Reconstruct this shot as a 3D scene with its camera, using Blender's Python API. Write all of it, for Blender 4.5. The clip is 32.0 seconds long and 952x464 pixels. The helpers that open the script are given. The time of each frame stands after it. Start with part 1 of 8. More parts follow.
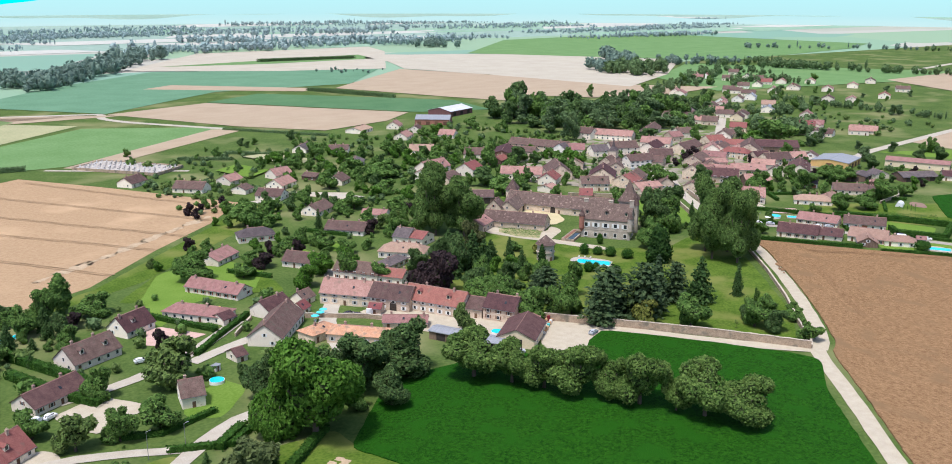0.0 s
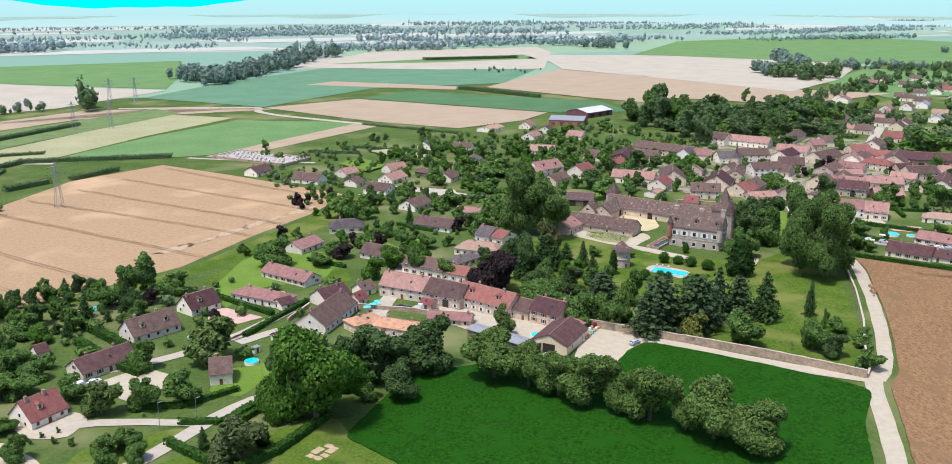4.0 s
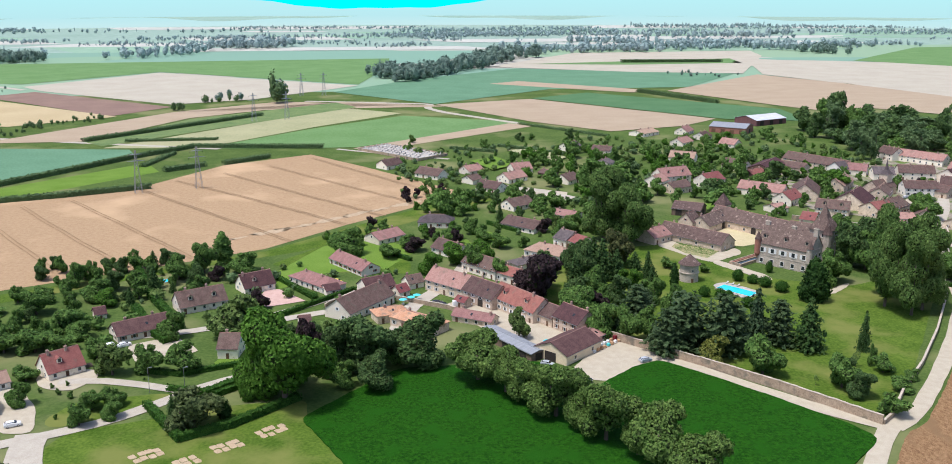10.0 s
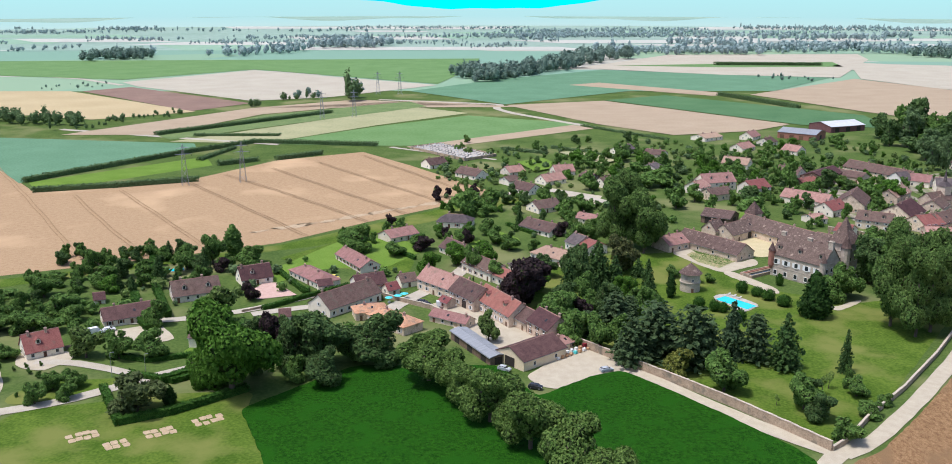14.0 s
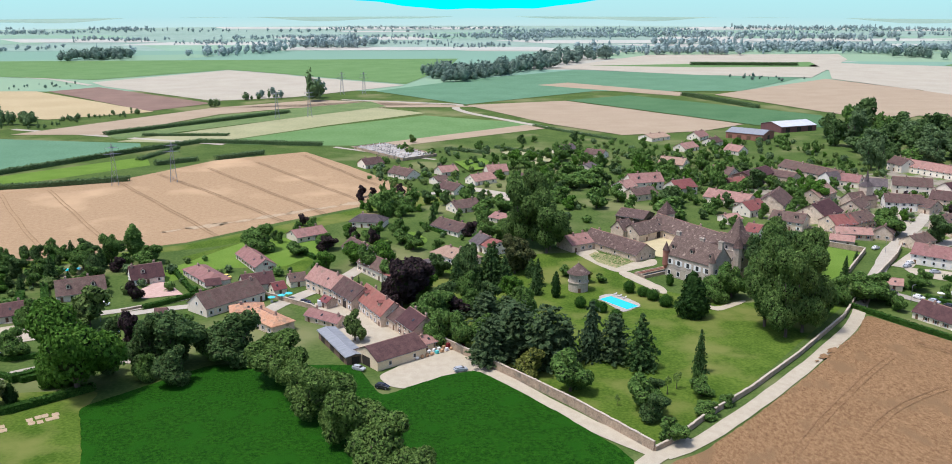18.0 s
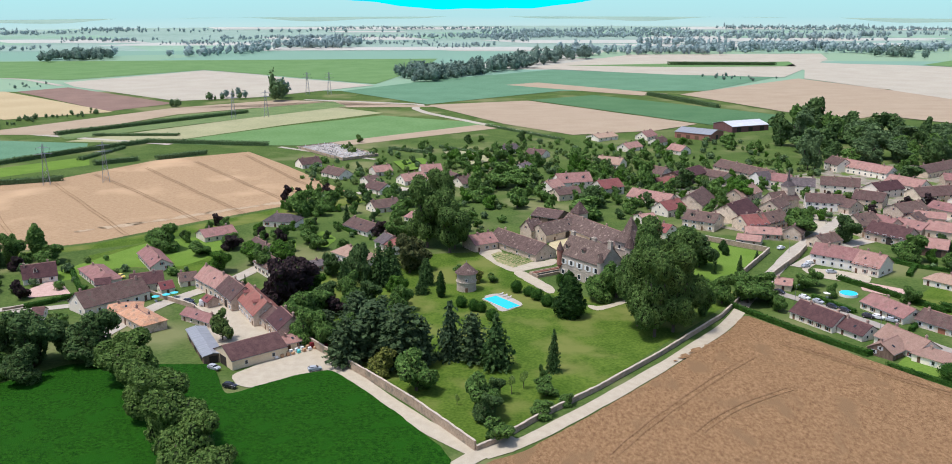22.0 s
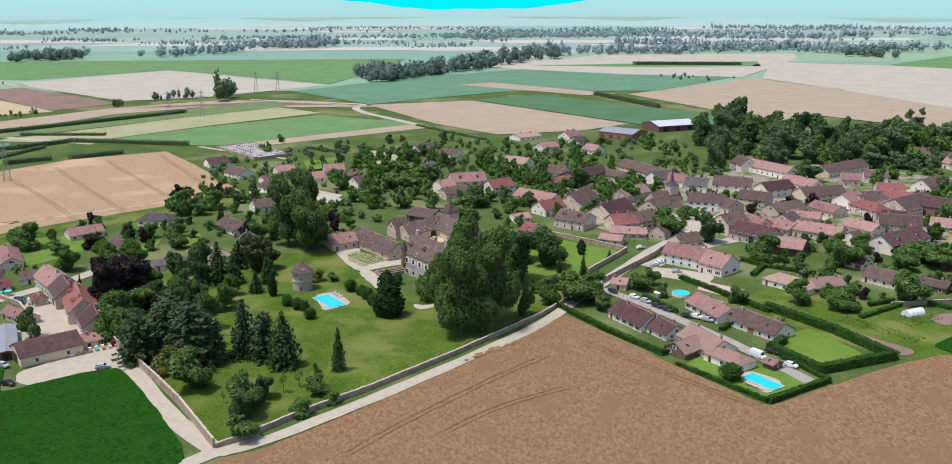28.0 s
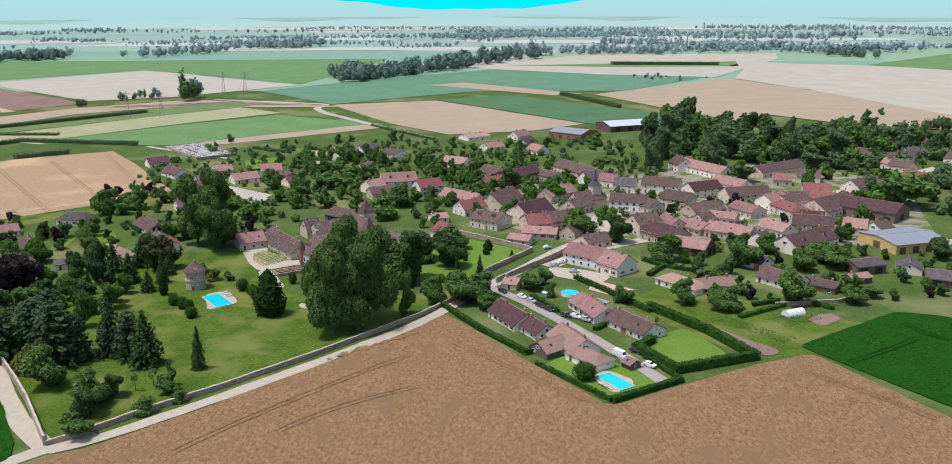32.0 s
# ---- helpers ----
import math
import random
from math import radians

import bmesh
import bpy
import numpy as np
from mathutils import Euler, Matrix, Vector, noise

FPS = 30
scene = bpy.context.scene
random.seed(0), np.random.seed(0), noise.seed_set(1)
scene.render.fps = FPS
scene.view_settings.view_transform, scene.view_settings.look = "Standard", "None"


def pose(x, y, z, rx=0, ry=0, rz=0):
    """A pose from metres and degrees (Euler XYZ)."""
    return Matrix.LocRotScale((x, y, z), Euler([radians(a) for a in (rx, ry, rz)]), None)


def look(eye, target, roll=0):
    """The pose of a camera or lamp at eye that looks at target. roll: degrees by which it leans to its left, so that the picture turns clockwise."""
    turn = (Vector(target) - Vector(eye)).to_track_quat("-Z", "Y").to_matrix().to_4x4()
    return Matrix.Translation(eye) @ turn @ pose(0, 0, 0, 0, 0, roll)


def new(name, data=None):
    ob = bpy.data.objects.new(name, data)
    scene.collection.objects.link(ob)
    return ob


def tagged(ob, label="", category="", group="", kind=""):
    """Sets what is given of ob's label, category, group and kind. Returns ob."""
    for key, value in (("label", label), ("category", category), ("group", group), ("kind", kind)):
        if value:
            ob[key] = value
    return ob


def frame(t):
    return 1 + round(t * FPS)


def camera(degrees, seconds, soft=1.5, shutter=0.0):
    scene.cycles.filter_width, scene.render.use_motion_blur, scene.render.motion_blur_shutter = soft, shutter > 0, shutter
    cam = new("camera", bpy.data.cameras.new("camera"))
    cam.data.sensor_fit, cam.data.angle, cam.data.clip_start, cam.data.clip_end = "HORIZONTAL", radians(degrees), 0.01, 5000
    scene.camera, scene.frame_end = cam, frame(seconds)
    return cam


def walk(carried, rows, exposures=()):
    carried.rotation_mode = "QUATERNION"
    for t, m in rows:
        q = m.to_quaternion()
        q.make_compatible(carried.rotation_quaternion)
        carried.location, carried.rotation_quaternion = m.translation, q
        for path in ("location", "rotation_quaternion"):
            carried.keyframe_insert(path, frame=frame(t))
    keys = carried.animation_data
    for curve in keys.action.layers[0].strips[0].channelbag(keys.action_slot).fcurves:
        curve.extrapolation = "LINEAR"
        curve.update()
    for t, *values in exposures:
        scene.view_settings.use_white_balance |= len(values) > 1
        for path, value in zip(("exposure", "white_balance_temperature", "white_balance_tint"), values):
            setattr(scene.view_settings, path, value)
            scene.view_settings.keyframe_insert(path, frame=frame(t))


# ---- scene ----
cam = camera(55.25, 32.0, soft=0.9)
PATH = [
    (0, look((-257.42, -168.70, 116.67), (-145.27, -11.40, 64.92), 0.15)),
    (0.5, look((-252.36, -172.87, 116.64), (-144.13, -12.85, 64.86), 0.04)),
    (1, look((-246.78, -175.81, 116.55), (-142.96, -12.90, 64.75), -0.02)),
    (1.5, look((-241.50, -178.41, 116.45), (-142.42, -12.59, 64.64), -0.01)),
    (2, look((-236.33, -181.59, 116.43), (-142.47, -12.73, 64.67), -0.00)),
    (2.5, look((-231.20, -184.66, 116.45), (-142.57, -13.01, 64.69), -0.01)),
    (3, look((-225.85, -187.13, 116.48), (-141.00, -13.55, 64.78), 0.03)),
    (3.5, look((-220.50, -189.50, 116.47), (-139.23, -14.22, 64.77), 0.04)),
    (4, look((-215.30, -191.68, 116.45), (-137.79, -14.71, 64.73), 0.02)),
    (4.5, look((-209.82, -193.69, 116.37), (-135.89, -15.19, 64.66), 0.07)),
    (6.5, look((-187.00, -201.49, 115.90), (-124.51, -18.64, 64.32), 0.03)),
    (7, look((-181.17, -203.14, 115.86), (-122.73, -18.96, 64.25), -0.01)),
    (8, look((-169.21, -206.06, 115.68), (-120.66, -19.00, 64.19), -0.02)),
    (8.5, look((-163.52, -207.48, 115.63), (-120.48, -19.06, 64.20), 0.02)),
    (9, look((-157.56, -208.68, 115.55), (-119.08, -19.26, 64.16), 0.03)),
    (9.5, look((-151.46, -209.36, 115.39), (-116.12, -19.33, 64.02), 0.00)),
    (10, look((-145.63, -210.18, 115.38), (-116.15, -19.15, 64.01), 0.01)),
    (10.5, look((-139.74, -210.95, 115.43), (-117.62, -18.94, 64.03), 0.03)),
    (11, look((-133.69, -211.41, 115.44), (-118.67, -18.73, 63.99), 0.04)),
    (11.5, look((-127.78, -211.56, 115.38), (-119.00, -18.48, 63.96), 0.08)),
    (12, look((-121.71, -211.69, 115.31), (-114.77, -18.53, 63.91), 0.04)),
    (12.5, look((-115.74, -211.80, 115.22), (-109.82, -18.60, 63.84), 0.08)),
    (13, look((-109.64, -212.05, 115.15), (-104.35, -18.83, 63.82), 0.06)),
    (14, look((-97.95, -212.21, 114.95), (-92.86, -18.96, 63.71), 0.04)),
    (14.5, look((-91.93, -212.35, 114.91), (-87.02, -19.08, 63.68), 0.05)),
    (16.5, look((-68.26, -212.52, 114.53), (-63.92, -19.21, 63.44), 0.07)),
    (17, look((-62.37, -212.41, 114.49), (-58.20, -19.09, 63.38), 0.02)),
    (18, look((-50.64, -213.06, 114.65), (-46.71, -19.76, 63.47), -0.01)),
    (19, look((-38.38, -213.00, 114.53), (-34.84, -19.69, 63.35), -0.05)),
    (20, look((-26.73, -213.14, 114.37), (-23.54, -19.83, 63.20), -0.07)),
    (21, look((-14.82, -213.67, 114.47), (-11.98, -20.35, 63.30), -0.06)),
    (22, look((-2.90, -213.99, 114.46), (-0.47, -20.66, 63.29), -0.10)),
    (23, look((8.71, -213.94, 114.29), (10.83, -20.60, 63.13), -0.11)),
    (24, look((20.34, -214.13, 114.17), (22.12, -20.79, 63.03), -0.14)),
    (25, look((31.92, -214.34, 114.10), (33.40, -21.00, 62.96), -0.15)),
    (26, look((43.74, -214.64, 114.10), (44.82, -21.30, 62.96), -0.17)),
    (26.5, look((49.52, -214.93, 114.15), (50.50, -21.58, 63.01), -0.18)),
    (28.5, look((72.46, -215.10, 113.89), (72.82, -21.74, 62.78), -0.18)),
    (29, look((78.29, -215.20, 113.90), (78.47, -21.84, 62.79), -0.19)),
    (30, look((89.70, -215.47, 113.93), (89.60, -22.11, 62.82), -0.23)),
    (31, look((101.57, -215.72, 113.89), (100.96, -22.36, 62.77), -0.21)),
    (32, look((112.91, -216.24, 114.01), (112.02, -22.88, 62.89), -0.22)),
]
walk(cam, PATH, [(0.0, 0.66, 5980.0, 13.0), (12.0, 0.57, 5980.0, 13.0), (21.0, 0.5, 5980.0, 13.0), (32.0, 0.36, 5980.0, 13.0)])
SKY_STRENGTH, SUN_STRENGTH = 0.128, 2.45
# glow colours of the backdrops; hills, slope and plain include painted haze
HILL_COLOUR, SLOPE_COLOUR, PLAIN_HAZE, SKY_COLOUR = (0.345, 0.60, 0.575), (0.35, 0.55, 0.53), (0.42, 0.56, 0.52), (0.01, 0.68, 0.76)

# ---- world, sun and exposure ----
SUN_DIR = Vector((-0.34, -0.12, 0.93))
world = bpy.data.worlds.new("hazy_sky")
scene.world = world
world.use_nodes = True
wn = world.node_tree
wn.nodes.clear()
sky = wn.nodes.new("ShaderNodeTexSky")
sky.sky_type, sky.sun_disc = "NISHITA", False
sky.sun_elevation = math.asin(SUN_DIR.normalized().z)
sky.sun_rotation = math.atan2(SUN_DIR.x, SUN_DIR.y)
sky.air_density, sky.dust_density, sky.ozone_density = 1.0, 3.0, 2.0
wb = wn.nodes.new("ShaderNodeBackground")
wb.inputs["Strength"].default_value = SKY_STRENGTH
wo = wn.nodes.new("ShaderNodeOutputWorld")
wn.links.new(sky.outputs[0], wb.inputs[0])
wn.links.new(wb.outputs[0], wo.inputs[0])
sun = new("sun", bpy.data.lights.new("sun", "SUN"))
sun.data.energy, sun.data.angle, sun.data.color = SUN_STRENGTH, radians(7), (1.0, 0.94, 0.85)
sun.matrix_world = look(SUN_DIR * 300, (0, 0, 0))


# ---- the lie of the land ----
def smooth(a):
    a = min(max(a, 0.0), 1.0)
    return a * a * (3 - 2 * a)


def lie(y):
    """Height of the ground: a shallow dip under the village."""
    return -2 * smooth(y / 154) * (1 - smooth((y - 410) / 422))


# ---- materials ----
MATS = {}


def material(key, dark, light, scale=1.0, fine=12.0, rough=0.85, bump=0.0, vary=0.0, island=0.0, metal=0.0, stretch=(1, 1, 1), spots=None, spot_scale=0.3, spot_size=0.6, translucent=0.0, coords="Object", spec=0.25):
    """A mottled surface: coarse and fine noise between two colours, with bump, stains and variation from piece to piece."""
    if key in MATS:
        return MATS[key]
    m = bpy.data.materials.new(key)
    m.use_nodes = True
    nt = m.node_tree
    n, l = nt.nodes, nt.links
    b = n["Principled BSDF"]
    b.inputs["Roughness"].default_value = rough
    b.inputs["Metallic"].default_value = metal
    b.inputs["Specular IOR Level"].default_value = spec
    tc = n.new("ShaderNodeTexCoord")
    mp = n.new("ShaderNodeMapping")
    mp.inputs["Scale"].default_value = stretch
    l.new(tc.outputs[coords], mp.inputs[0])
    na = n.new("ShaderNodeTexNoise")
    na.inputs["Scale"].default_value, na.inputs["Detail"].default_value = scale, 4
    nb = n.new("ShaderNodeTexNoise")
    nb.inputs["Scale"].default_value, nb.inputs["Detail"].default_value = fine, 3
    l.new(mp.outputs[0], na.inputs[0])
    l.new(mp.outputs[0], nb.inputs[0])
    mx = n.new("ShaderNodeMath")
    mx.operation = "MULTIPLY_ADD"
    mx.inputs[1].default_value = 0.55
    l.new(nb.outputs[0], mx.inputs[0])
    ha = n.new("ShaderNodeMath")
    ha.operation = "MULTIPLY"
    ha.inputs[1].default_value = 0.45
    l.new(na.outputs[0], ha.inputs[0])
    l.new(ha.outputs[0], mx.inputs[2])
    cr = n.new("ShaderNodeValToRGB")
    cr.color_ramp.elements[0].position, cr.color_ramp.elements[1].position = 0.36, 0.64
    cr.color_ramp.elements[0].color, cr.color_ramp.elements[1].color = (*dark, 1), (*light, 1)
    l.new(mx.outputs[0], cr.inputs[0])
    out = cr.outputs[0]
    if spots:
        ns = n.new("ShaderNodeTexNoise")
        ns.inputs["Scale"].default_value, ns.inputs["Detail"].default_value = spot_scale, 5
        l.new(mp.outputs[0], ns.inputs[0])
        sr = n.new("ShaderNodeValToRGB")
        sr.color_ramp.elements[0].position, sr.color_ramp.elements[1].position = spot_size - 0.06, spot_size + 0.08
        l.new(ns.outputs[0], sr.inputs[0])
        sm = n.new("ShaderNodeMix")
        sm.data_type = "RGBA"
        sm.inputs[7].default_value = (*spots, 1)
        l.new(sr.outputs[0], sm.inputs[0])
        l.new(out, sm.inputs[6])
        out = sm.outputs[2]
    if vary or island:
        hs = n.new("ShaderNodeHueSaturation")
        src = n.new("ShaderNodeNewGeometry").outputs["Random Per Island"] if island else n.new("ShaderNodeObjectInfo").outputs["Random"]
        rg = n.new("ShaderNodeMapRange")
        a = island or vary
        rg.inputs[3].default_value, rg.inputs[4].default_value = 1 - a, 1 + a
        l.new(src, rg.inputs[0])
        l.new(rg.outputs[0], hs.inputs["Value"])
        if vary:
            r2 = n.new("ShaderNodeMapRange")
            r2.inputs[3].default_value, r2.inputs[4].default_value = 0.5 - vary * 0.06, 0.5 + vary * 0.06
            l.new(n.new("ShaderNodeObjectInfo").outputs["Random"], r2.inputs[0])
            l.new(r2.outputs[0], hs.inputs["Hue"])
        l.new(out, hs.inputs["Color"])
        out = hs.outputs[0]
    l.new(out, b.inputs["Base Color"])
    if bump:
        bp = n.new("ShaderNodeBump")
        bp.inputs["Strength"].default_value, bp.inputs["Distance"].default_value = 0.8, bump
        l.new(nb.outputs[0], bp.inputs["Height"])
        l.new(bp.outputs[0], b.inputs["Normal"])
    if translucent:
        tr = n.new("ShaderNodeBsdfTranslucent")
        l.new(out, tr.inputs[0])
        ms = n.new("ShaderNodeMixShader")
        ms.inputs[0].default_value = translucent
        l.new(b.outputs[0], ms.inputs[1])
        l.new(tr.outputs[0], ms.inputs[2])
        l.new(ms.outputs[0], n["Material Output"].inputs[0])
    MATS[key] = m
    return m


def plain(key, col, rough=0.5, metal=0.0, spec=0.5):
    if key not in MATS:
        m = bpy.data.materials.new(key)
        m.use_nodes = True
        b = m.node_tree.nodes["Principled BSDF"]
        b.inputs["Base Color"].default_value = (*col, 1)
        b.inputs["Roughness"].default_value, b.inputs["Metallic"].default_value = rough, metal
        b.inputs["Specular IOR Level"].default_value = spec
        MATS[key] = m
    return MATS[key]


# fields and ground surfaces
SOIL = dict(spec=0.04, rough=0.95)
material("wheat", (0.30, 0.20, 0.112), (0.40, 0.277, 0.162), 0.5, 2.5, bump=0.10, spots=(0.47, 0.325, 0.19), spot_scale=0.02, spot_size=0.60, **SOIL)
material("wheat_near", (0.140, 0.077, 0.035), (0.345, 0.214, 0.110), 1.6, 6.0, bump=0.36, spots=(0.215, 0.134, 0.069), spot_scale=0.16, spot_size=0.60, stretch=(0.75, 0.4, 1), **SOIL)
material("green_tracks", (0.004, 0.022, 0.002), (0.014, 0.055, 0.005), 1.0, 3.0, **SOIL)
material("tracks_near", (0.1675, 0.0965, 0.0477), (0.3021, 0.1855, 0.0954), 0.6, 4.0, bump=0.1, **SOIL)
# straw, pale, gold and hay: greyed, with some haze in the colour
material("straw", (0.32, 0.245, 0.165), (0.39, 0.31, 0.215), 0.03, 0.7, stretch=(1, 2, 1), **SOIL)
material("pale", (0.37, 0.33, 0.255), (0.44, 0.40, 0.315), 0.03, 0.9, **SOIL)
material("gold", (0.38, 0.30, 0.165), (0.47, 0.38, 0.225), 0.02, 0.6, **SOIL)
material("plough", (0.19, 0.125, 0.10), (0.26, 0.175, 0.135), 0.04, 1.2, **SOIL)
material("hay", (0.27, 0.275, 0.145), (0.36, 0.345, 0.195), 0.03, 0.6, **SOIL)
material("teal", (0.098, 0.195, 0.112), (0.136, 0.248, 0.150), 0.03, 0.6, **SOIL)
material("grass_b", (0.108, 0.200, 0.068), (0.152, 0.248, 0.098), 0.03, 0.6, **SOIL)
material("green_b", (0.065, 0.14, 0.062), (0.10, 0.185, 0.085), 0.03, 0.7, **SOIL)
material("scrub", (0.10, 0.16, 0.06), (0.18, 0.23, 0.09), 0.08, 0.9, bump=0.5, **SOIL)
material("lime_grass", (0.095, 0.172, 0.022), (0.150, 0.232, 0.042), 0.08, 1.6, **SOIL)
material("lawn", (0.0426, 0.0874, 0.0094), (0.1066, 0.1579, 0.0238), 0.10, 1.1, bump=0.08, spots=(0.152, 0.170, 0.044), spot_scale=0.045, spot_size=0.54, **SOIL)
material("green", (0.0032, 0.0270, 0.0016), (0.0234, 0.0972, 0.0054), 1.0, 3.2, bump=0.30, rough=0.9, spec=0.05, spots=(0.014, 0.072, 0.004), spot_scale=0.12, spot_size=0.57)
material("gravel", (0.3720, 0.3220, 0.2358), (0.4650, 0.4094, 0.3105), 0.4, 4.0, bump=0.02, **SOIL)
material("street", (0.3581, 0.3174, 0.2520), (0.4511, 0.4094, 0.3348), 0.3, 3.0, **SOIL)
material("asphalt", (0.2790, 0.2484, 0.2115), (0.3720, 0.3312, 0.2790), 0.4, 5.0, **SOIL)
material("beige", (0.42, 0.36, 0.20), (0.54, 0.46, 0.28), 0.3, 3.0, **SOIL)
material("pinkpave", (0.44, 0.29, 0.24), (0.56, 0.39, 0.33), 0.5, 5.0, **SOIL)
material("stone_pave", (0.34, 0.31, 0.27), (0.46, 0.42, 0.37), 0.5, 4.0, **SOIL)
material("garden", (0.10, 0.18, 0.05), (0.42, 0.33, 0.19), 0.5, 1.3, bump=0.3, **SOIL)
material("grassland", (0.0510, 0.0898, 0.0208), (0.0986, 0.1408, 0.0368), 0.05, 0.9, bump=0.1, spots=(0.17, 0.18, 0.075), spot_scale=0.02, spot_size=0.57, **SOIL)
material("village_earth", (0.20, 0.175, 0.135), (0.33, 0.29, 0.23), 0.25, 1.6, spots=(0.10, 0.15, 0.035), spot_scale=0.12, spot_size=0.52, **SOIL)
# far plain and its strips: haze painted into the crop colours
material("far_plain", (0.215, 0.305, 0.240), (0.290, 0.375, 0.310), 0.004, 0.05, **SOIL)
material("hazed_tan", (0.4, 0.4, 0.35), (0.47, 0.46, 0.4), 0.006, 0.06, **SOIL)
material("hazed_green", (0.21, 0.33, 0.225), (0.27, 0.385, 0.28), 0.006, 0.06, **SOIL)
material("flattened", (0.36, 0.265, 0.165), (0.46, 0.36, 0.24), 0.5, 2.5, bump=0.1, **SOIL)
material("tracks", (0.235, 0.155, 0.085), (0.32, 0.218, 0.124), 0.2, 2.0, **SOIL)
# buildings
WALLS = {
    "cream": material("cream_render", (0.76, 0.66, 0.53), (0.86, 0.77, 0.64), 0.25, 3.0, vary=0.12, spots=(0.50, 0.40, 0.30), spot_scale=0.5, spot_size=0.66),
    "white": material("white_render", (0.78, 0.72, 0.63), (0.87, 0.81, 0.72), 0.25, 3.0, vary=0.05, spots=(0.6, 0.54, 0.45), spot_scale=0.6, spot_size=0.68),
    "plaster": material("sand_render", (0.66, 0.53, 0.35), (0.78, 0.65, 0.45), 0.2, 2.5),
    "stone": material("limestone_rubble", (0.50, 0.39, 0.285), (0.72, 0.59, 0.45), 0.5, 2.4, vary=0.16, bump=0.06, spots=(0.30, 0.225, 0.16), spot_scale=0.35, spot_size=0.62),
    "timber": material("weathered_boards", (0.115, 0.072, 0.050), (0.22, 0.15, 0.11), 0.5, 3.0, vary=0.2, stretch=(3, 3, 0.4)),
    "brick": material("red_brick_wall", (0.27, 0.115, 0.082), (0.37, 0.175, 0.125), 0.5, 5.0),
    "ochre": material("ochre_cladding", (0.57, 0.36, 0.13), (0.66, 0.44, 0.18), 0.3, 3.0),
}
TILE = dict(scale=0.55, fine=3.2, rough=0.85, bump=0.06, vary=0.18, spec=0.15)
ROOFS = {
    "brown": material("brown_tiles", (0.0702, 0.0440, 0.0378), (0.1548, 0.0986, 0.0836), spots=(0.105, 0.086, 0.066), spot_scale=0.5, spot_size=0.62, **TILE),
    "dark": material("dark_tiles", (0.056, 0.029, 0.029), (0.120, 0.064, 0.060), **TILE),
    "red": material("red_tiles", (0.1665, 0.0563, 0.0510), (0.2655, 0.1056, 0.0898), spots=(0.17, 0.095, 0.076), spot_scale=0.5, spot_size=0.63, **TILE),
    "pink": material("pinkish_tiles", (0.2295, 0.1162, 0.0986), (0.3465, 0.2006, 0.1707), spots=(0.20, 0.130, 0.104), spot_scale=0.4, spot_size=0.62, **TILE),
    "orange": material("orange_tiles", (0.37, 0.175, 0.10), (0.52, 0.30, 0.19), spots=(0.27, 0.18, 0.125), spot_scale=0.5, spot_size=0.58, **TILE),
    "tan": material("tan_tiles", (0.2520, 0.1602, 0.1162), (0.3555, 0.2394, 0.1804), spots=(0.25, 0.175, 0.13), spot_scale=0.5, spot_size=0.63, **TILE),
    "slate": material("slate_roof", (0.062, 0.051, 0.051), (0.138, 0.112, 0.110), **TILE),
    "grey": material("metal_roof", (0.20, 0.21, 0.225), (0.29, 0.30, 0.315), 0.3, 2.0, rough=0.6, stretch=(4, 0.4, 1)),
}
RIDGE = material("ridge_tiles", (0.20, 0.115, 0.09), (0.34, 0.20, 0.16), 0.8, 4.0, vary=0.15)
CHIMNEY = material("chimney_brick", (0.30, 0.19, 0.15), (0.46, 0.34, 0.27), 0.8, 6.0, vary=0.15)
FRAME = material("window_frame_paint", (0.62, 0.60, 0.56), (0.75, 0.73, 0.70), 1.0, 6.0, vary=0.08)
GLASS = plain("window_glass", (0.025, 0.03, 0.035), 0.12, 0.0, 0.6)
SHUTTERS = [material("shutter_" + k, c, tuple(v * 1.25 for v in c), 1.0, 6.0) for k, c in (("brown", (0.16, 0.08, 0.05)), ("grey", (0.36, 0.36, 0.36)), ("red", (0.25, 0.07, 0.05)), ("white", (0.62, 0.62, 0.6)))]
DOOR = material("door_wood", (0.10, 0.055, 0.035), (0.18, 0.10, 0.06), 1.0, 5.0, vary=0.2)
GARAGE = material("garage_door_paint", (0.26, 0.10, 0.06), (0.36, 0.15, 0.09), 1.0, 5.0)
# near-black panels for openings: the shade inside is put into the colour
DARKVOID = material("doorway_shade", (0.030, 0.024, 0.020), (0.055, 0.045, 0.038), 1.0, 5.0)
STONE = material("park_wall_stone", (0.26, 0.19, 0.13), (0.46, 0.355, 0.25), 0.6, 2.6, bump=0.08, spots=(0.18, 0.16, 0.12), spot_scale=0.25, spot_size=0.60)
COPING = material("coping_stone", (0.40, 0.335, 0.255), (0.56, 0.485, 0.385), 0.8, 4.0)
BARK = material("bark", (0.065, 0.050, 0.038), (0.14, 0.11, 0.085), 1.0, 5.0, bump=0.05)
STEEL = plain("galvanised_steel", (0.30, 0.31, 0.32), 0.5, 0.6)
WATER = plain("pool_water", (0.02, 0.55, 0.62), 0.08, 0.0, 0.5)
RUBBER = plain("tyre_rubber", (0.02, 0.02, 0.02), 0.8)
CARGLASS = plain("car_glass", (0.02, 0.022, 0.025), 0.08, 0.0, 0.8)
RIM = plain("wheel_rim", (0.5, 0.5, 0.52), 0.3, 0.8)
LAMPGLASS = plain("lamp_glass", (0.7, 0.7, 0.68), 0.1)
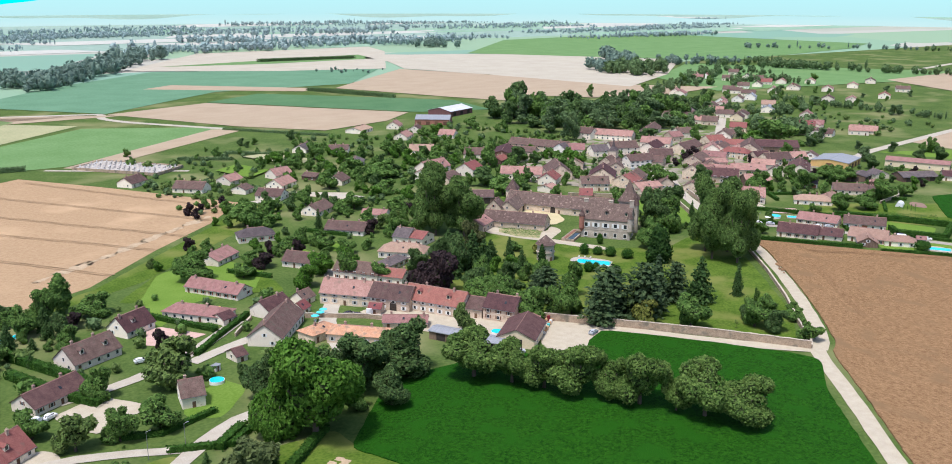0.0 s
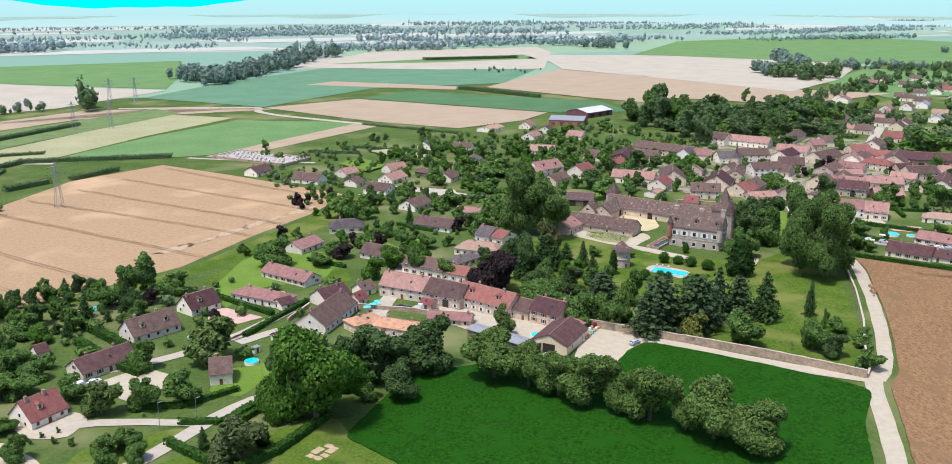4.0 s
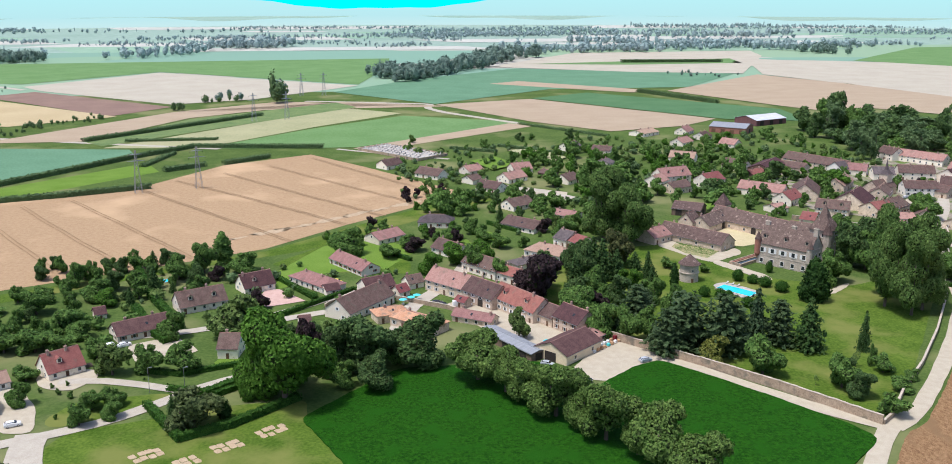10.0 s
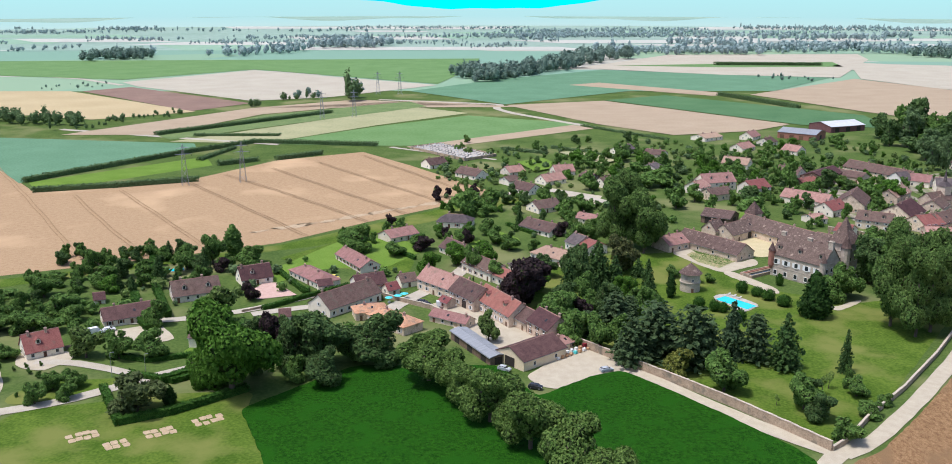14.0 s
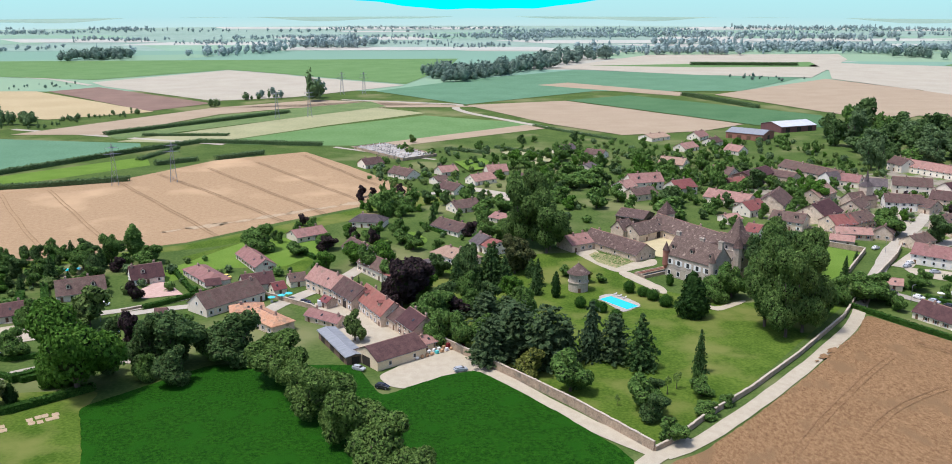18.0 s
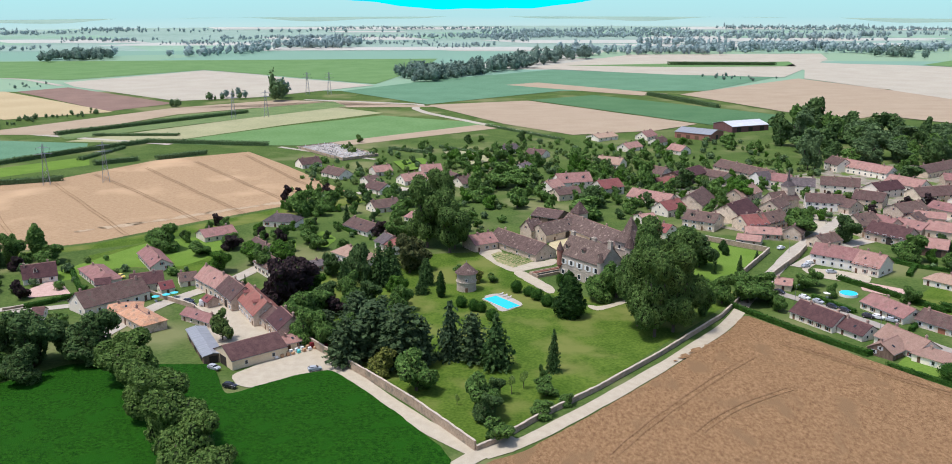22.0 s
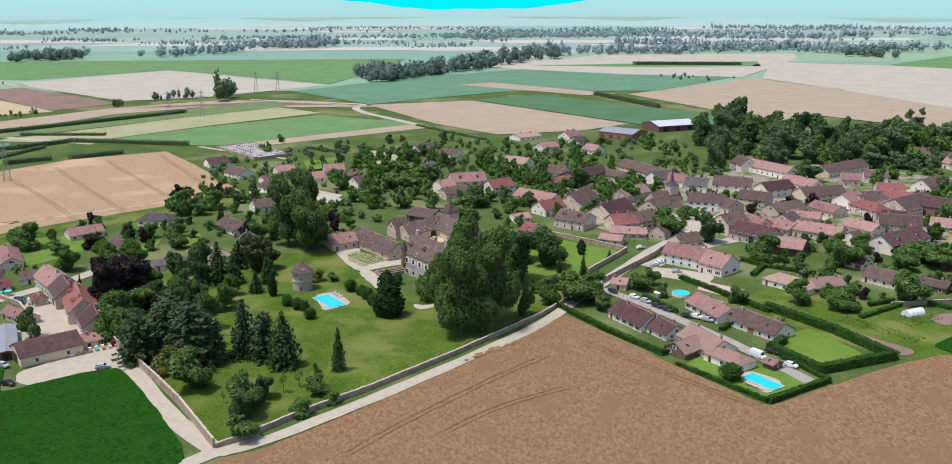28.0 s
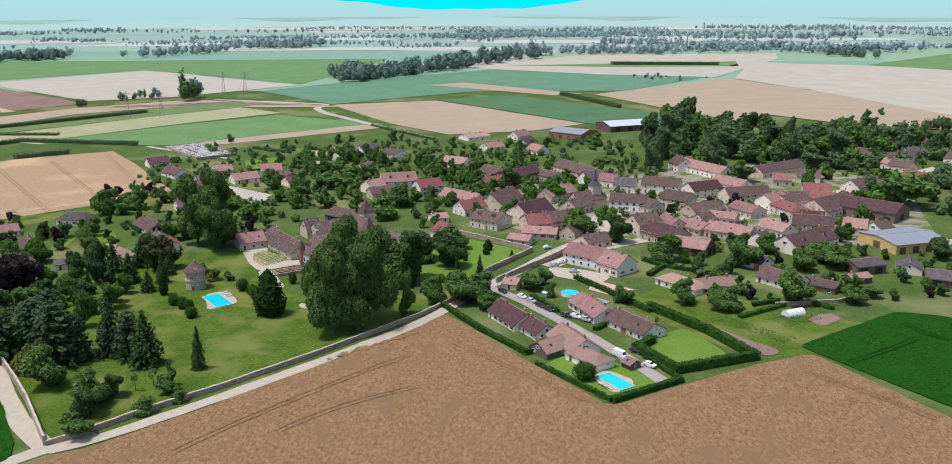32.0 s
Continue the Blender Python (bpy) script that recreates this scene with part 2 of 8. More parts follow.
PAINT = {k: plain("car_paint_" + k, c, 0.25) for k, c in dict(white=(0.78, 0.78, 0.76), black=(0.03, 0.032, 0.038), silver=(0.42, 0.44, 0.46), yellow=(0.72, 0.55, 0.10), red=(0.30, 0.03, 0.03)).items()}
LEAVES = {}
for k, (a, b) in dict(
    plane=((0.036, 0.087, 0.014), (0.172, 0.255, 0.064)), oak=((0.047, 0.114, 0.022), (0.163, 0.262, 0.062)), lime=((0.038, 0.106, 0.011), (0.122, 0.239, 0.034)),
    giant=((0.038, 0.088, 0.019), (0.160, 0.245, 0.064)), dark=((0.033, 0.076, 0.023), (0.115, 0.180, 0.055)), purple=((0.018, 0.013, 0.014), (0.064, 0.042, 0.042)),
    gold=((0.096, 0.118, 0.017), (0.237, 0.247, 0.063)), olive=((0.052, 0.080, 0.026), (0.137, 0.171, 0.063)), birch=((0.059, 0.112, 0.026), (0.185, 0.251, 0.072)),
    beech=((0.055, 0.065, 0.022), (0.133, 0.144, 0.053)), wood=((0.057, 0.107, 0.042), (0.162, 0.235, 0.095)), fir=((0.024, 0.065, 0.016), (0.086, 0.146, 0.042)),
    cedar=((0.029, 0.060, 0.023), (0.099, 0.144, 0.060)), weep=((0.024, 0.054, 0.023), (0.083, 0.126, 0.058)), cypress=((0.011, 0.037, 0.008), (0.041, 0.085, 0.017)),
    # far and distant: haze painted into the leaf colour, paler and bluer
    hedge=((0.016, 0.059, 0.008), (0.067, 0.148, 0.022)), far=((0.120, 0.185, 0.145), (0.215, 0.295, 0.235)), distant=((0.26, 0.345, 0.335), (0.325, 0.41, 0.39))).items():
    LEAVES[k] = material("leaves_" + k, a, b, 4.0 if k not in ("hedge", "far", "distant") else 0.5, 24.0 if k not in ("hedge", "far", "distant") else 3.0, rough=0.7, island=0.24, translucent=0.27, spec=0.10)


# ---- building helpers ----
class Geo:
    """Collects faces of one mesh, with a material index for each."""

    def __init__(self):
        self.v, self.f, self.s = [], [], []

    def face(self, pts, s=0):
        k = len(self.v)
        self.v += [tuple(p) for p in pts]
        self.f.append(tuple(range(k, k + len(pts))))
        self.s.append(s)

    def solid(self, bottom, top, s=0):
        """A closed solid between two outlines of equal count, counter-clockwise from above."""
        k, n = len(self.v), len(bottom)
        self.v += [tuple(p) for p in bottom] + [tuple(p) for p in top]
        self.f += [tuple(range(k + n - 1, k - 1, -1)), tuple(range(k + n, k + 2 * n))]
        self.f += [(k + i, k + (i + 1) % n, k + n + (i + 1) % n, k + n + i) for i in range(n)]
        self.s += [s] * (n + 2)

    def box(self, x0, y0, z0, x1, y1, z1, s=0, taper=0.0):
        t = taper
        self.solid([(x0, y0, z0), (x1, y0, z0), (x1, y1, z0), (x0, y1, z0)], [(x0 + t, y0 + t, z1), (x1 - t, y0 + t, z1), (x1 - t, y1 - t, z1), (x0 + t, y1 - t, z1)], s)

    def prism(self, cx, cy, z0, z1, r0, r1, n=10, s=0, turn=0.0):
        ring = lambda r, z: [(cx + r * math.cos(turn + math.tau * i / n), cy + r * math.sin(turn + math.tau * i / n), z) for i in range(n)]
        self.solid(ring(r0, z0), ring(max(r1, 1e-3), z1), s)

    def beam(self, a, b, w):
        a, b = Vector(a), Vector(b)
        d = (b - a).normalized()
        u = d.orthogonal().normalized() * w / 2
        q = d.cross(u)
        c = (u + q, -u + q, -u - q, u - q)
        self.solid([a + k for k in c], [b + k for k in c])

    def mesh(self, name, mats):
        me = bpy.data.meshes.new(name)
        me.from_pydata(self.v, [], self.f)
        for m in mats if isinstance(mats, (list, tuple)) else [mats]:
            me.materials.append(m)
        if any(self.s):
            me.polygons.foreach_set("material_index", self.s)
        me.update()
        return me


def part(name, me, parent, label="", m=None):
    """One mesh object under a thing or a part, at the pose m in the parent's frame."""
    ob = new(name, me)
    ob.parent = parent
    if m is not None:
        ob.matrix_basis = m
    if label:
        ob["label"] = label
    return ob


def thing(name, x, y, yaw, label, category, group="", kind="", z=None):
    e = new(name)
    e.empty_display_size = 0.5
    e.matrix_basis = pose(x, y, lie(y) if z is None else z, 0, 0, yaw)
    return tagged(e, label, category, group, kind)


TAKEN = []


FIELD_COUNT = [0]
FIRST_YARD = 47


def ragged_edge(pts):
    """The same outline with softly rounded corners and an uneven edge."""
    rnd = random.Random(int(abs(pts[0][0]) * 10))
    out = []
    for (x0, y0), (x1, y1) in zip(pts, pts[1:] + pts[:1]):
        d = math.hypot(x1 - x0, y1 - y0)
        n = max(1, int(d / 2.5))
        for i in range(n):
            out.append((x0 + (x1 - x0) * i / n, y0 + (y1 - y0) * i / n))
    for _ in range(2):
        out = [((a[0] + 2 * b[0] + c[0]) / 4, (a[1] + 2 * b[1] + c[1]) / 4) for a, b, c in zip(out[-1:] + out[:-1], out, out[1:] + out[:1])]
    return [(x + rnd.uniform(-0.22, 0.22), y + rnd.uniform(-0.22, 0.22)) for x, y in out]


def field(name, label, mat, pts, lift, skirt=False):
    """A patch of ground draped over the lie of the land; each lies a little above the one before."""
    FIELD_COUNT[0] += 1
    if pts[0][1] > 380:
        lift += min(FIELD_COUNT[0], 50) * 0.02
    else:
        lift = (lift if skirt else lift * 0.3) + FIELD_COUNT[0] * 0.0014 + (0.05 if FIELD_COUNT[0] > FIRST_YARD else 0)
    if mat in ("gravel", "beige", "stone_pave", "street", "lawn", "lime_grass", "village_earth", "plough", "green", "wheat_near") and pts[0][1] < 300:
        pts = ragged_edge(pts)
    bm = bmesh.new()
    bm.faces.new([bm.verts.new((x, y, 0)) for x, y in pts])
    bmesh.ops.triangulate(bm, faces=bm.faces[:])
    ys = [p[1] for p in pts]
    y = math.ceil(max(min(ys), 0) / 20) * 20
    while y < min(max(ys), 840):
        bmesh.ops.bisect_plane(bm, geom=bm.verts[:] + bm.edges[:] + bm.faces[:], plane_co=(0, y, 0), plane_no=(0, 1, 0))
        y += 20
    for v in bm.verts:
        v.co.z = lie(v.co.y) + lift
    bmesh.ops.recalc_face_normals(bm, faces=bm.faces[:])
    if bm.faces[:] and sum(f.normal.z for f in bm.faces) < 0:
        bmesh.ops.reverse_faces(bm, faces=bm.faces[:])
    if skirt:
        rim = bmesh.ops.extrude_edge_only(bm, edges=[e for e in bm.edges if e.is_boundary])
        for g in rim["geom"]:
            if isinstance(g, bmesh.types.BMVert):
                g.co.z -= lift + 0.1
    me = bpy.data.meshes.new(name)
    bm.to_mesh(me)
    bm.free()
    me.materials.append(MATS[mat])
    return tagged(new(name, me), label, name.replace("_", " "), "", "structure")


def ribbon(name, label, mat, pts, width, lift):
    """A road of even width along a line, with softly uneven edges."""
    rnd = random.Random(len(pts) * 7 + int(pts[0][0]))
    FIELD_COUNT[0] += 1
    lift = lift * 0.5 + 0.06 + FIELD_COUNT[0] * 0.0014
    line = []
    for (x0, y0), (x1, y1) in zip(pts, pts[1:]):
        n = max(1, int(math.hypot(x1 - x0, y1 - y0) / 6))
        line += [(x0 + (x1 - x0) * i / n, y0 + (y1 - y0) * i / n) for i in range(n)]
    line.append(pts[-1])
    for _ in range(3):
        line = [line[0]] + [((a[0] + 2 * b[0] + c[0]) / 4, (a[1] + 2 * b[1] + c[1]) / 4) for a, b, c in zip(line, line[1:], line[2:])] + [line[-1]]
    g = Geo()
    rows = []
    for i, (x, y) in enumerate(line):
        a, b = line[max(i - 1, 0)], line[min(i + 1, len(line) - 1)]
        d = math.hypot(b[0] - a[0], b[1] - a[1]) or 1
        nx, ny = -(b[1] - a[1]) / d, (b[0] - a[0]) / d
        l, r = width / 2 + rnd.uniform(-0.2, 0.2), width / 2 + rnd.uniform(-0.2, 0.2)
        rows.append(((x + nx * l, y + ny * l, lie(y + ny * l) + lift), (x - nx * r, y - ny * r, lie(y - ny * r) + lift)))
        TAKEN.append((x, y, width / 2 + 1.5))
    for p, q in zip(rows, rows[1:]):
        g.face((p[1], q[1], q[0], p[0]))
    return tagged(new(name, g.mesh(name, MATS[mat])), label, name.replace("_", " "), "", "structure")


# ---- ground to the horizon, and the hills ----
g = Geo()
ys = [-700, -300, -60] + list(range(0, 860, 12)) + [900, 1100, 1600, 2400, 3400, 4820]
for a, b in zip(ys, ys[1:]):
    g.face(((-4700, a, lie(a)), (4700, a, lie(a)), (4700, b, lie(b)), (-4700, b, lie(b))))


def plain_material():
    """Grass nearby, and a patchwork of large crops further out on the plain, with haze painted into their colours."""
    m = MATS["grassland"].copy()
    m.name = "open_plain"
    n, l = m.node_tree.nodes, m.node_tree.links
    tc = n.new("ShaderNodeTexCoord")
    mp = n.new("ShaderNodeMapping")
    mp.inputs["Scale"].default_value = (0.0016, 0.0036, 1)
    mp.inputs["Rotation"].default_value = (0, 0, 0.22)
    l.new(tc.outputs["Object"], mp.inputs[0])
    vo = n.new("ShaderNodeTexVoronoi")
    vo.distance = "CHEBYCHEV"
    vo.inputs["Scale"].default_value = 1.0
    l.new(mp.outputs[0], vo.inputs[0])
    cr = n.new("ShaderNodeValToRGB")
    cr.color_ramp.interpolation = "CONSTANT"
    e = cr.color_ramp.elements
    # crop colours lightened and evened out to stand for haze
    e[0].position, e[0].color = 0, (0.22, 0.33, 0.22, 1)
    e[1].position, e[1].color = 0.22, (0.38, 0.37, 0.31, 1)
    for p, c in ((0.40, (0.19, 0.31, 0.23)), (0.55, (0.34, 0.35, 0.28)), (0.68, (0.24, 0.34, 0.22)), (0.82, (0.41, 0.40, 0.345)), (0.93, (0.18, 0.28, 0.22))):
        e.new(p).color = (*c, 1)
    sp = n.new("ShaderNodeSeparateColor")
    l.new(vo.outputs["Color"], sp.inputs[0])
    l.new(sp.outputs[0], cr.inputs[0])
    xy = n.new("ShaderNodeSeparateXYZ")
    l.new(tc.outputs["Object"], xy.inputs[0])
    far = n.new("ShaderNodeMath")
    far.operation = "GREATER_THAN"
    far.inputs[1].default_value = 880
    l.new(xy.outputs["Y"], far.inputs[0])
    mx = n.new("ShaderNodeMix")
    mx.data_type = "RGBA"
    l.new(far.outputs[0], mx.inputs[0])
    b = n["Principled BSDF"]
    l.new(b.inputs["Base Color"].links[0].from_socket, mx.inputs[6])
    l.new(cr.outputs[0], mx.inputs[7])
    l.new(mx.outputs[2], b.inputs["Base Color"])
    return m


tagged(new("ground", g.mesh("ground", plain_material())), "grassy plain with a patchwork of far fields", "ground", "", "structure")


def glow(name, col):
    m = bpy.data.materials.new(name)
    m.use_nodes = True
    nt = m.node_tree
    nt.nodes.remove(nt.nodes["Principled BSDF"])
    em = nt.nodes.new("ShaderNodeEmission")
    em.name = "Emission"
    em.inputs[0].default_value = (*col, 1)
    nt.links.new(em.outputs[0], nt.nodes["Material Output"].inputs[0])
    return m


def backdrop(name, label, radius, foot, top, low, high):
    """A glowing curved strip of distance round the far side of the plain, its haze painted paler towards its foot."""
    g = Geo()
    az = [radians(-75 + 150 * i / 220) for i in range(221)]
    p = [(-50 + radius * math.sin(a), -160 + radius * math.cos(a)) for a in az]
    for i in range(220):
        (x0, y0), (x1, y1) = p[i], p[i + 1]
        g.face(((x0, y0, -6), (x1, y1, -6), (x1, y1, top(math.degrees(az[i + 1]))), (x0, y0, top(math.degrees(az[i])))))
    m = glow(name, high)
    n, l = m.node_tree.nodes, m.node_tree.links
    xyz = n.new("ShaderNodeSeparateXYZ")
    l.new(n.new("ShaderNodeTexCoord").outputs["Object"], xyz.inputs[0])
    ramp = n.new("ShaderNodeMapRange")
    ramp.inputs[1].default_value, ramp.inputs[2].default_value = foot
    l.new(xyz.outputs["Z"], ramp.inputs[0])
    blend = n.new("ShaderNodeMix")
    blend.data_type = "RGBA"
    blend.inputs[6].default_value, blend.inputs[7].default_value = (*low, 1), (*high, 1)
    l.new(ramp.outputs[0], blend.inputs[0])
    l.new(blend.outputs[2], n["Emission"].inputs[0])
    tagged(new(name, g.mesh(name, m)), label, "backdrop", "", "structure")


def hill_top(a):
    saddle = math.exp(-((a - 1.4) / 10.9) ** 2)
    return 138 - 106 * saddle + 4 * math.sin(a * 0.9) + 2 * math.sin(a * 2.3)


backdrop("backdrop_hills", "hills on the horizon with haze painted into their glow", 4350, (0, 110), hill_top, SLOPE_COLOUR, HILL_COLOUR)
backdrop("backdrop_slope", "lower slope in front of the hills, glowing with painted haze", 3150, (-6, 34), lambda a: 26 + 7 * math.sin(a * 0.35 + 1) + 3 * math.sin(a * 0.9), PLAIN_HAZE, SLOPE_COLOUR)
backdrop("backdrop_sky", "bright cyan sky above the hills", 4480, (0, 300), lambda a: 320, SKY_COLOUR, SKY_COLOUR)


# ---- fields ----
field('far_plain', 'green far plain of mixed fields paled with painted haze', 'far_plain', [(-3500, 1650), (3500, 1650), (5200, 5200), (-5200, 5200)], 0.05)
field('wheat_field', 'ripe tan wheat field with dark tractor lines', 'wheat', [(-486.2, 197.7), (-659.2, 714.1), (-433.2, 440.1), (-348.7, 328.2), (-268, 359.4), (-223, 431.1), (-164.9, 464.4), (-127.6, 410.3), (-74, 322.4), (-103.3, 285.4), (-142.3, 250.3), (-181, 210.4), (-232.2, 185), (-299.3, 156.6), (-355.6, 123.8)], 0.3)
field('meadow', 'bright green mown meadow between hedges', 'lime_grass', [(-365.3, 357.4), (-277.5, 447.1), (-263.8, 413.1), (-346.8, 328.2)], 0.12)
field('maize_field', 'deep blue-green maize field', 'teal', [(-505, 545), (-479.4, 539.4), (-301.5, 505.1), (-294.5, 485.6), (-362, 393.5), (-369.2, 353.5), (-433.2, 440.1)], 0.12)
field('hay_field', 'pale yellow-green hay field', 'hay', [(-323.5, 514.4), (-136.8, 723.4), (-81.9, 676.8), (-164.8, 599.3), (-248.9, 504.1)], 0.12)
field('pasture', 'mid-green pasture strip', 'grass_b', [(-248.9, 502.1), (-164.7, 591.9), (-81.9, 659.8), (-21.6, 626.8), (25.7, 602.5), (-129.8, 490.9), (-176.8, 491.9)], 0.12)
field('stubble_field', 'pale tan stubble strip', 'straw', [(-133.7, 485.8), (8.9, 596.1), (33.4, 581.4), (-120, 471.5)], 0.12)
field('scrub_strip', 'dull green scrub strip', 'scrub', [(-341.7, 542.4), (-279.1, 664), (-143.9, 769.6), (-123.8, 727.6), (-325.7, 523.7)], 0.15)
field('stubble_field', 'long beige stubble field', 'straw', [(-423.9, 549.8), (-301.9, 717), (-203.9, 787.2), (-24.2, 721.3), (-137.9, 774.8), (-281.2, 671.4), (-345.9, 548.7)], 0.12)
field('ploughed_field', 'reddish brown ploughed field', 'plough', [(-534, 879), (-493, 927), (-310.5, 757.1), (-357.2, 694.8)], 0.12)
field('barley_field', 'golden yellow barley field', 'gold', [(-854, 885), (-548, 879), (-350.1, 690.5), (-431.2, 638.4), (-548.2, 685.2), (-742.9, 716.2)], 0.12)
field('stubble_field', 'pale beige stubble field', 'pale', [(-525, 989), (-394, 1174), (-116, 943), (-234, 811), (-314.7, 777.9), (-488, 934)], 0.12)
field('crop_field', 'long mid-green crop field', 'grass_b', [(-1052, 959), (-1342, 1329), (-49, 1408), (-66, 1202), (-116, 958), (-396, 1184), (-536, 1023), (-739, 1089)], 0.12)
field('crop_field', 'blue-green crop field', 'teal', [(-148, 872), (-39, 1014), (125, 1165), (420, 1033), (284, 864), (111, 867), (-42.1, 741.3)], 0.12)
field('wheat_field', 'light tan wheat field', 'straw', [(-42.1, 736.1), (65.8, 770.6), (206.2, 596.1), (160.1, 558.3), (87, 537.4), (31.6, 602.5)], 0.12)
field('crop_field', 'dark green crop field', 'green_b', [(67.8, 775.8), (144, 822), (297.7, 652.3), (287.3, 569.8), (215, 591.9)], 0.12)
field('wheat_field', 'tan wheat strip between green crops', 'straw', [(49, 940), (92, 970), (231, 832), (197, 815)], 0.12)
field('wheat_field', 'large tan wheat field', 'straw', [(243, 826), (446, 1015), (495, 888), (533.9, 762.3), (346.9, 612), (309.3, 677.8)], 0.12)
field('stubble_field', 'large pale stubble field', 'pale', [(555, 1289), (689, 1237), (963, 1051), (727, 856), (542, 797), (495, 888), (454, 1014)], 0.12)
field('stubble_field', 'pale pinkish stubble strip', 'pale', [(93, 1199), (305, 1497), (665, 1509), (624, 1370), (433, 1033), (284, 1081)], 0.12)
field('crop_field', 'narrow green crop strip', 'grass_b', [(158, 1245), (538, 1316), (515, 1216), (321, 1207)], 0.2)
field('crop_field', 'wide green crop field near the horizon', 'grass_b', [(724, 1237), (1053, 1560), (1570, 1617), (1645, 1003), (1456, 925), (990, 850)], 0.12)
field('meadow', 'green meadow beyond the village', 'grass_b', [(667.8, 708.7), (881, 846), (1116, 537.2), (1230.1, 387.4), (1005.9, 478.6), (612.9, 555.6)], 0.12)
field('wheat_field', 'large tan wheat field beyond the wood', 'straw', [(371.6, 670.4), (492, 842), (567.6, 665.2), (648.4, 585), (509.5, 553.2), (438.8, 588.8)], 0.12)
field('stubble_field', 'pale stubble field with tractor lines', 'pale', [(504, 1233), (563, 1307), (792, 1110), (940, 912), (715.9, 731.9), (556.7, 645), (503, 855)], 0.12)
field('stubble_field', 'pale tan field beside the far road', 'straw', [(912.2, 518.5), (1096.3, 526.8), (1108.6, 415.9), (875.3, 311.4), (853.9, 398.7)], 0.12)
field('crop_field', 'tan ploughed strip by the far road', 'straw', [(450.2, 225.9), (537.9, 232.8), (649.1, 161.2), (504.8, 146.6), (444.3, 184.1)], 0.12)
field('meadow', 'green field by the bright new road', 'lime_grass', [(383.1, 210.2), (439.4, 181.2), (490.1, 140.7), (435.1, 116.9), (401.3, 160.7)], 0.12)
field('wheat_field', 'ripe brown wheat field beside the gravel track', 'wheat_near', [(-101.1, -128), (-67.2, -89), (-46.7, -64.6), (-19.2, -33.9), (3.5, -7.2), (10.1, -5.2), (18.6, 3.5), (37.7, 23.1), (60.8, 49.3), (89.9, 84.6), (100, 101.5), (126.5, 56.6), (149.6, 20.2), (199.7, 50.6), (220.8, 60.1), (241.9, 12.8), (261.1, -37.1), (167.7, -151), (102.4, -189.4), (-25.6, -189.4)], 0.45, skirt=True)
field('green_crop_field', 'dense bright green crop field', 'green', [(-5.8, -9.6), (-8.3, -2.3), (-20.4, 17), (-34.5, 37.7), (-45.4, 51.9), (-53.7, 48.2), (-63.8, 40.5), (-73.3, 31.9), (-83.3, 56.6), (-129.1, 57.8), (-158.7, 26.4), (-145.9, -3.8), (-139.5, -39.7), (-128, -121.6), (-105, -119), (-73, -81.3), (-51.2, -55.7), (-25, -25)], 0.35, skirt=True)
field('green_crop_field', 'dense bright green crop field', 'green', [(219.1, 67.8), (266.5, 102.6), (280.9, 98.1), (329.1, 56.6), (281, -11), (245.8, 19.7)], 0.35, skirt=True)
field('lawn', 'mown lawn with pale straw patches', 'lawn', [(-220, 2), (-224.9, 18.8), (-220.9, 27.5), (-178.9, 38), (-156.9, 38.9), (-157, 26.5), (-143, -4), (-139, -30), (-211, -24)], 0.1)
field('park_lawn', 'wide mown park lawn with worn tracks', 'lawn', [(-1, 1), (-52.3, 72.3), (-75, 119), (-59.4, 167.4), (-28.2, 185.9), (5.9, 189.8), (32.3, 132.3), (57.8, 116.2), (100.6, 130.4), (110.4, 130.4), (54.7, 60.4), (29.7, 29.4)], 0.08)
field('lawn', 'bright green village meadow', 'lime_grass', [(91.7, 221), (115.1, 203.5), (135.7, 185.9), (115.2, 152.8), (98.6, 131.3), (88.8, 138.1), (83.9, 163.5)], 0.08)
field('lawn', 'green garden lawn', 'lawn', [(-177.1, 184), (-153.2, 212.3), (-141.3, 217.1), (-115, 179.1), (-117.1, 160.6), (-127.8, 166.4), (-151.8, 168.4)], 0.08)
field('lawn', 'green garden lawn', 'lawn', [(166.8, 113.5), (188.7, 137.2), (255.3, 86.1), (217.3, 56.7), (198, 60.4), (174.4, 99.7)], 0.08)
field('lawn', 'bright hedged lawn', 'lime_grass', [(168.2, 74.2), (185.1, 86), (194, 60.4), (173.7, 50.2)], 0.14)
field('lawn', 'bright poolside lawn', 'lime_grass', [(131.8, 50.2), (143.1, 63.1), (173.2, 39.8), (151.7, 25.5)], 0.14)
field('lawn', 'bright green garden lawn', 'lime_grass', [(-180.2, 159.7), (-153.2, 212.3), (-126.7, 221), (-110.1, 197.6), (-126.8, 169.4), (-152.7, 168.4), (-172.4, 147)], 0.09)
field('lawn', 'bright green garden lawn', 'lime_grass', [(-188.5, 70.5), (-179.6, 63.2), (-165.4, 79.6), (-170.1, 91.5), (-186.5, 68.7), (-180.1, 90.6)], 0.09)
field('lawn', 'green garden lawn', 'lawn', [(-229.8, 36.1), (-222.7, 48.4), (-197.7, 50.2), (-193.8, 43.7), (-215.9, 33.2), (-226.9, 30.4)], 0.1)
field('verge', 'rough green field verge', 'lawn', [(-347.9, 113.5), (-296.4, 151.7), (-230.3, 181.1), (-180.1, 206.5), (-103.3, 280.5), (-73, 319.5), (-54.5, 299), (-122.8, 238.6), (-162.3, 204.5), (-204.8, 186), (-291.5, 139.9)], 0.1)

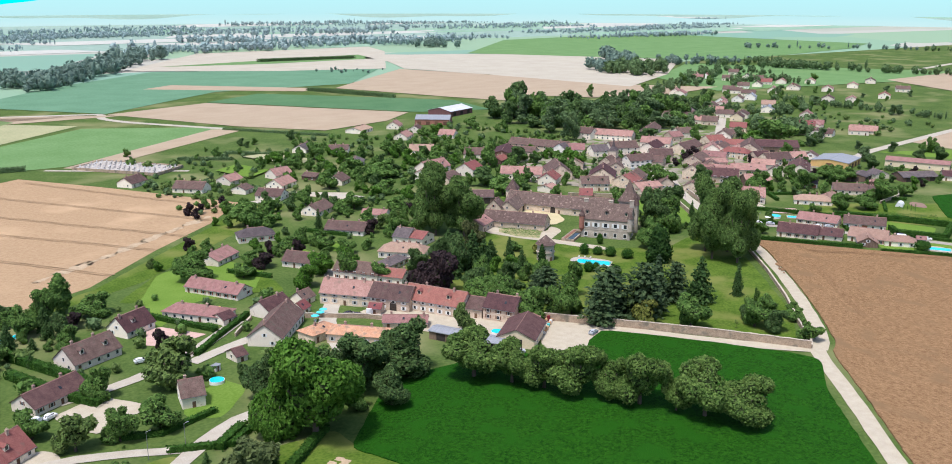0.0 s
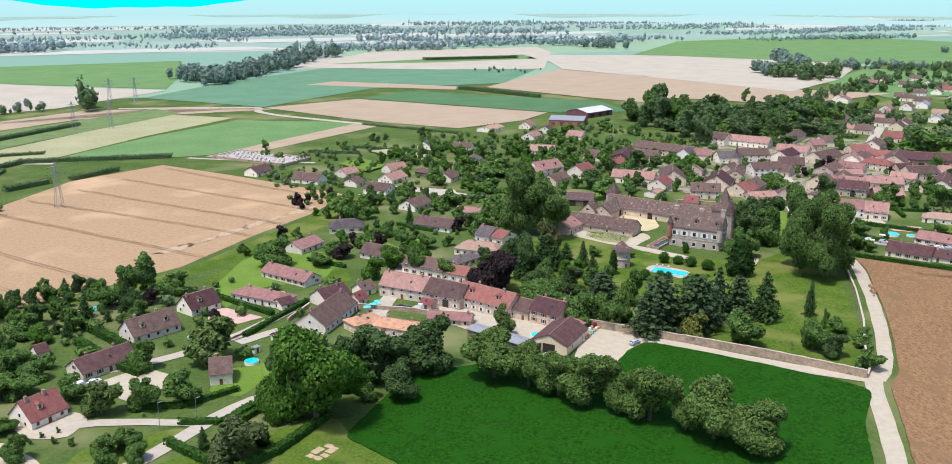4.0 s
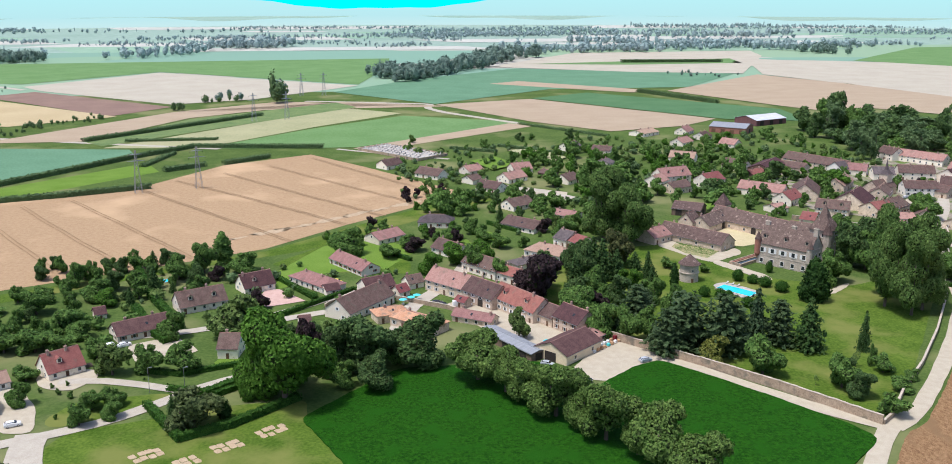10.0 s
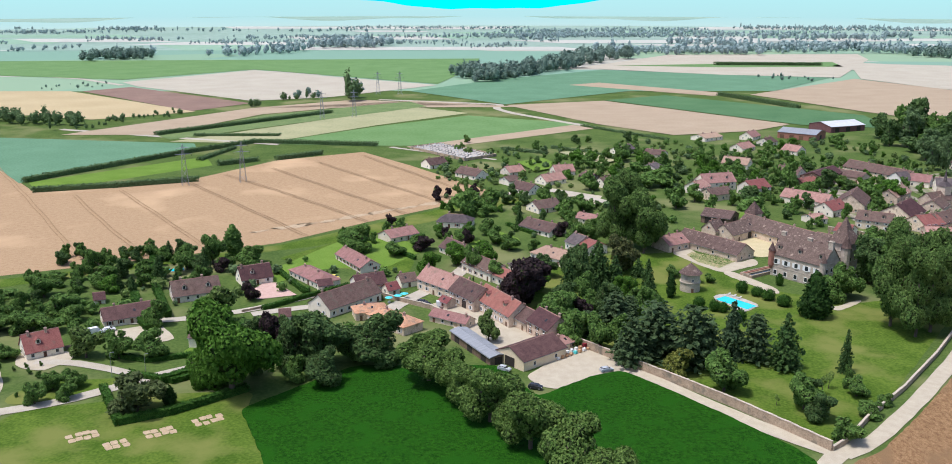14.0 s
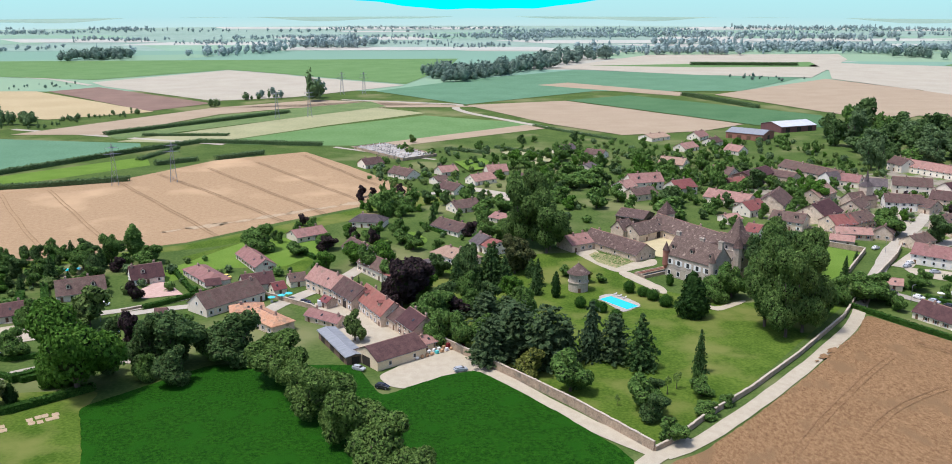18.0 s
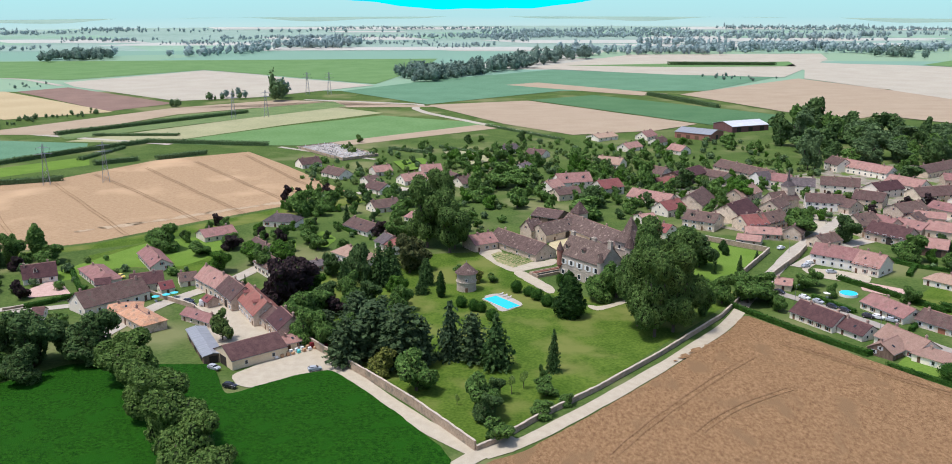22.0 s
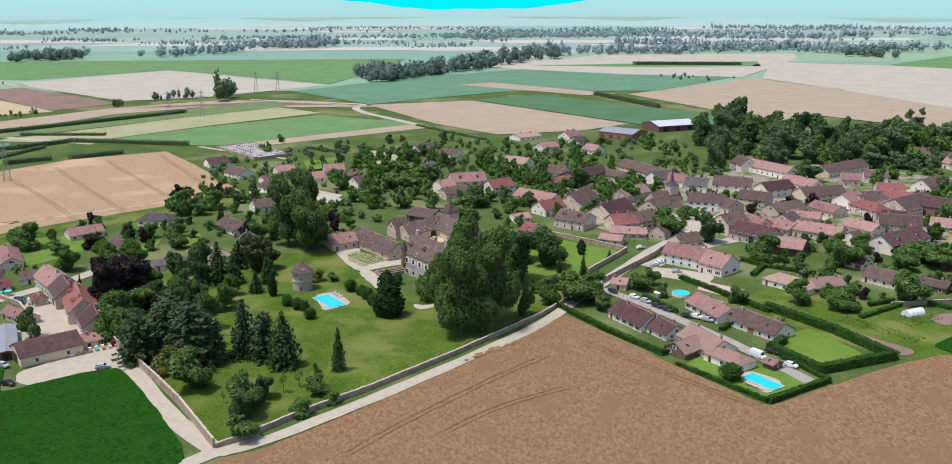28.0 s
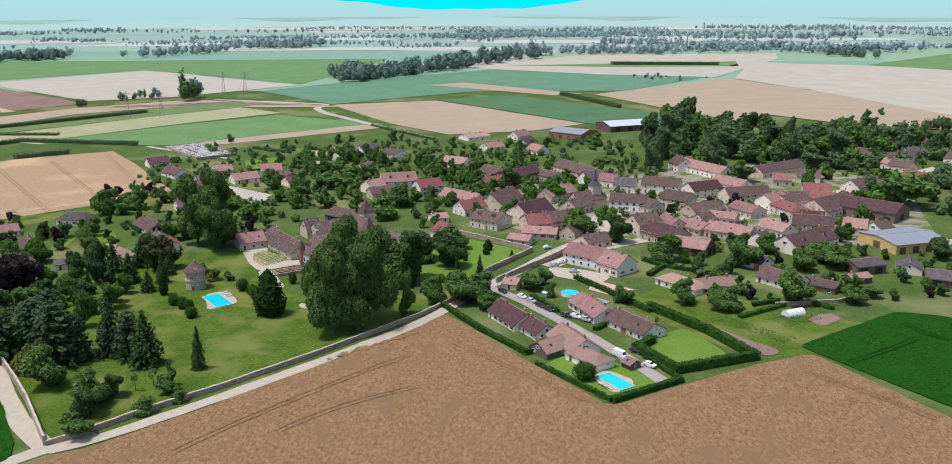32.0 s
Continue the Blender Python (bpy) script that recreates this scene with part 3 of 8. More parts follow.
# ---- roads, yards and paths ----
ribbon('gravel_track', 'pale crushed-stone farm track', 'gravel', [(119, 139.5), (107, 120), (91.3, 90.9), (61.6, 54.7), (38.1, 28.3), (18.8, 8.7), (8.4, -2.6), (1.5, -4.5)], 4.8, 0.2)
ribbon('gravel_track', 'pale crushed-stone farm track past the crops', 'gravel', [(10.2, 4.5), (-2.2, -5.5), (-21.9, -30.5), (-37.4, -47.7), (-48.9, -61.3), (-69.1, -84.9), (-102.4, -122.9)], 5.1, 0.215)
ribbon('gravel_track', 'pale stone track along the park wall', 'gravel', [(-61.3, 65.1), (-42.8, 54.3), (-27.1, 28.9), (-10.8, 7.7), (2.3, -4.7)], 5.8, 0.21)
ribbon('street', 'pale dusty village street', 'street', [(117, 136.5), (132.5, 161), (148, 187), (163, 207), (184, 233), (200, 256), (224, 290), (240, 318)], 6.2, 0.22)
ribbon('street', 'narrow asphalt lane between houses', 'asphalt', [(115, 135), (126.5, 122), (133.5, 109), (142.3, 93), (152, 75), (158.5, 61), (169, 36)], 5.0, 0.2)
ribbon('street', 'pale village lane', 'street', [(-89.4, 177), (-100.2, 147), (-111.6, 132), (-120.9, 117.8), (-130, 82.4)], 6.4, 0.2)
ribbon('street', 'pale village lane', 'street', [(-137.5, 121.8), (-162.4, 114.8), (-172.9, 109.2)], 5.1, 0.19)
ribbon('street', 'pale gravel lane past the houses', 'street', [(-156, 62.3), (-177.3, 61.5), (-193.7, 48.4), (-208, 34.5), (-221, 27.6), (-235.7, 23.1), (-254.6, 15.9)], 5.1, 0.2)
ribbon('street', 'pale lane turning off', 'street', [(-229.5, 28.2), (-230.3, 17.4), (-219.6, -8.2), (-209.1, -33.8)], 9, 0.19)
ribbon('street', 'short lane to a red-roofed house', 'street', [(-194.2, 50.8), (-210.9, 59.2), (-219.9, 65), (-232.7, 63.4)], 4.1, 0.19)
ribbon('street', 'drive past the long house', 'street', [(-215.1, 101.5), (-198, 103.4), (-172.8, 114.8), (-145.8, 138.5)], 5.1, 0.19)
ribbon('road', 'pale field road winding across the plain', 'street', [(72.9, 521.7), (27.9, 581.4), (-40, 676), (-54.7, 712.4), (-44.8, 741.5), (-137.8, 774.6), (-177.8, 786.4)], 7.7, 0.3)
ribbon('road', 'pale country road', 'street', [(-436.2, 580), (-312.7, 529.3), (-234, 498.5)], 6.4, 0.3)
ribbon('road', 'pale country road', 'street', [(-757.3, 1127.6), (-591.8, 1032.1), (-511.7, 949.7)], 9, 0.3)
ribbon('road', 'pale new country road', 'street', [(319.5, 196.2), (379, 212.9), (537.7, 232.8), (709.9, 238.1)], 7.7, 0.3)
ribbon('road', 'pale far road', 'street', [(899, 546.1), (1257.3, 611.1), (1521.2, 601.6)], 10.2, 0.3)
ribbon('street', 'distant village street', 'street', [(142.3, 162.6), (168.8, 192.6), (212.7, 218.3), (371.5, 348.7), (433.9, 398.2)], 7.7, 0.2)
ribbon('street', 'pale street among the north houses', 'street', [(-67, 316.8), (-35.7, 328.3), (-20.7, 310), (-10, 293)], 6.4, 0.2)
ribbon('street', 'lane to the cemetery', 'street', [(-145.6, 484.5), (-118.1, 463.9), (-66.6, 430)], 3.8, 0.2)
field('gravel_yard', 'pale gravel yard beside the barn', 'gravel', [(-76.1, 47.7), (-62.3, 65.1), (-60.9, 79.2), (-50.1, 74.3), (-40.9, 56.8), (-49.9, 48.1), (-56.2, 38), (-70.8, 38.3)], 0.18)
field('gravel_yard', 'pale courtyard of the long farmhouse', 'gravel', [(-95.4, 123.1), (-85.1, 111.3), (-71.5, 86.9), (-67.1, 77.4), (-81.9, 67.1), (-92.4, 79.4), (-96.2, 98.6), (-107.6, 120.4)], 0.18)
field('courtyard', 'beige gravel courtyard of the manor', 'beige', [(37.3, 205), (50.3, 221.7), (62, 204.6), (52.3, 184.1), (40.5, 179.4), (35.5, 192.5)], 0.18)
field('terrace', 'white gravel terrace before the manor', 'gravel', [(2.2, 189.1), (13.3, 196), (15.5, 177.1), (29.8, 172.1), (38.2, 179.5), (37.6, 169.1), (17.8, 157.1), (10.6, 168.8)], 0.17)
field('path', 'white gravel path in the park', 'gravel', [(18.2, 160.5), (22.1, 160.4), (33.7, 135.2), (32.8, 128.2), (30.5, 127.4), (17.6, 155.3)], 0.17)
field('gravel_yard', 'pale courtyard of the long farmhouse', 'gravel', [(-105.9, 116.2), (-92, 98.7), (-73.9, 89.9), (-64.8, 85.3), (-62.9, 78.1), (-79.3, 65.5), (-86.5, 71.1), (-96.6, 89.1)], 0.18)
field('village_ground', 'trodden earth and paving between the old houses', 'village_earth', [(182.9, 344.2), (222.8, 372.9), (285.3, 404.3), (339.2, 392), (373.8, 331.6), (333.1, 205.4), (272.6, 190.1), (242.4, 198.7), (199.9, 201.5), (179.7, 201.7), (167.3, 213)], 0.1)
field('village_ground', 'trodden earth and paving between the old houses', 'village_earth', [(94.2, 278.9), (109.5, 318.5), (129.7, 345.2), (167.7, 344.5), (177.3, 270.3), (161.6, 215.3), (138.3, 220.3), (115.6, 242.7)], 0.1)
field('path', 'white gravel path in the park', 'gravel', [(44.2, 116.6), (46.8, 111.5), (61.8, 121.5), (61.6, 118.5), (46.4, 106.5), (42.5, 113)], 0.17)
field('paved_yard', 'pale paved drive', 'gravel', [(-237.9, 28.9), (-251.2, 46.2), (-249.7, 59.8), (-243.2, 61.8), (-233.6, 44.9), (-229.5, 28.2)], 0.17)
field('paved_yard', 'pale paved drive', 'gravel', [(-236.6, 58.9), (-241.2, 69.2), (-238.2, 74.3), (-224.2, 73.1), (-220.7, 67.5), (-226.5, 55.6)], 0.17)
field('paved_yard', 'pale parking court', 'gravel', [(142.5, 162.7), (157.5, 158.1), (168.8, 149.4), (161.3, 137), (143.2, 149.7)], 0.17)
field('paved_yard', 'pink paved forecourt', 'pinkpave', [(159.9, 143.6), (174.7, 130.5), (167.6, 119.8), (156.4, 130.7)], 0.18)
field('paved_yard', 'pale gravel square by the church', 'gravel', [(173.3, 256.3), (194, 270), (178.4, 224.5), (167.3, 230.6)], 0.17)
field('paved_yard', 'pale poolside paving', 'gravel', [(146.9, 40.5), (151.5, 48.6), (160.6, 38), (152.1, 28.5)], 0.22)
field('paved_yard', 'pink brick drive', 'pinkpave', [(-176.1, 148.7), (-171, 148.4), (-160, 132), (-174.1, 127), (-180.6, 133.5)], 0.18)
field('paved_yard', 'pale yard with parked cars', 'gravel', [(-45.4, 337.9), (-9.9, 309.2), (-16.9, 285.8), (-37.2, 319.6)], 0.18)
field('paved_yard', 'pale yard beside the long house', 'gravel', [(-219.1, 92.9), (-203.9, 99.8), (-193, 83.7), (-211.2, 73.1)], 0.18)
field('pool_terrace', 'grey stone pool terrace', 'stone_pave', [(3.5, 126.5), (11.8, 130.2), (20.2, 114.9), (10.4, 105.9)], 0.2)
field('vegetable_bed', 'bare brown vegetable bed', 'plough', [(231.1, 95.7), (242.7, 102.4), (244.9, 95.4), (233.2, 85.9)], 0.16)
field('vegetable_bed', 'bare brown vegetable bed', 'plough', [(195.8, 86.2), (203.8, 73.9), (212.8, 62.5), (204.9, 57.2), (199.7, 71)], 0.17)
field('flower_bed', 'formal garden with flower beds', 'garden', [(8.9, 185), (12.7, 189.8), (28.9, 174.9), (18.1, 164.1), (11.1, 173.4)], 0.2)
field('lawn', 'bright green garden lawn', 'lime_grass', [(-79.1, 223.1), (-74.2, 230.1), (-64.8, 213.7), (-68.8, 194.5), (-75.6, 201.9)], 0.1)
field('lawn', 'bright green garden lawn', 'lime_grass', [(-91.9, 212.0), (-85.9, 218.6), (-81.8, 194.7), (-87.9, 188.8)], 0.1)
field('lawn', 'bright green orchard meadow', 'lime_grass', [(-53.2, 417.2), (-32.6, 431.1), (-22.6, 398.3), (-43.2, 381.6)], 0.1)
field('lawn', 'dry yellow hay meadow', 'hay', [(-18.8, 456.1), (4.1, 460.9), (17.9, 420.3), (0.5, 402.3)], 0.1)
field('lawn', 'bright village meadow', 'lime_grass', [(54.4, 263.4), (68.0, 273.1), (70.1, 252.2), (56.8, 242.1)], 0.1)


# ---- houses ----
def shared(key, build, mats, _made={}):
    if key not in _made:
        g = Geo()
        build(g)
        _made[key] = g.mesh(key.split(":")[0], mats)
    return _made[key]


def window_frame(g):
    outline = [(0.05, -0.08), (-0.14, -0.08), (-0.14, 0.0), (-0.05, 0.0), (-0.05, 1.35), (0.05, 1.35)]
    g.solid([(-0.56, a, b) for a, b in outline[::-1]], [(0.56, a, b) for a, b in outline[::-1]])


def window_pane(g):
    g.box(-0.45, -0.066, 0.09, 0.45, -0.04, 1.26)


def whole_window(g):
    window_frame(g)
    g.box(-0.45, -0.066, 0.09, 0.45, -0.04, 1.26, 1)


def shutter_leaf(g):
    g.box(-0.27, -0.035, 0, 0.27, 0.0, 1.32)
    for z in (0.2, 0.62, 1.05):
        g.box(-0.22, -0.055, z, 0.22, -0.035, z + 0.1)


def add_window(house_ob, m, tint, simple=False, scale=1.0):
    m = m @ Matrix.Scale(scale, 4)
    if simple:
        part("window", shared("window:whole", whole_window, [FRAME, GLASS]), house_ob, m=m)
        return
    w = part("window", shared("window_frame:", window_frame, FRAME), house_ob, m=m)
    part("pane", shared("pane:", window_pane, GLASS), w)
    if tint is not None:
        leaf = shared("shutter:%d" % tint, shutter_leaf, SHUTTERS[tint])
        part("shutter", leaf, w, m=pose(-0.86, 0, 0.02))
        part("shutter", leaf, w, m=pose(0.86, 0, 0.02))


ROOF_WORDS = dict(brown="weathered brown tiled roof", dark="dark purplish-brown tiled roof", red="red tiled roof", pink="faded pinkish tiled roof", orange="patchy orange tiled roof", tan="tan tiled roof", slate="dark grey slate roof", grey="grey metal sheet roof")
WALL_WORDS = dict(cream="cream rendered", white="white rendered", plaster="sand-coloured rendered", stone="old limestone", timber="weathered timber", brick="red brick", ochre="ochre clad")


def gable_shell(g, L, W, eave, ridge):
    k = (ridge - 0.12)
    b = [(-L / 2, -W / 2, -1.2), (L / 2, -W / 2, -1.2), (L / 2, W / 2, -1.2), (-L / 2, W / 2, -1.2)]
    t = [(x, y, eave) for x, y, _ in b]
    v = len(g.v)
    g.v += b + t + [(-L / 2, 0, k), (L / 2, 0, k)]
    g.f += [(v + 3, v + 2, v + 1, v), (v, v + 1, v + 5, v + 4), (v + 2, v + 3, v + 7, v + 6), (v + 1, v + 2, v + 6, v + 9, v + 5), (v + 3, v, v + 4, v + 8, v + 7), (v + 4, v + 5, v + 9, v + 8), (v + 6, v + 7, v + 8, v + 9)]
    g.s += [0] * 7


def gable_roof(g, L, W, eave, ridge, over=0.4, thick=0.18):
    """Both slopes in one closed shell, with a slight sag from rafter to rafter."""
    slope = (ridge - eave) / (W / 2)
    lo, yo = eave - over * slope, W / 2 + over
    x = L / 2 + over * 0.8
    n = max(2, int(L / 3))
    rnd = random.Random(int(L * 31 + W * 17))
    k = len(g.v)
    for i in range(n + 1):
        px, d = -x + 2 * x * i / n, rnd.uniform(-0.07, 0.03)
        g.v += [(px, -yo, lo + d), (px, 0, ridge + d), (px, yo, lo + d), (px, yo, lo + d + thick), (px, 0, ridge + d + thick), (px, -yo, lo + d + thick)]
    for i in range(n):
        a, b = k + 6 * i, k + 6 * i + 6
        g.f += [(a + (m + 1) % 6, b + (m + 1) % 6, b + m, a + m)[::-1] for m in range(6)]
    e = k + 6 * n
    g.f += [tuple(k + m for m in (0, 5, 4, 1)), tuple(k + m for m in (1, 4, 3, 2)), tuple(e + m for m in (1, 4, 5, 0)), tuple(e + m for m in (2, 3, 4, 1))]
    g.s += [0] * (6 * n + 4)
    return x, slope


def hip_roof(g, L, W, eave, ridge, over=0.45, thick=0.15):
    x, y = L / 2 + over, W / 2 + over
    lo = eave - 0.15
    h = max(L / 2 - W * 0.42, 0.2)
    for z in (0, thick):
        c = [(-x, -y, lo + z), (x, -y, lo + z), (x, y, lo + z), (-x, y, lo + z)]
        r = [(-h, 0, ridge + z), (h, 0, ridge + z)]
        for q in ((c[0], c[1], r[1], r[0]), (c[1], c[2], r[1]), (c[2], c[3], r[0], r[1]), (c[3], c[0], r[0])):
            g.face(q if z else q[::-1])
    c = [(-x, -y), (x, -y), (x, y), (-x, y)]
    for (ax, ay), (bx, by) in zip(c, c[1:] + c[:1]):
        g.face(((ax, ay, lo), (bx, by, lo), (bx, by, lo + thick), (ax, ay, lo + thick)))
    return h


def chimney_mesh(g):
    g.box(-0.38, -0.3, -1.2, 0.38, 0.3, 1.0)
    g.box(-0.46, -0.38, 1.0, 0.46, 0.38, 1.14)
    for x in (-0.18, 0.18):
        g.prism(x, 0, 1.14, 1.5, 0.11, 0.09, 8)


def house(x, y, yaw, L, W, eave, ridge, roof="brown", wall="cream", hip=0, dormers=0, garage=0, arch=0, hall=0, shut=0, shed=0, far=0, blank=0, name="", label=""):
    """A house with its ridge along its own x axis; windows on the sides that are seen."""
    rnd = random.Random(int(abs(x) * 13 + abs(y) * 7))
    L = max(L, 4.0)
    if not hall and not hip and not shed:
        eave, W = eave * (0.84 if eave > 4 else 0.92), W * 1.1
    far = far or y > 275
    body = L + W * 0.84 if hip else L
    TAKEN.extend((x + math.cos(radians(yaw)) * k, y + math.sin(radians(yaw)) * k, W / 2 + 1.2) for k in (-body / 3, 0, body / 3))
    kind = name or ("barn" if hall else "shed" if shed or (L < 6.5 and W < 7) else "garage" if garage and L < 8 else "house")
    size = "long" if body > 15 else "small" if body < 8 else "two-storey" if eave > 3.9 else "low"
    ob = thing(kind, x, y, yaw, label or "%s %s %s with %s%s" % (size, WALL_WORDS[wall], kind, ROOF_WORDS[roof], " and dormers" if dormers else ""), "building" if hall or shed else "house", "village houses")
    g = Geo()
    if hip:
        g.box(-body / 2, -W / 2, -1.2, body / 2, W / 2, eave)
    else:
        gable_shell(g, L, W, eave, ridge)
    part("wall", g.mesh("wall", WALLS[wall]), ob)
    g = Geo()
    if hip:
        half = hip_roof(g, body, W, eave, ridge)
    else:
        half, _ = gable_roof(g, L, W, eave, ridge)
    rf = part("roof", g.mesh("roof", ROOFS[roof]), ob)
    g = Geo()
    g.solid([(-half, -0.17, ridge + 0.04), (half, -0.17, ridge + 0.04), (half, 0.17, ridge + 0.04), (-half, 0.17, ridge + 0.04)], [(-half, -0.06, ridge + 0.27), (half, -0.06, ridge + 0.27), (half, 0.06, ridge + 0.27), (-half, 0.06, ridge + 0.27)])
    part("ridge_cap", g.mesh("ridge_cap", RIDGE if roof != "grey" else ROOFS["grey"]), rf)
    if not (hall or shed or kind in ("shed", "garage")):
        cm = shared("chimney:", chimney_mesh, CHIMNEY)
        for k in range(1 if L < 11 else 2):
            part("chimney", cm, rf, m=pose(rnd.uniform(0.15, 0.42) * L * (1 if k else -1), rnd.choice((-0.6, 0.6)), ridge - 0.1))
    if not far and not hip:
        # gutters
        for s in (-1, 1):
            gm = Geo()
            yo, lo = s * (W / 2 + 0.46), eave - 0.4 * (ridge - eave) / (W / 2) - 0.02
            gm.box(-half, yo - 0.06, lo - 0.1, half, yo + 0.06, lo + 0.02)
            part("gutter", gm.mesh("gutter", STEEL), ob)
    tint = rnd.choice((0, 1, 2, 3, None)) if not shut else rnd.choice((1, 3))
    if blank:
        tint = None
    if kind == "shed":
        tint = None
    step = 3.3 if not far else 4.2
    if not hall and not shed:
        for s in (-1, 1):
            # outward normal of this side in the world; sides that never face the walk stay blank
            nx, ny = math.sin(radians(yaw)) * (-s) * -1, math.cos(radians(yaw)) * s
            if ny > 0.35:
                continue
            count = max(1, int((body - 1.2) / (step if not blank else 7.5)))
            door = rnd.randrange(count)
            for lv in range(2 if eave > 3.9 and not blank else 1):
                for i in range(count):
                    px = -body / 2 + body * (i + 0.5) / count
                    m = pose(px, s * (W / 2 + 0.05), (0.95 if eave > 2.7 else 0.65) + lv * 2.35, 0, 0, 0 if s < 0 else 180)
                    if lv == 0 and i == door:
                        big = garage and body > 5
                        g = Geo()
                        w = 1.3 if big else 0.5
                        g.box(-w, -0.06, 0, w, 0.05, 2.1)
                        for z in ((0.5, 1.0, 1.5) if big else (1.0,)):
                            g.box(-w + 0.08, -0.09, z, w - 0.08, -0.06, z + 0.06)
                        part("garage_door" if big else "door", g.mesh("door", GARAGE if big else DOOR), ob, m=pose(px, s * (W / 2 + 0.03), 0.0, 0, 0, 0 if s < 0 else 180))
                    else:
                        add_window(ob, m, tint, bool(far))
        if not hip:
            for s in (-1, 1):
                ny = math.sin(radians(yaw)) * s
                if ny > 0.35:
                    continue
                for px, pz in ((-W * 0.22, 0.95), (W * 0.22, 0.95), (0.0, eave + 0.2)) if W > 7 else ((0.0, 0.95),):
                    if rnd.random() < 0.65:
                        add_window(ob, pose(s * (body / 2 + 0.05), px, pz, 0, 0, 90 * s), tint, bool(far), 0.85)
    else:
        for s in (-1, 1):
            if math.cos(radians(yaw)) * s > 0.35:
                continue
            count = max(1, int(L / 7))
            for i in range(count):
                px = -L / 2 + L * (i + 0.5) / count
                g = Geo()
                g.box(-1.7, -0.05, 0, 1.7, 0.05, min(eave - 0.5, 3.2))
                for z in (0.9, 1.9):
                    g.box(-1.65, -0.08, z, 1.65, -0.05, z + 0.12)
                if wall == "plaster":
                    add_window(ob, pose(px, s * (W / 2 + 0.05), 1.2, 0, 0, 0 if s < 0 else 180), None)
                else:
                    part("barn_door", g.mesh("barn_door", DARKVOID if wall == "timber" else DOOR), ob, m=pose(px, s * (W / 2 + 0.03), 0, 0, 0, 0 if s < 0 else 180))
        for s in (-1, 1):
            if math.sin(radians(yaw)) * s > 0.35:
                continue
            g = Geo()
            w, h = min(W * 0.22, 2.2), min(eave - 0.3, 3.4)
            g.box(-w, -0.05, 0, w, 0.05, h)
            part("barn_door", g.mesh("barn_door", DARKVOID if wall != "ochre" else DOOR), ob, m=pose(s * (L / 2 + 0.03), 0, 0, 0, 0, 90 * s))
    if arch:
        s = -1 if math.cos(radians(yaw)) > 0 else 1
        g = Geo()
        pts = [(-1.4, 0), (1.4, 0)] + [(1.4 * math.cos(a), 2.6 + 1.1 * math.sin(a)) for a in [math.pi * k / 8 for k in range(9)]]
        g.solid([(px, 0.0, pz) for px, pz in pts], [(px, -0.07, pz) for px, pz in pts])
        # flat dark panel in the arch, coloured as the shade within
        part("cart_door", g.mesh("cart_door", DARKVOID), ob, m=pose(L * 0.12, s * (W / 2 + 0.04), 0, 0, 0, 0 if s < 0 else 180))
    slope = (ridge - eave) / (W / 2)
    for k in range(dormers):
        s = -1 if math.cos(radians(yaw)) > 0 else 1
        px = L * (-0.25 + 0.5 * k) if dormers > 1 else -L * 0.12
        d = part("dormer", dormer_mesh(slope, WALLS[wall], ROOFS[roof]), rf, m=pose(px, s * W * 0.32, ridge - W * 0.32 * slope + 0.1, 0, 0, 0 if s < 0 else 180))
        part("pane", shared("pane:", window_pane, GLASS), d, m=pose(0, -0.02, 0.1))
    if not far and not hall and rnd.random() < 0.5 and not dormers:
        s = -1 if math.cos(radians(yaw)) > 0 else 1
        sk = Geo()
        sk.box(-0.4, -0.55, 0.0, 0.4, 0.55, 0.07)
        m = pose(rnd.uniform(-0.3, 0.3) * L, s * W * 0.27, ridge - W * 0.27 * slope + 0.17) @ Matrix.Rotation(-s * math.atan(slope), 4, "X")
        part("skylight", sk.mesh("skylight", GLASS), rf, m=m)
    return ob


def dormer_mesh(slope, wm, rm):
    g = Geo()
    g.box(-0.75, -0.05, -0.9, 0.75, 1.6, 1.25)
    for s in (-1, 1):
        q = [(0, -0.35, 1.95), (0, 2.1, 1.95), (s * 1.0, 1.9, 1.15), (s * 1.0, -0.35, 1.15)]
        if s > 0:
            q.reverse()
        g.solid(q, [(a, b, c + 0.14) for a, b, c in q], 1)
    g.face(((-0.75, -0.05, 1.25), (0.75, -0.05, 1.25), (0, -0.05, 1.85)))
    return g.mesh("dormer", [wm, rm])


def far_house(x, y, yaw, L, W, eave, ridge, **kw):
    house(x, y, 30 if abs(x) % 3 < 1.5 else -55, min(max(L, 9), 16), W, eave + 0.5, ridge, far=1, **kw)


# ---- trees ----
def clumps(rng, pos, nrm, size, spread=0.5):
    """Small folded leaf clumps at the points pos, facing roughly along nrm."""
    n = len(pos)
    d = nrm + rng.normal(0, spread, (n, 3))
    d /= np.linalg.norm(d, axis=1)[:, None] + 1e-9
    r = rng.normal(0, 1, (n, 3))
    u = np.cross(d, r)
    u /= np.linalg.norm(u, axis=1)[:, None] + 1e-9
    w = np.cross(d, u)
    s = (size * rng.uniform(0.6, 1.35, n))[:, None]
    k = rng.uniform(0.5, 1.0, n)[:, None]
    a, b = pos - u * s, pos + u * s
    c, e = pos + w * s * k - d * s * 0.35, pos - w * s * k - d * s * 0.35
    v = np.stack([a, e, b, c], 1).reshape(-1, 3)
    f = np.arange(n)[:, None] * 4
    return v, np.concatenate([f + [0, 1, 2], f + [0, 2, 3]])


# shade inside the crowns, painted as a near-black green on their cores
CROWN_SHADE = material("crown_shade", (0.022, 0.036, 0.012), (0.055, 0.078, 0.028), 2.0, 9.0, rough=0.9, spec=0.05)


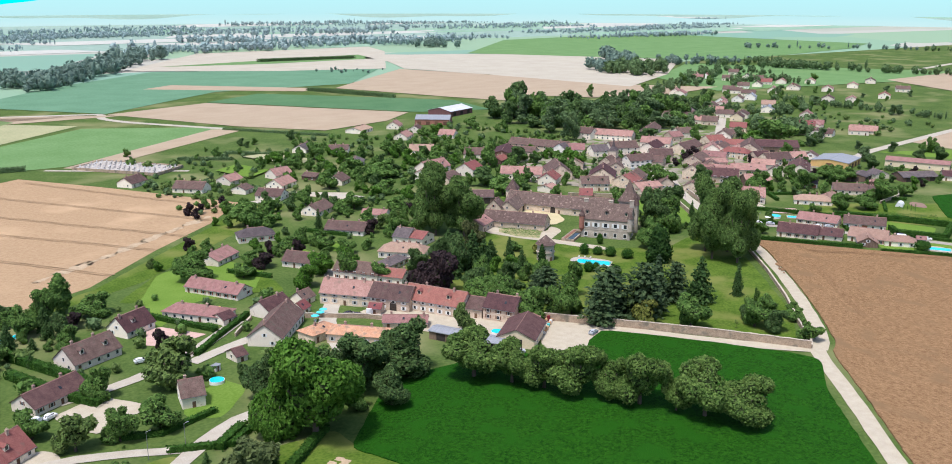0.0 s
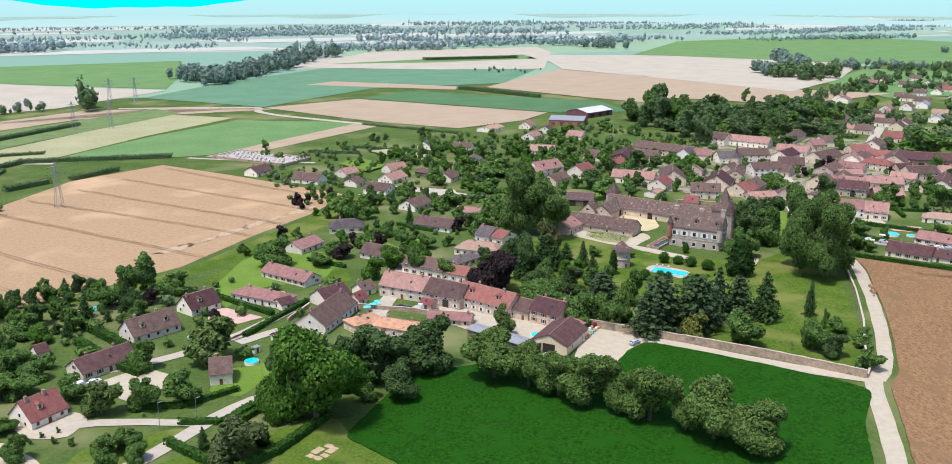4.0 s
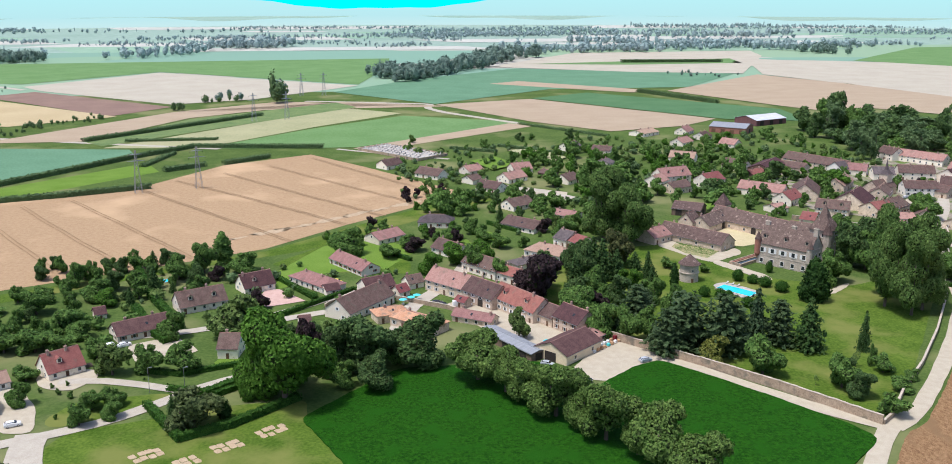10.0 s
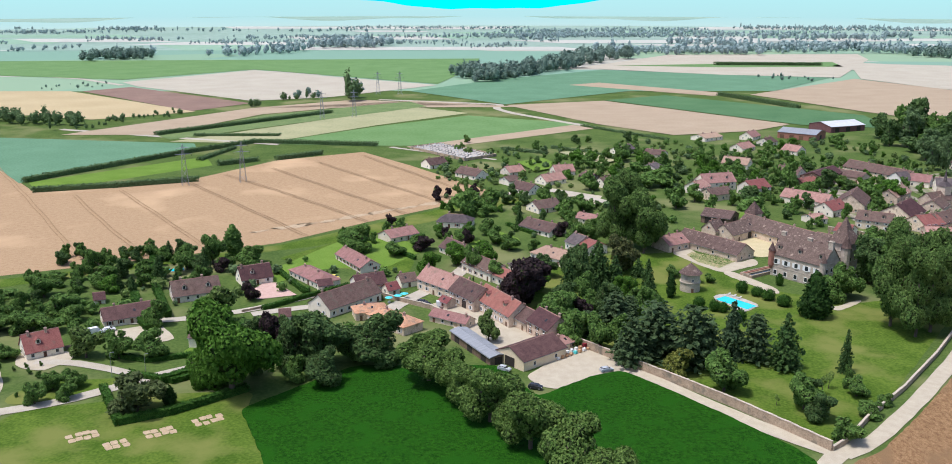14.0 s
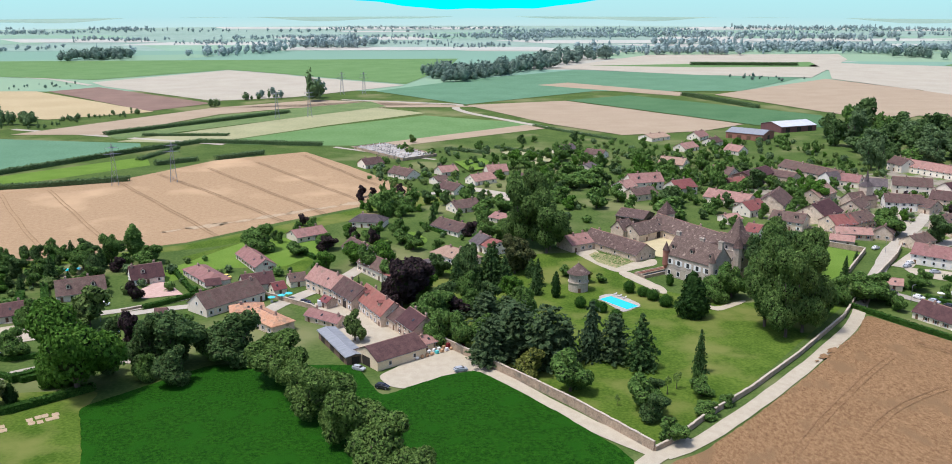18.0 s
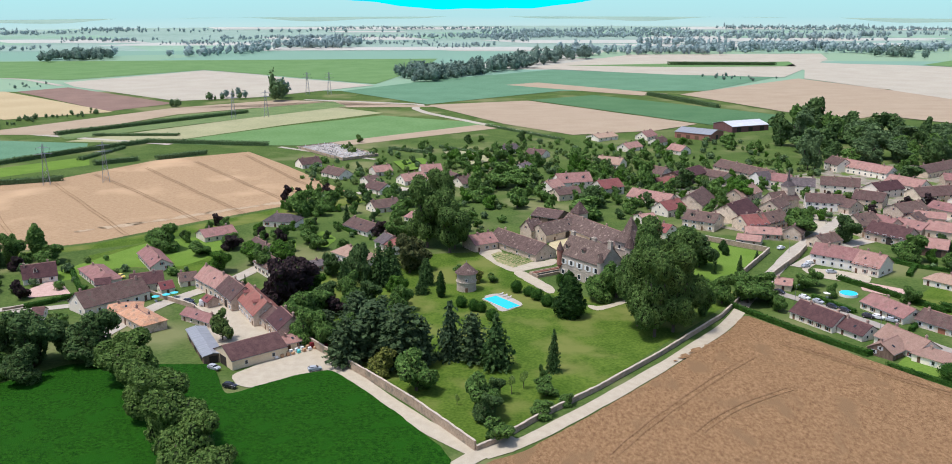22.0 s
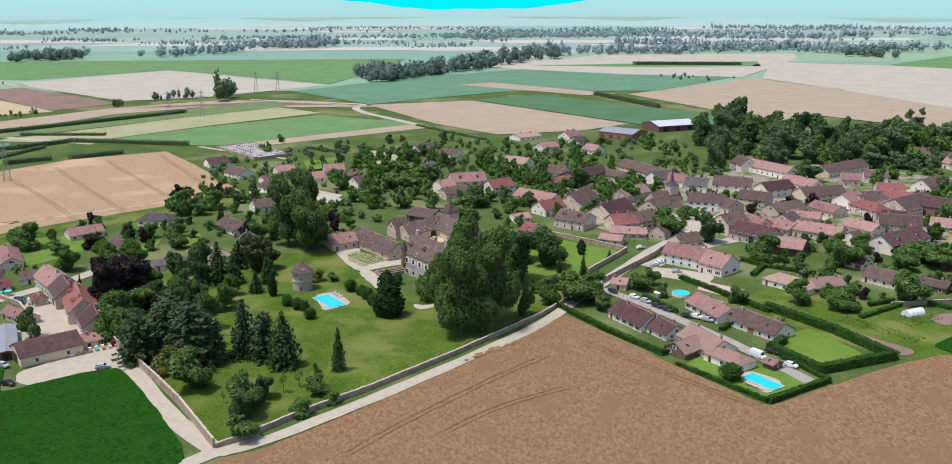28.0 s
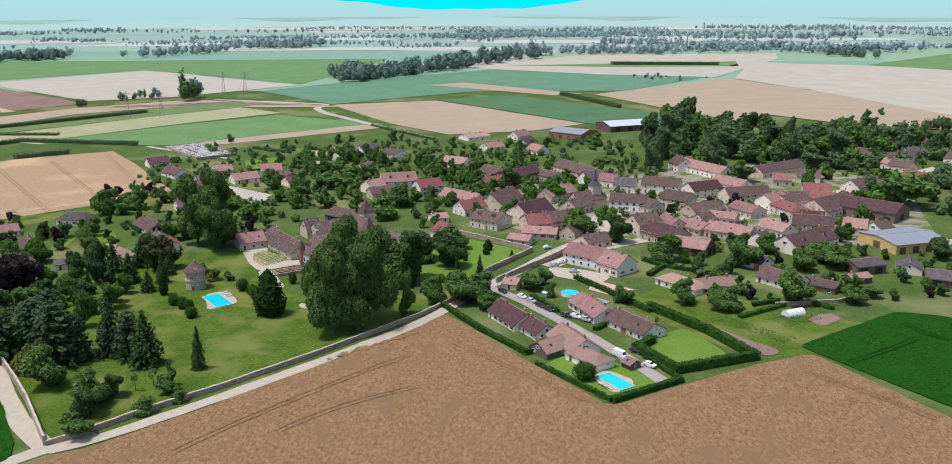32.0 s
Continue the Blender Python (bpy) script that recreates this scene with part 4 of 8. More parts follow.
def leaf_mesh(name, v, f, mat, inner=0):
    """A crown of leaves; the last faces, inner in number, are the core, coloured dark as crown shade."""
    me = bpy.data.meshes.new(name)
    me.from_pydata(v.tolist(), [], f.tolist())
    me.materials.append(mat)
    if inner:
        me.materials.append(CROWN_SHADE)
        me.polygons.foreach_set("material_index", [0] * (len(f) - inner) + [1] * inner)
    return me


def on_ball(rng, n):
    p = rng.normal(0, 1, (n, 3))
    return p / np.linalg.norm(p, axis=1)[:, None]


def lobes_crown(rng, lobes, n, size):
    P, N = [], []
    tot = sum(l[3] ** 2 for l in lobes)
    for x, y, z, r in lobes:
        k = int(n * r * r / tot)
        d = on_ball(rng, k)
        bump = 1 + 0.10 * np.sin(d[:, :1] * 7 + x * 9) * np.cos(d[:, 1:2] * 6 + z * 11)
        P.append(np.array((x, y, z)) + d * r * bump * rng.uniform(0.80, 1.03, (k, 1)))
        N.append(d)
    P, N = np.concatenate(P), np.concatenate(N)
    keep = np.ones(len(P), bool)
    for x, y, z, r in lobes:
        keep &= np.linalg.norm(P - (x, y, z), axis=1) > r * 0.72
    return clumps(rng, P[keep], N[keep], size)


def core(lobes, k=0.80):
    """Lumpy inside of a crown, which stops the light that falls through it; near trees paint it as dark shade."""
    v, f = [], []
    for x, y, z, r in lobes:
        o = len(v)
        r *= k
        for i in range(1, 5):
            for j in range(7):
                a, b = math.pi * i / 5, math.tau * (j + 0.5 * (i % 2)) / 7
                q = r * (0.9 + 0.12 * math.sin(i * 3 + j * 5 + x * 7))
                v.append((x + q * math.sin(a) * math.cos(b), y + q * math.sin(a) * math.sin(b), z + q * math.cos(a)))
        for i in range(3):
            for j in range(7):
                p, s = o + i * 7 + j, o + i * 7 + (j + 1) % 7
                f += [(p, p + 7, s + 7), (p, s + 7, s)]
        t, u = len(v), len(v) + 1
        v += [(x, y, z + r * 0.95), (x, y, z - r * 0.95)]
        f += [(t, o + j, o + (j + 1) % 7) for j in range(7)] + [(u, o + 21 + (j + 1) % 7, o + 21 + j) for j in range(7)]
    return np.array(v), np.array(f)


def joined(*pairs):
    V, F, o = [], [], 0
    for v, f in pairs:
        V.append(v)
        F.append(f + o)
        o += len(v)
    return np.concatenate(V), np.concatenate(F)


BROAD = dict(biglime=(0.02, 34, 15000, 0.048), plane=(0.17, 28, 10000, 0.054), oak=(0.05, 22, 5200, 0.070), lime=(0.05, 22, 5200, 0.070), giant=(0.07, 17, 16000, 0.050), dark=(0.04, 22, 5200, 0.070), purple=(0.02, 12, 2000, 0.10), gold=(0.04, 12, 1700, 0.095), olive=(0.0, 12, 1900, 0.095), birch=(0.04, 12, 1700, 0.095), beech=(0.0, 13, 2000, 0.095), wood=(0.05, 16, 3000, 0.07), bush=(0.0, 10, 1500, 0.092))


def tree_meshes(kind, k, away=False):
    """Crown and trunk of one tree, one metre high and one metre in radius."""
    rng = np.random.default_rng(hash_of(kind) + k * 101)
    leaf = LEAVES[{"bush": "oak", "yew": "cypress", "poplar": "oak", "ball": "hedge", "ball2": "hedge", "sapling": "birch", "biglime": "lime"}.get(kind, kind)]
    g = Geo()
    inner = 0
    if kind in BROAD:
        low, nl, n, size = BROAD[kind]
        if away:
            n, size = (int(n * 0.42), size * 1.35) if kind == "wood" else (int(n * 0.20), size * 1.9)
        lobes = [(0, 0, low + (1 - low) * 0.45, 0.60)]
        for i in range(nl):
            a = math.tau * i * 0.618 + rng.uniform(-0.3, 0.3)
            h = 0.10 + 0.80 * ((i * 0.382 + rng.uniform(0, 0.12)) % 1.0)
            rr = math.sin(math.pi * (0.17 + 0.70 * h)) * rng.uniform(0.62, 0.80)
            lobes.append((rr * math.cos(a), rr * math.sin(a), low + (1 - low) * h, rng.uniform(0.24, 0.36) * (1.12 - 0.25 * h)))
        lobes.append((rng.uniform(-0.2, 0.2), rng.uniform(-0.2, 0.2), 0.84, 0.24))
        if kind == "giant":
            # few large domes, broad at the shoulder
            lobes = [(0, 0, 0.5, 0.55)]
            for i in range(nl):
                a = math.tau * i * 0.618 + rng.uniform(-0.4, 0.4)
                h = 0.12 + 0.76 * ((i * 0.382 + rng.uniform(0, 0.15)) % 1.0)
                rr = (0.72 if h < 0.68 else 0.46) * rng.uniform(0.8, 1.12)
                lobes.append((rr * math.cos(a), rr * math.sin(a), low + (1 - low) * h, rng.uniform(0.34, 0.47)))
        if kind in ("giant", "wood", "dark", "lime", "beech"):
            lobes += [(0, 0, 0.25, 0.5), (0, 0, 0.68, 0.5)]
        # lobes are round in real proportions: heights run about twice the radius
        tall = dict(giant=3.3, wood=2.9, dark=2.4, lime=2.1, beech=2.6).get(kind, 1.9)
        squash = [(x, y, z * tall, r) for x, y, z, r in lobes]
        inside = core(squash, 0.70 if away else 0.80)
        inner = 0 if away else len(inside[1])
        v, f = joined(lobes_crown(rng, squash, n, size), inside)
        top = tall * 1.02
        g.prism(0, 0, -0.02, low + 0.3, 0.075, 0.045, 7)
        for i in range(5):
            a = math.tau * i / 5 + 0.4
            g.beam((0, 0, low * 0.8 + 0.1), (0.5 * math.cos(a), 0.5 * math.sin(a), low + 0.5), 0.035)
    elif kind in ("fir", "cedar", "weep"):
        P, D = [], []
        levels = dict(fir=15, cedar=11, weep=13)[kind]
        for i in range(levels):
            h = (i + 0.4) / levels
            r = (0.03 + 0.97 * (1 - h)) ** dict(fir=0.80, cedar=0.48, weep=0.62)[kind] * rng.uniform(0.72, 1.10)
            arms = max(5, int(15 * r + 3))
            for j in range(arms):
                a = math.tau * (j + rng.uniform(-0.3, 0.3)) / arms + i
                m = max(3, int(11 * r))
                ln = r * rng.uniform(0.55, 1.08)
                for q in np.linspace(0.16, 1, m):
                    droop = dict(fir=0.10, cedar=-0.03, weep=0.26)[kind] * q * q * r
                    for _ in range(2):
                        P.append((ln * q * math.cos(a) + rng.normal(0, 0.03), ln * q * math.sin(a) + rng.normal(0, 0.03), 2 * (0.06 + 0.92 * h - droop * 0.5) + rng.normal(0, 0.02)))
                        D.append((0.35 * math.cos(a), 0.35 * math.sin(a), 0.9))
        v, f = clumps(rng, np.array(P), np.array(D), 0.085, 0.45)
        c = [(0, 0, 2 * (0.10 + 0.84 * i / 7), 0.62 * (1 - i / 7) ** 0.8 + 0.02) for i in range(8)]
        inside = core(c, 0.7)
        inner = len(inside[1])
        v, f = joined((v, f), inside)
        top = 2.0
        g.prism(0, 0, -0.02, 0.9, 0.06, 0.012, 7)
    else:
        lobes = dict(
            cypress=[(0, 0, 0.35, 0.62), (0, 0, 0.9, 0.85), (0, 0, 1.6, 0.9), (0.05, 0, 2.4, 0.85), (0, 0.05, 3.2, 0.7), (0, 0, 3.9, 0.45), (0, 0, 4.4, 0.25)],
            poplar=[(0, 0, 0.9, 0.6), (0.1, 0, 1.6, 0.85), (-0.1, 0.1, 2.3, 0.9), (0, 0, 3.0, 0.8), (0, 0, 3.6, 0.55), (0, 0, 4.1, 0.3)],
            yew=[(0, 0, 0.5, 0.78), (0.35, 0, 0.6, 0.58), (-0.35, 0.1, 0.7, 0.58), (0, 0.3, 0.9, 0.6), (0, -0.3, 1.0, 0.62), (0, 0, 1.5, 0.66), (0.05, 0, 2.0, 0.42), (0, 0, 2.35, 0.2)],
            ball=[(0, 0, 0.85, 0.98)], ball2=[(0, 0, 0.9, 0.92), (0.2, 0, 1.0, 0.78)],
            sapling=[(0, 0, 2.6, 0.7), (0.3, 0.2, 2.1, 0.55), (-0.3, 0, 3.1, 0.55)])[kind]
        n, size = dict(cypress=(900, 0.13), poplar=(1300, 0.16), yew=(1700, 0.10), ball=(1100, 0.075), ball2=(1300, 0.075), sapling=(160, 0.17))[kind]
        v, f = lobes_crown(rng, lobes, n, size)
        if kind != "sapling":
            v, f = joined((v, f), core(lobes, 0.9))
        top = max(z + r for _, _, z, r in lobes)
        g.prism(0, 0, -0.02, 0.45 if kind in ("poplar", "sapling") else 0.15, 0.09, 0.05, 6)
    v = v / np.array((1, 1, top))
    return leaf_mesh("crown", v, f, leaf, inner), g.mesh("trunk", BARK)


def hash_of(s):
    return sum(ord(c) * (i + 3) for i, c in enumerate(s))


TREE_NAMES = dict(
    plane=("plane_tree", "leafy grey-green plane tree in a field-side row"), oak=("broadleaf_tree", "rounded mid-green broadleaf garden tree"), lime=("lime_tree", "large fresh green lime tree with dense crown"),
    biglime=("lime_tree", "huge fresh green lime tree at the field corner"), giant=("giant_lime_tree", "very tall old tree with dense deep green crown"), dark=("dark_tree", "dense dark green tree"), purple=("copper_beech", "dark purple-leaved copper beech"), gold=("golden_tree", "yellow-green flowering tree on the lawn"),
    olive=("willow", "grey-green shaggy willow tree"), birch=("birch", "light airy birch tree"), beech=("brown_beech", "brownish green park tree"), wood=("woodland_tree", "tall woodland tree behind the village"), fir=("fir_tree", "pointed dark green fir tree"),
    cedar=("cedar", "spreading blue-green cedar in the park"), weep=("weeping_cedar", "drooping dark conifer in the park"), cypress=("cypress", "narrow clipped dark cypress column"), yew=("yew", "broad dense dark green yew"), poplar=("poplar", "tall narrow green poplar"),
    ball=("topiary_ball", "clipped round dark green topiary ball"), ball2=("clipped_tree", "clipped round green tree by the pool"), sapling=("sapling", "thin young tree on the lawn"), bush=("shrub", "rounded green garden shrub"))
TREES = {}


def tree(kind, x, y, height, radius, group="trees of the village"):
    rnd = random.Random(int(abs(x) * 17 + abs(y) * 29))
    k = rnd.randrange(3 if kind == "oak" else 2)
    away = y > 230
    if (kind, k, away) not in TREES:
        TREES[kind, k, away] = tree_meshes(kind, k, away)
    crown, trunk = TREES[kind, k, away]
    name, label = TREE_NAMES[kind]
    if kind in ("oak", "lime", "fir", "dark"):
        label = ("tall " if height > 13 else "low " if height < 5.5 else "") + label
    e = thing(name, x, y, rnd.uniform(0, 360), label, "shrub" if kind in ("ball", "bush") else "tree", group)
    r = max(radius * (1.45 if kind == "cedar" else 1.25 if kind == "weep" else 1.06 if kind == "plane" else 0.92 if kind == "giant" else 1.0), 0.5)
    height *= 1.06 if kind == "giant" else 1.0
    e.scale = (r * rnd.uniform(0.95, 1.12), r * rnd.uniform(0.95, 1.12), max(height, 1.0))
    part("crown", crown, e)
    part("trunk", trunk, e)
    TAKEN.append((x, y, r * 0.8))
    return e


def hedge(pts, w, h):
    """A clipped hedge along a line."""
    rng = np.random.default_rng(int(abs(pts[0][0]) * 10))
    far = pts[0][1] > 285
    size = 0.6 if far else 0.34
    V, g = [], Geo()
    P, N = [], []
    for (x0, y0), (x1, y1) in zip(pts, pts[1:]):
        ln = math.hypot(x1 - x0, y1 - y0)
        dx, dy = (x1 - x0) / ln, (y1 - y0) / ln
        nx, ny = -dy, dx
        n = int(ln * (2 * h + w) / (size * size) * 0.75)
        s = rng.uniform(0, 1, n) * (2 * h + w)
        u = rng.uniform(-w / 2 / max(ln, 1), 1 + w / 2 / max(ln, 1), n) * ln
        side = np.where(s < h, -1.0, np.where(s > h + w, 1.0, 0.0))
        off = np.where(side == 0, s - h - w / 2, side * w / 2) + rng.normal(0, 0.09 * (3 if far else 1), n)
        z = np.where(side == 0, h, np.where(side < 0, s, s - h - w)) + rng.normal(0, 0.08 * (4 if far else 1), n)
        px, py = x0 + dx * u + nx * off, y0 + dy * u + ny * off
        P.append(np.stack([px, py, z + np.array([lie(q) for q in py])], 1))
        N.append(np.stack([nx * side, ny * side, (side == 0) * 1.0 + 0.2], 1))
        k = max(1, int(ln / 12))
        for i in range(k):
            a, b = ln * i / k, ln * (i + 1) / k + 0.2
            c = [(x0 + dx * q + nx * o * w * 0.44, y0 + dy * q + ny * o * w * 0.44) for q, o in ((a, -1), (b, -1), (b, 1), (a, 1))]
            g.solid([(p, q, lie(q) - 0.1) for p, q in c], [(p, q, lie(q) + h * 0.93) for p, q in c])
    v, f = clumps(rng, np.concatenate(P), np.concatenate(N), size, 0.5)
    gv = np.array(g.v)
    gf = np.array([t for q in g.f for t in ((q[0], q[1], q[2]), (q[0], q[2], q[3]))])
    v, f = joined((v, f), (gv, gf))
    ob = new("hedge", leaf_mesh("hedge", v, f, LEAVES["hedge"] if not far else LEAVES["wood"]))
    return tagged(ob, "wild field hedge of dark green bushes" if far else "tall clipped green garden hedge" if h > 1.9 else "low clipped green garden hedge", "hedge", "hedges")


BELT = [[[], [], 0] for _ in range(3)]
# the two further looks carry haze in their leaf colour
BELT_LOOK = (("wood", "dark green tree belts beyond the village"), ("far", "tree belts and copses on the plain, leaf colour blued with haze"), ("distant", "distant tree belts towards the hills, leaf colour paled with haze"))


def tree_belt(pts, n, height):
    """Many far trees along a line, gathered into one mesh."""
    rng = np.random.default_rng(int(abs(pts[0][0])) + n)
    seg = [math.hypot(b[0] - a[0], b[1] - a[1]) for a, b in zip(pts, pts[1:])]
    for _ in range(n):
        q = rng.uniform(0, sum(seg))
        i = 0
        while q > seg[i] and i < len(seg) - 1:
            q -= seg[i]
            i += 1
        (x0, y0), (x1, y1) = pts[i], pts[i + 1]
        t = q / seg[i]
        depth = min(y0, y1) * 0.018
        x, y = x0 + (x1 - x0) * t + rng.normal(0, depth * 0.5), y0 + (y1 - y0) * t + rng.normal(0, depth)
        h = height * rng.uniform(0.55, 1.25)
        r = h * rng.uniform(0.28, 0.48)
        if rng.uniform() < 0.1:
            h, r = h * 1.35, r * 0.5
        k = 64 if y < 1450 else 9
        d = on_ball(rng, k)
        P = np.array((x, y, lie(y) + h * 0.55)) + d * (r, r, h * 0.46) * rng.uniform(0.75, 1.05, (k, 1))
        v, f = clumps(rng, P, d, r * (0.27 if y < 1450 else 0.42), 0.5)
        c = core([(0, 0, 0, 1.0)], 0.8)
        for a, b in ((v, f), (c[0] * (r, r, h * 0.46) + (x, y, lie(y) + h * 0.5), c[1])):
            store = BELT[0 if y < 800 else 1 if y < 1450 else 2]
            store[0].append(a)
            store[1].append(b + store[2])
            store[2] += len(a)


# ---- walls of stone ----
def stone_wall(pts, h, label):
    rnd = random.Random(int(abs(pts[0][0]) * 9 + len(pts)))
    e = thing("stone_wall", 0, 0, 0, label, "wall", z=0)
    g, c = Geo(), Geo()
    for (x0, y0), (x1, y1) in zip(pts, pts[1:]):
        ln = math.hypot(x1 - x0, y1 - y0)
        dx, dy = (x1 - x0) / ln, (y1 - y0) / ln
        n = max(1, int(ln / 2.2))
        top = [h + rnd.uniform(-0.10, 0.10) for _ in range(n + 1)]
        for i in range(n):
            a, b = ln * i / n - 0.02, ln * (i + 1) / n
            q = [(x0 + dx * s - dy * o, y0 + dy * s + dx * o) for s, o in ((a, -0.27), (b, -0.27), (b, 0.27), (a, 0.27))]
            tz = (top[i], top[i + 1], top[i + 1], top[i])
            g.solid([(p, r, lie(r) - 0.5) for p, r in q], [(p, r, lie(r) + t) for (p, r), t in zip(q, tz)])
            for k in range(3):
                s0, s1 = a + (b - a) * k / 3 + 0.02, a + (b - a) * (k + 1) / 3 - 0.03
                o = 0.33 + rnd.uniform(-0.04, 0.04)
                q = [(x0 + dx * s - dy * w, y0 + dy * s + dx * w) for s, w in ((s0, -o), (s1, -o), (s1, o), (s0, o))]
                z = h + (top[i] - h) * (1 - k / 3) + (top[i + 1] - h) * k / 3
                c.solid([(p, r, lie(r) + z - 0.02) for p, r in q], [(p, r, lie(r) + z + rnd.uniform(0.09, 0.17)) for p, r in q])
    part("wall_body", g.mesh("wall_body", STONE), e)
    part("coping", c.mesh("coping", COPING), e, "pale uneven coping stones")


# ---- vehicles ----
def wheel_mesh(g):
    n = 14
    ring = lambda r, y: [(r * math.cos(-math.tau * i / n), y, r * math.sin(-math.tau * i / n)) for i in range(n)]
    g.solid(ring(0.32, -0.1), ring(0.32, 0.1))


def rim_mesh(g):
    n = 10
    ring = lambda r, y: [(r * math.cos(-math.tau * i / n), y, r * math.sin(-math.tau * i / n)) for i in range(n)]
    g.solid(ring(0.2, -0.115), ring(0.2, 0.115))


def vehicle(kind, x, y, yaw, colour, length, width, shape, glass):
    word = {"white": "white", "black": "black", "silver": "silver grey", "yellow": "yellow", "red": "dark red"}[colour]
    e = thing(kind, x, y, yaw, "parked %s %s standing on pale ground" % (word, kind), kind, "parked vehicles")
    e.location.z += 0.44
    g = Geo()
    w = width / 2
    # slices of the body from tail to nose: x, bottom, shoulder, roof, roof half-width
    for (xa, ba, sa, ra, wa), (xb, bb, sb, rb, wb_) in zip(shape, shape[1:]):
        for s in (-1, 1):
            q = [(xa, 0, ba), (xb, 0, bb), (xb, s * w * 0.94, bb), (xa, s * w * 0.94, ba)]
            g.face(q if s < 0 else q[::-1])
            for p in ([(xa, s * w * 0.94, ba), (xb, s * w * 0.94, bb), (xb, s * w, sb), (xa, s * w, sa)], [(xa, s * w, sa), (xb, s * w, sb), (xb, s * wb_, rb), (xa, s * wa, ra)], [(xa, s * wa, ra), (xb, s * wb_, rb), (xb, 0, rb + 0.03), (xa, 0, ra + 0.03)]):
                g.face(p if s < 0 else p[::-1])
    for k, o in ((0, -1), (-1, 1)):
        xa, ba, sa, ra, wa = shape[k]
        q = [(xa, -w * 0.94, ba), (xa, w * 0.94, ba), (xa, w, sa), (xa, wa, ra), (xa, -wa, ra), (xa, -w, sa)]
        g.face(q if o > 0 else q[::-1])
    part("body", g.mesh("body", PAINT[colour]), e)
    for name, (x0, z0, x1, z1, half) in glass.items():
        g = Geo()
        if name in ("windscreen", "rear_window"):
            g.solid([(x0, -half, z0), (x1, -half * 0.86, z1), (x1, half * 0.86, z1), (x0, half, z0)], [(x0 + 0.02, -half, z0 + 0.03), (x1 + 0.02, -half * 0.86, z1 + 0.03), (x1 + 0.02, half * 0.86, z1 + 0.03), (x0 + 0.02, half, z0 + 0.03)])
            part(name, g.mesh(name, CARGLASS), e)
        else:
            for s in (-1, 1):
                g = Geo()
                ya, yb = s * (half + 0.015), s * (half * 0.88 + 0.015)
                q = [(x0, ya, z0), (x1, ya, z0), (x1 - 0.15, yb, z1), (x0 + 0.15, yb, z1)]
                g.solid(q, [(a, b + 0.02 * s, c) for a, b, c in q])
                part(name, g.mesh(name, CARGLASS), e)
    for px in (-length * 0.31, length * 0.31):
        for s in (-1, 1):
            t = part("wheel", shared("wheel:", wheel_mesh, RUBBER), e, m=pose(px, s * (w - 0.1), 0.12))
            part("rim", shared("rim:", rim_mesh, RIM), t)
    for s in (-1, 1):
        g = Geo()
        g.box(length / 2 - 0.12, s * w * 0.7 - 0.16, 0.55, length / 2 + 0.01, s * w * 0.7 + 0.16, 0.7)
        part("headlight", g.mesh("headlight", LAMPGLASS), e)
    TAKEN.append((x, y, 3))


def car(x, y, yaw, colour):
    vehicle("car", x, y, yaw, colour, 4.3, 1.78, [(-2.15, 0.3, 0.7, 0.95, 0.7), (-2.05, 0.1, 0.85, 1.0, 0.74), (-1.5, 0.05, 0.9, 1.38, 0.62), (-0.3, 0.05, 0.92, 1.46, 0.62), (0.45, 0.05, 0.92, 1.36, 0.62), (1.1, 0.05, 0.86, 0.95, 0.74), (1.95, 0.08, 0.72, 0.78, 0.72), (2.15, 0.25, 0.55, 0.62, 0.66)],
            dict(windscreen=(1.12, 0.98, 0.5, 1.34, 0.66), rear_window=(-2.03, 1.02, -1.54, 1.36, 0.64), side_window=(-1.7, 0.98, 1.0, 1.32, 0.78)))


def van(x, y, yaw, colour):
    vehicle("van", x, y, yaw, colour, 5.2, 2.0, [(-2.6, 0.25, 1.0, 2.2, 0.86), (-2.5, 0.1, 1.1, 2.3, 0.88), (1.1, 0.1, 1.1, 2.3, 0.86), (1.5, 0.1, 1.1, 2.1, 0.82), (2.05, 0.1, 1.05, 1.25, 0.84), (2.5, 0.12, 0.85, 0.95, 0.84), (2.6, 0.3, 0.6, 0.7, 0.8)],
            dict(windscreen=(2.06, 1.28, 1.52, 2.05, 0.8), side_window=(0.5, 1.3, 1.75, 1.85, 0.92)))


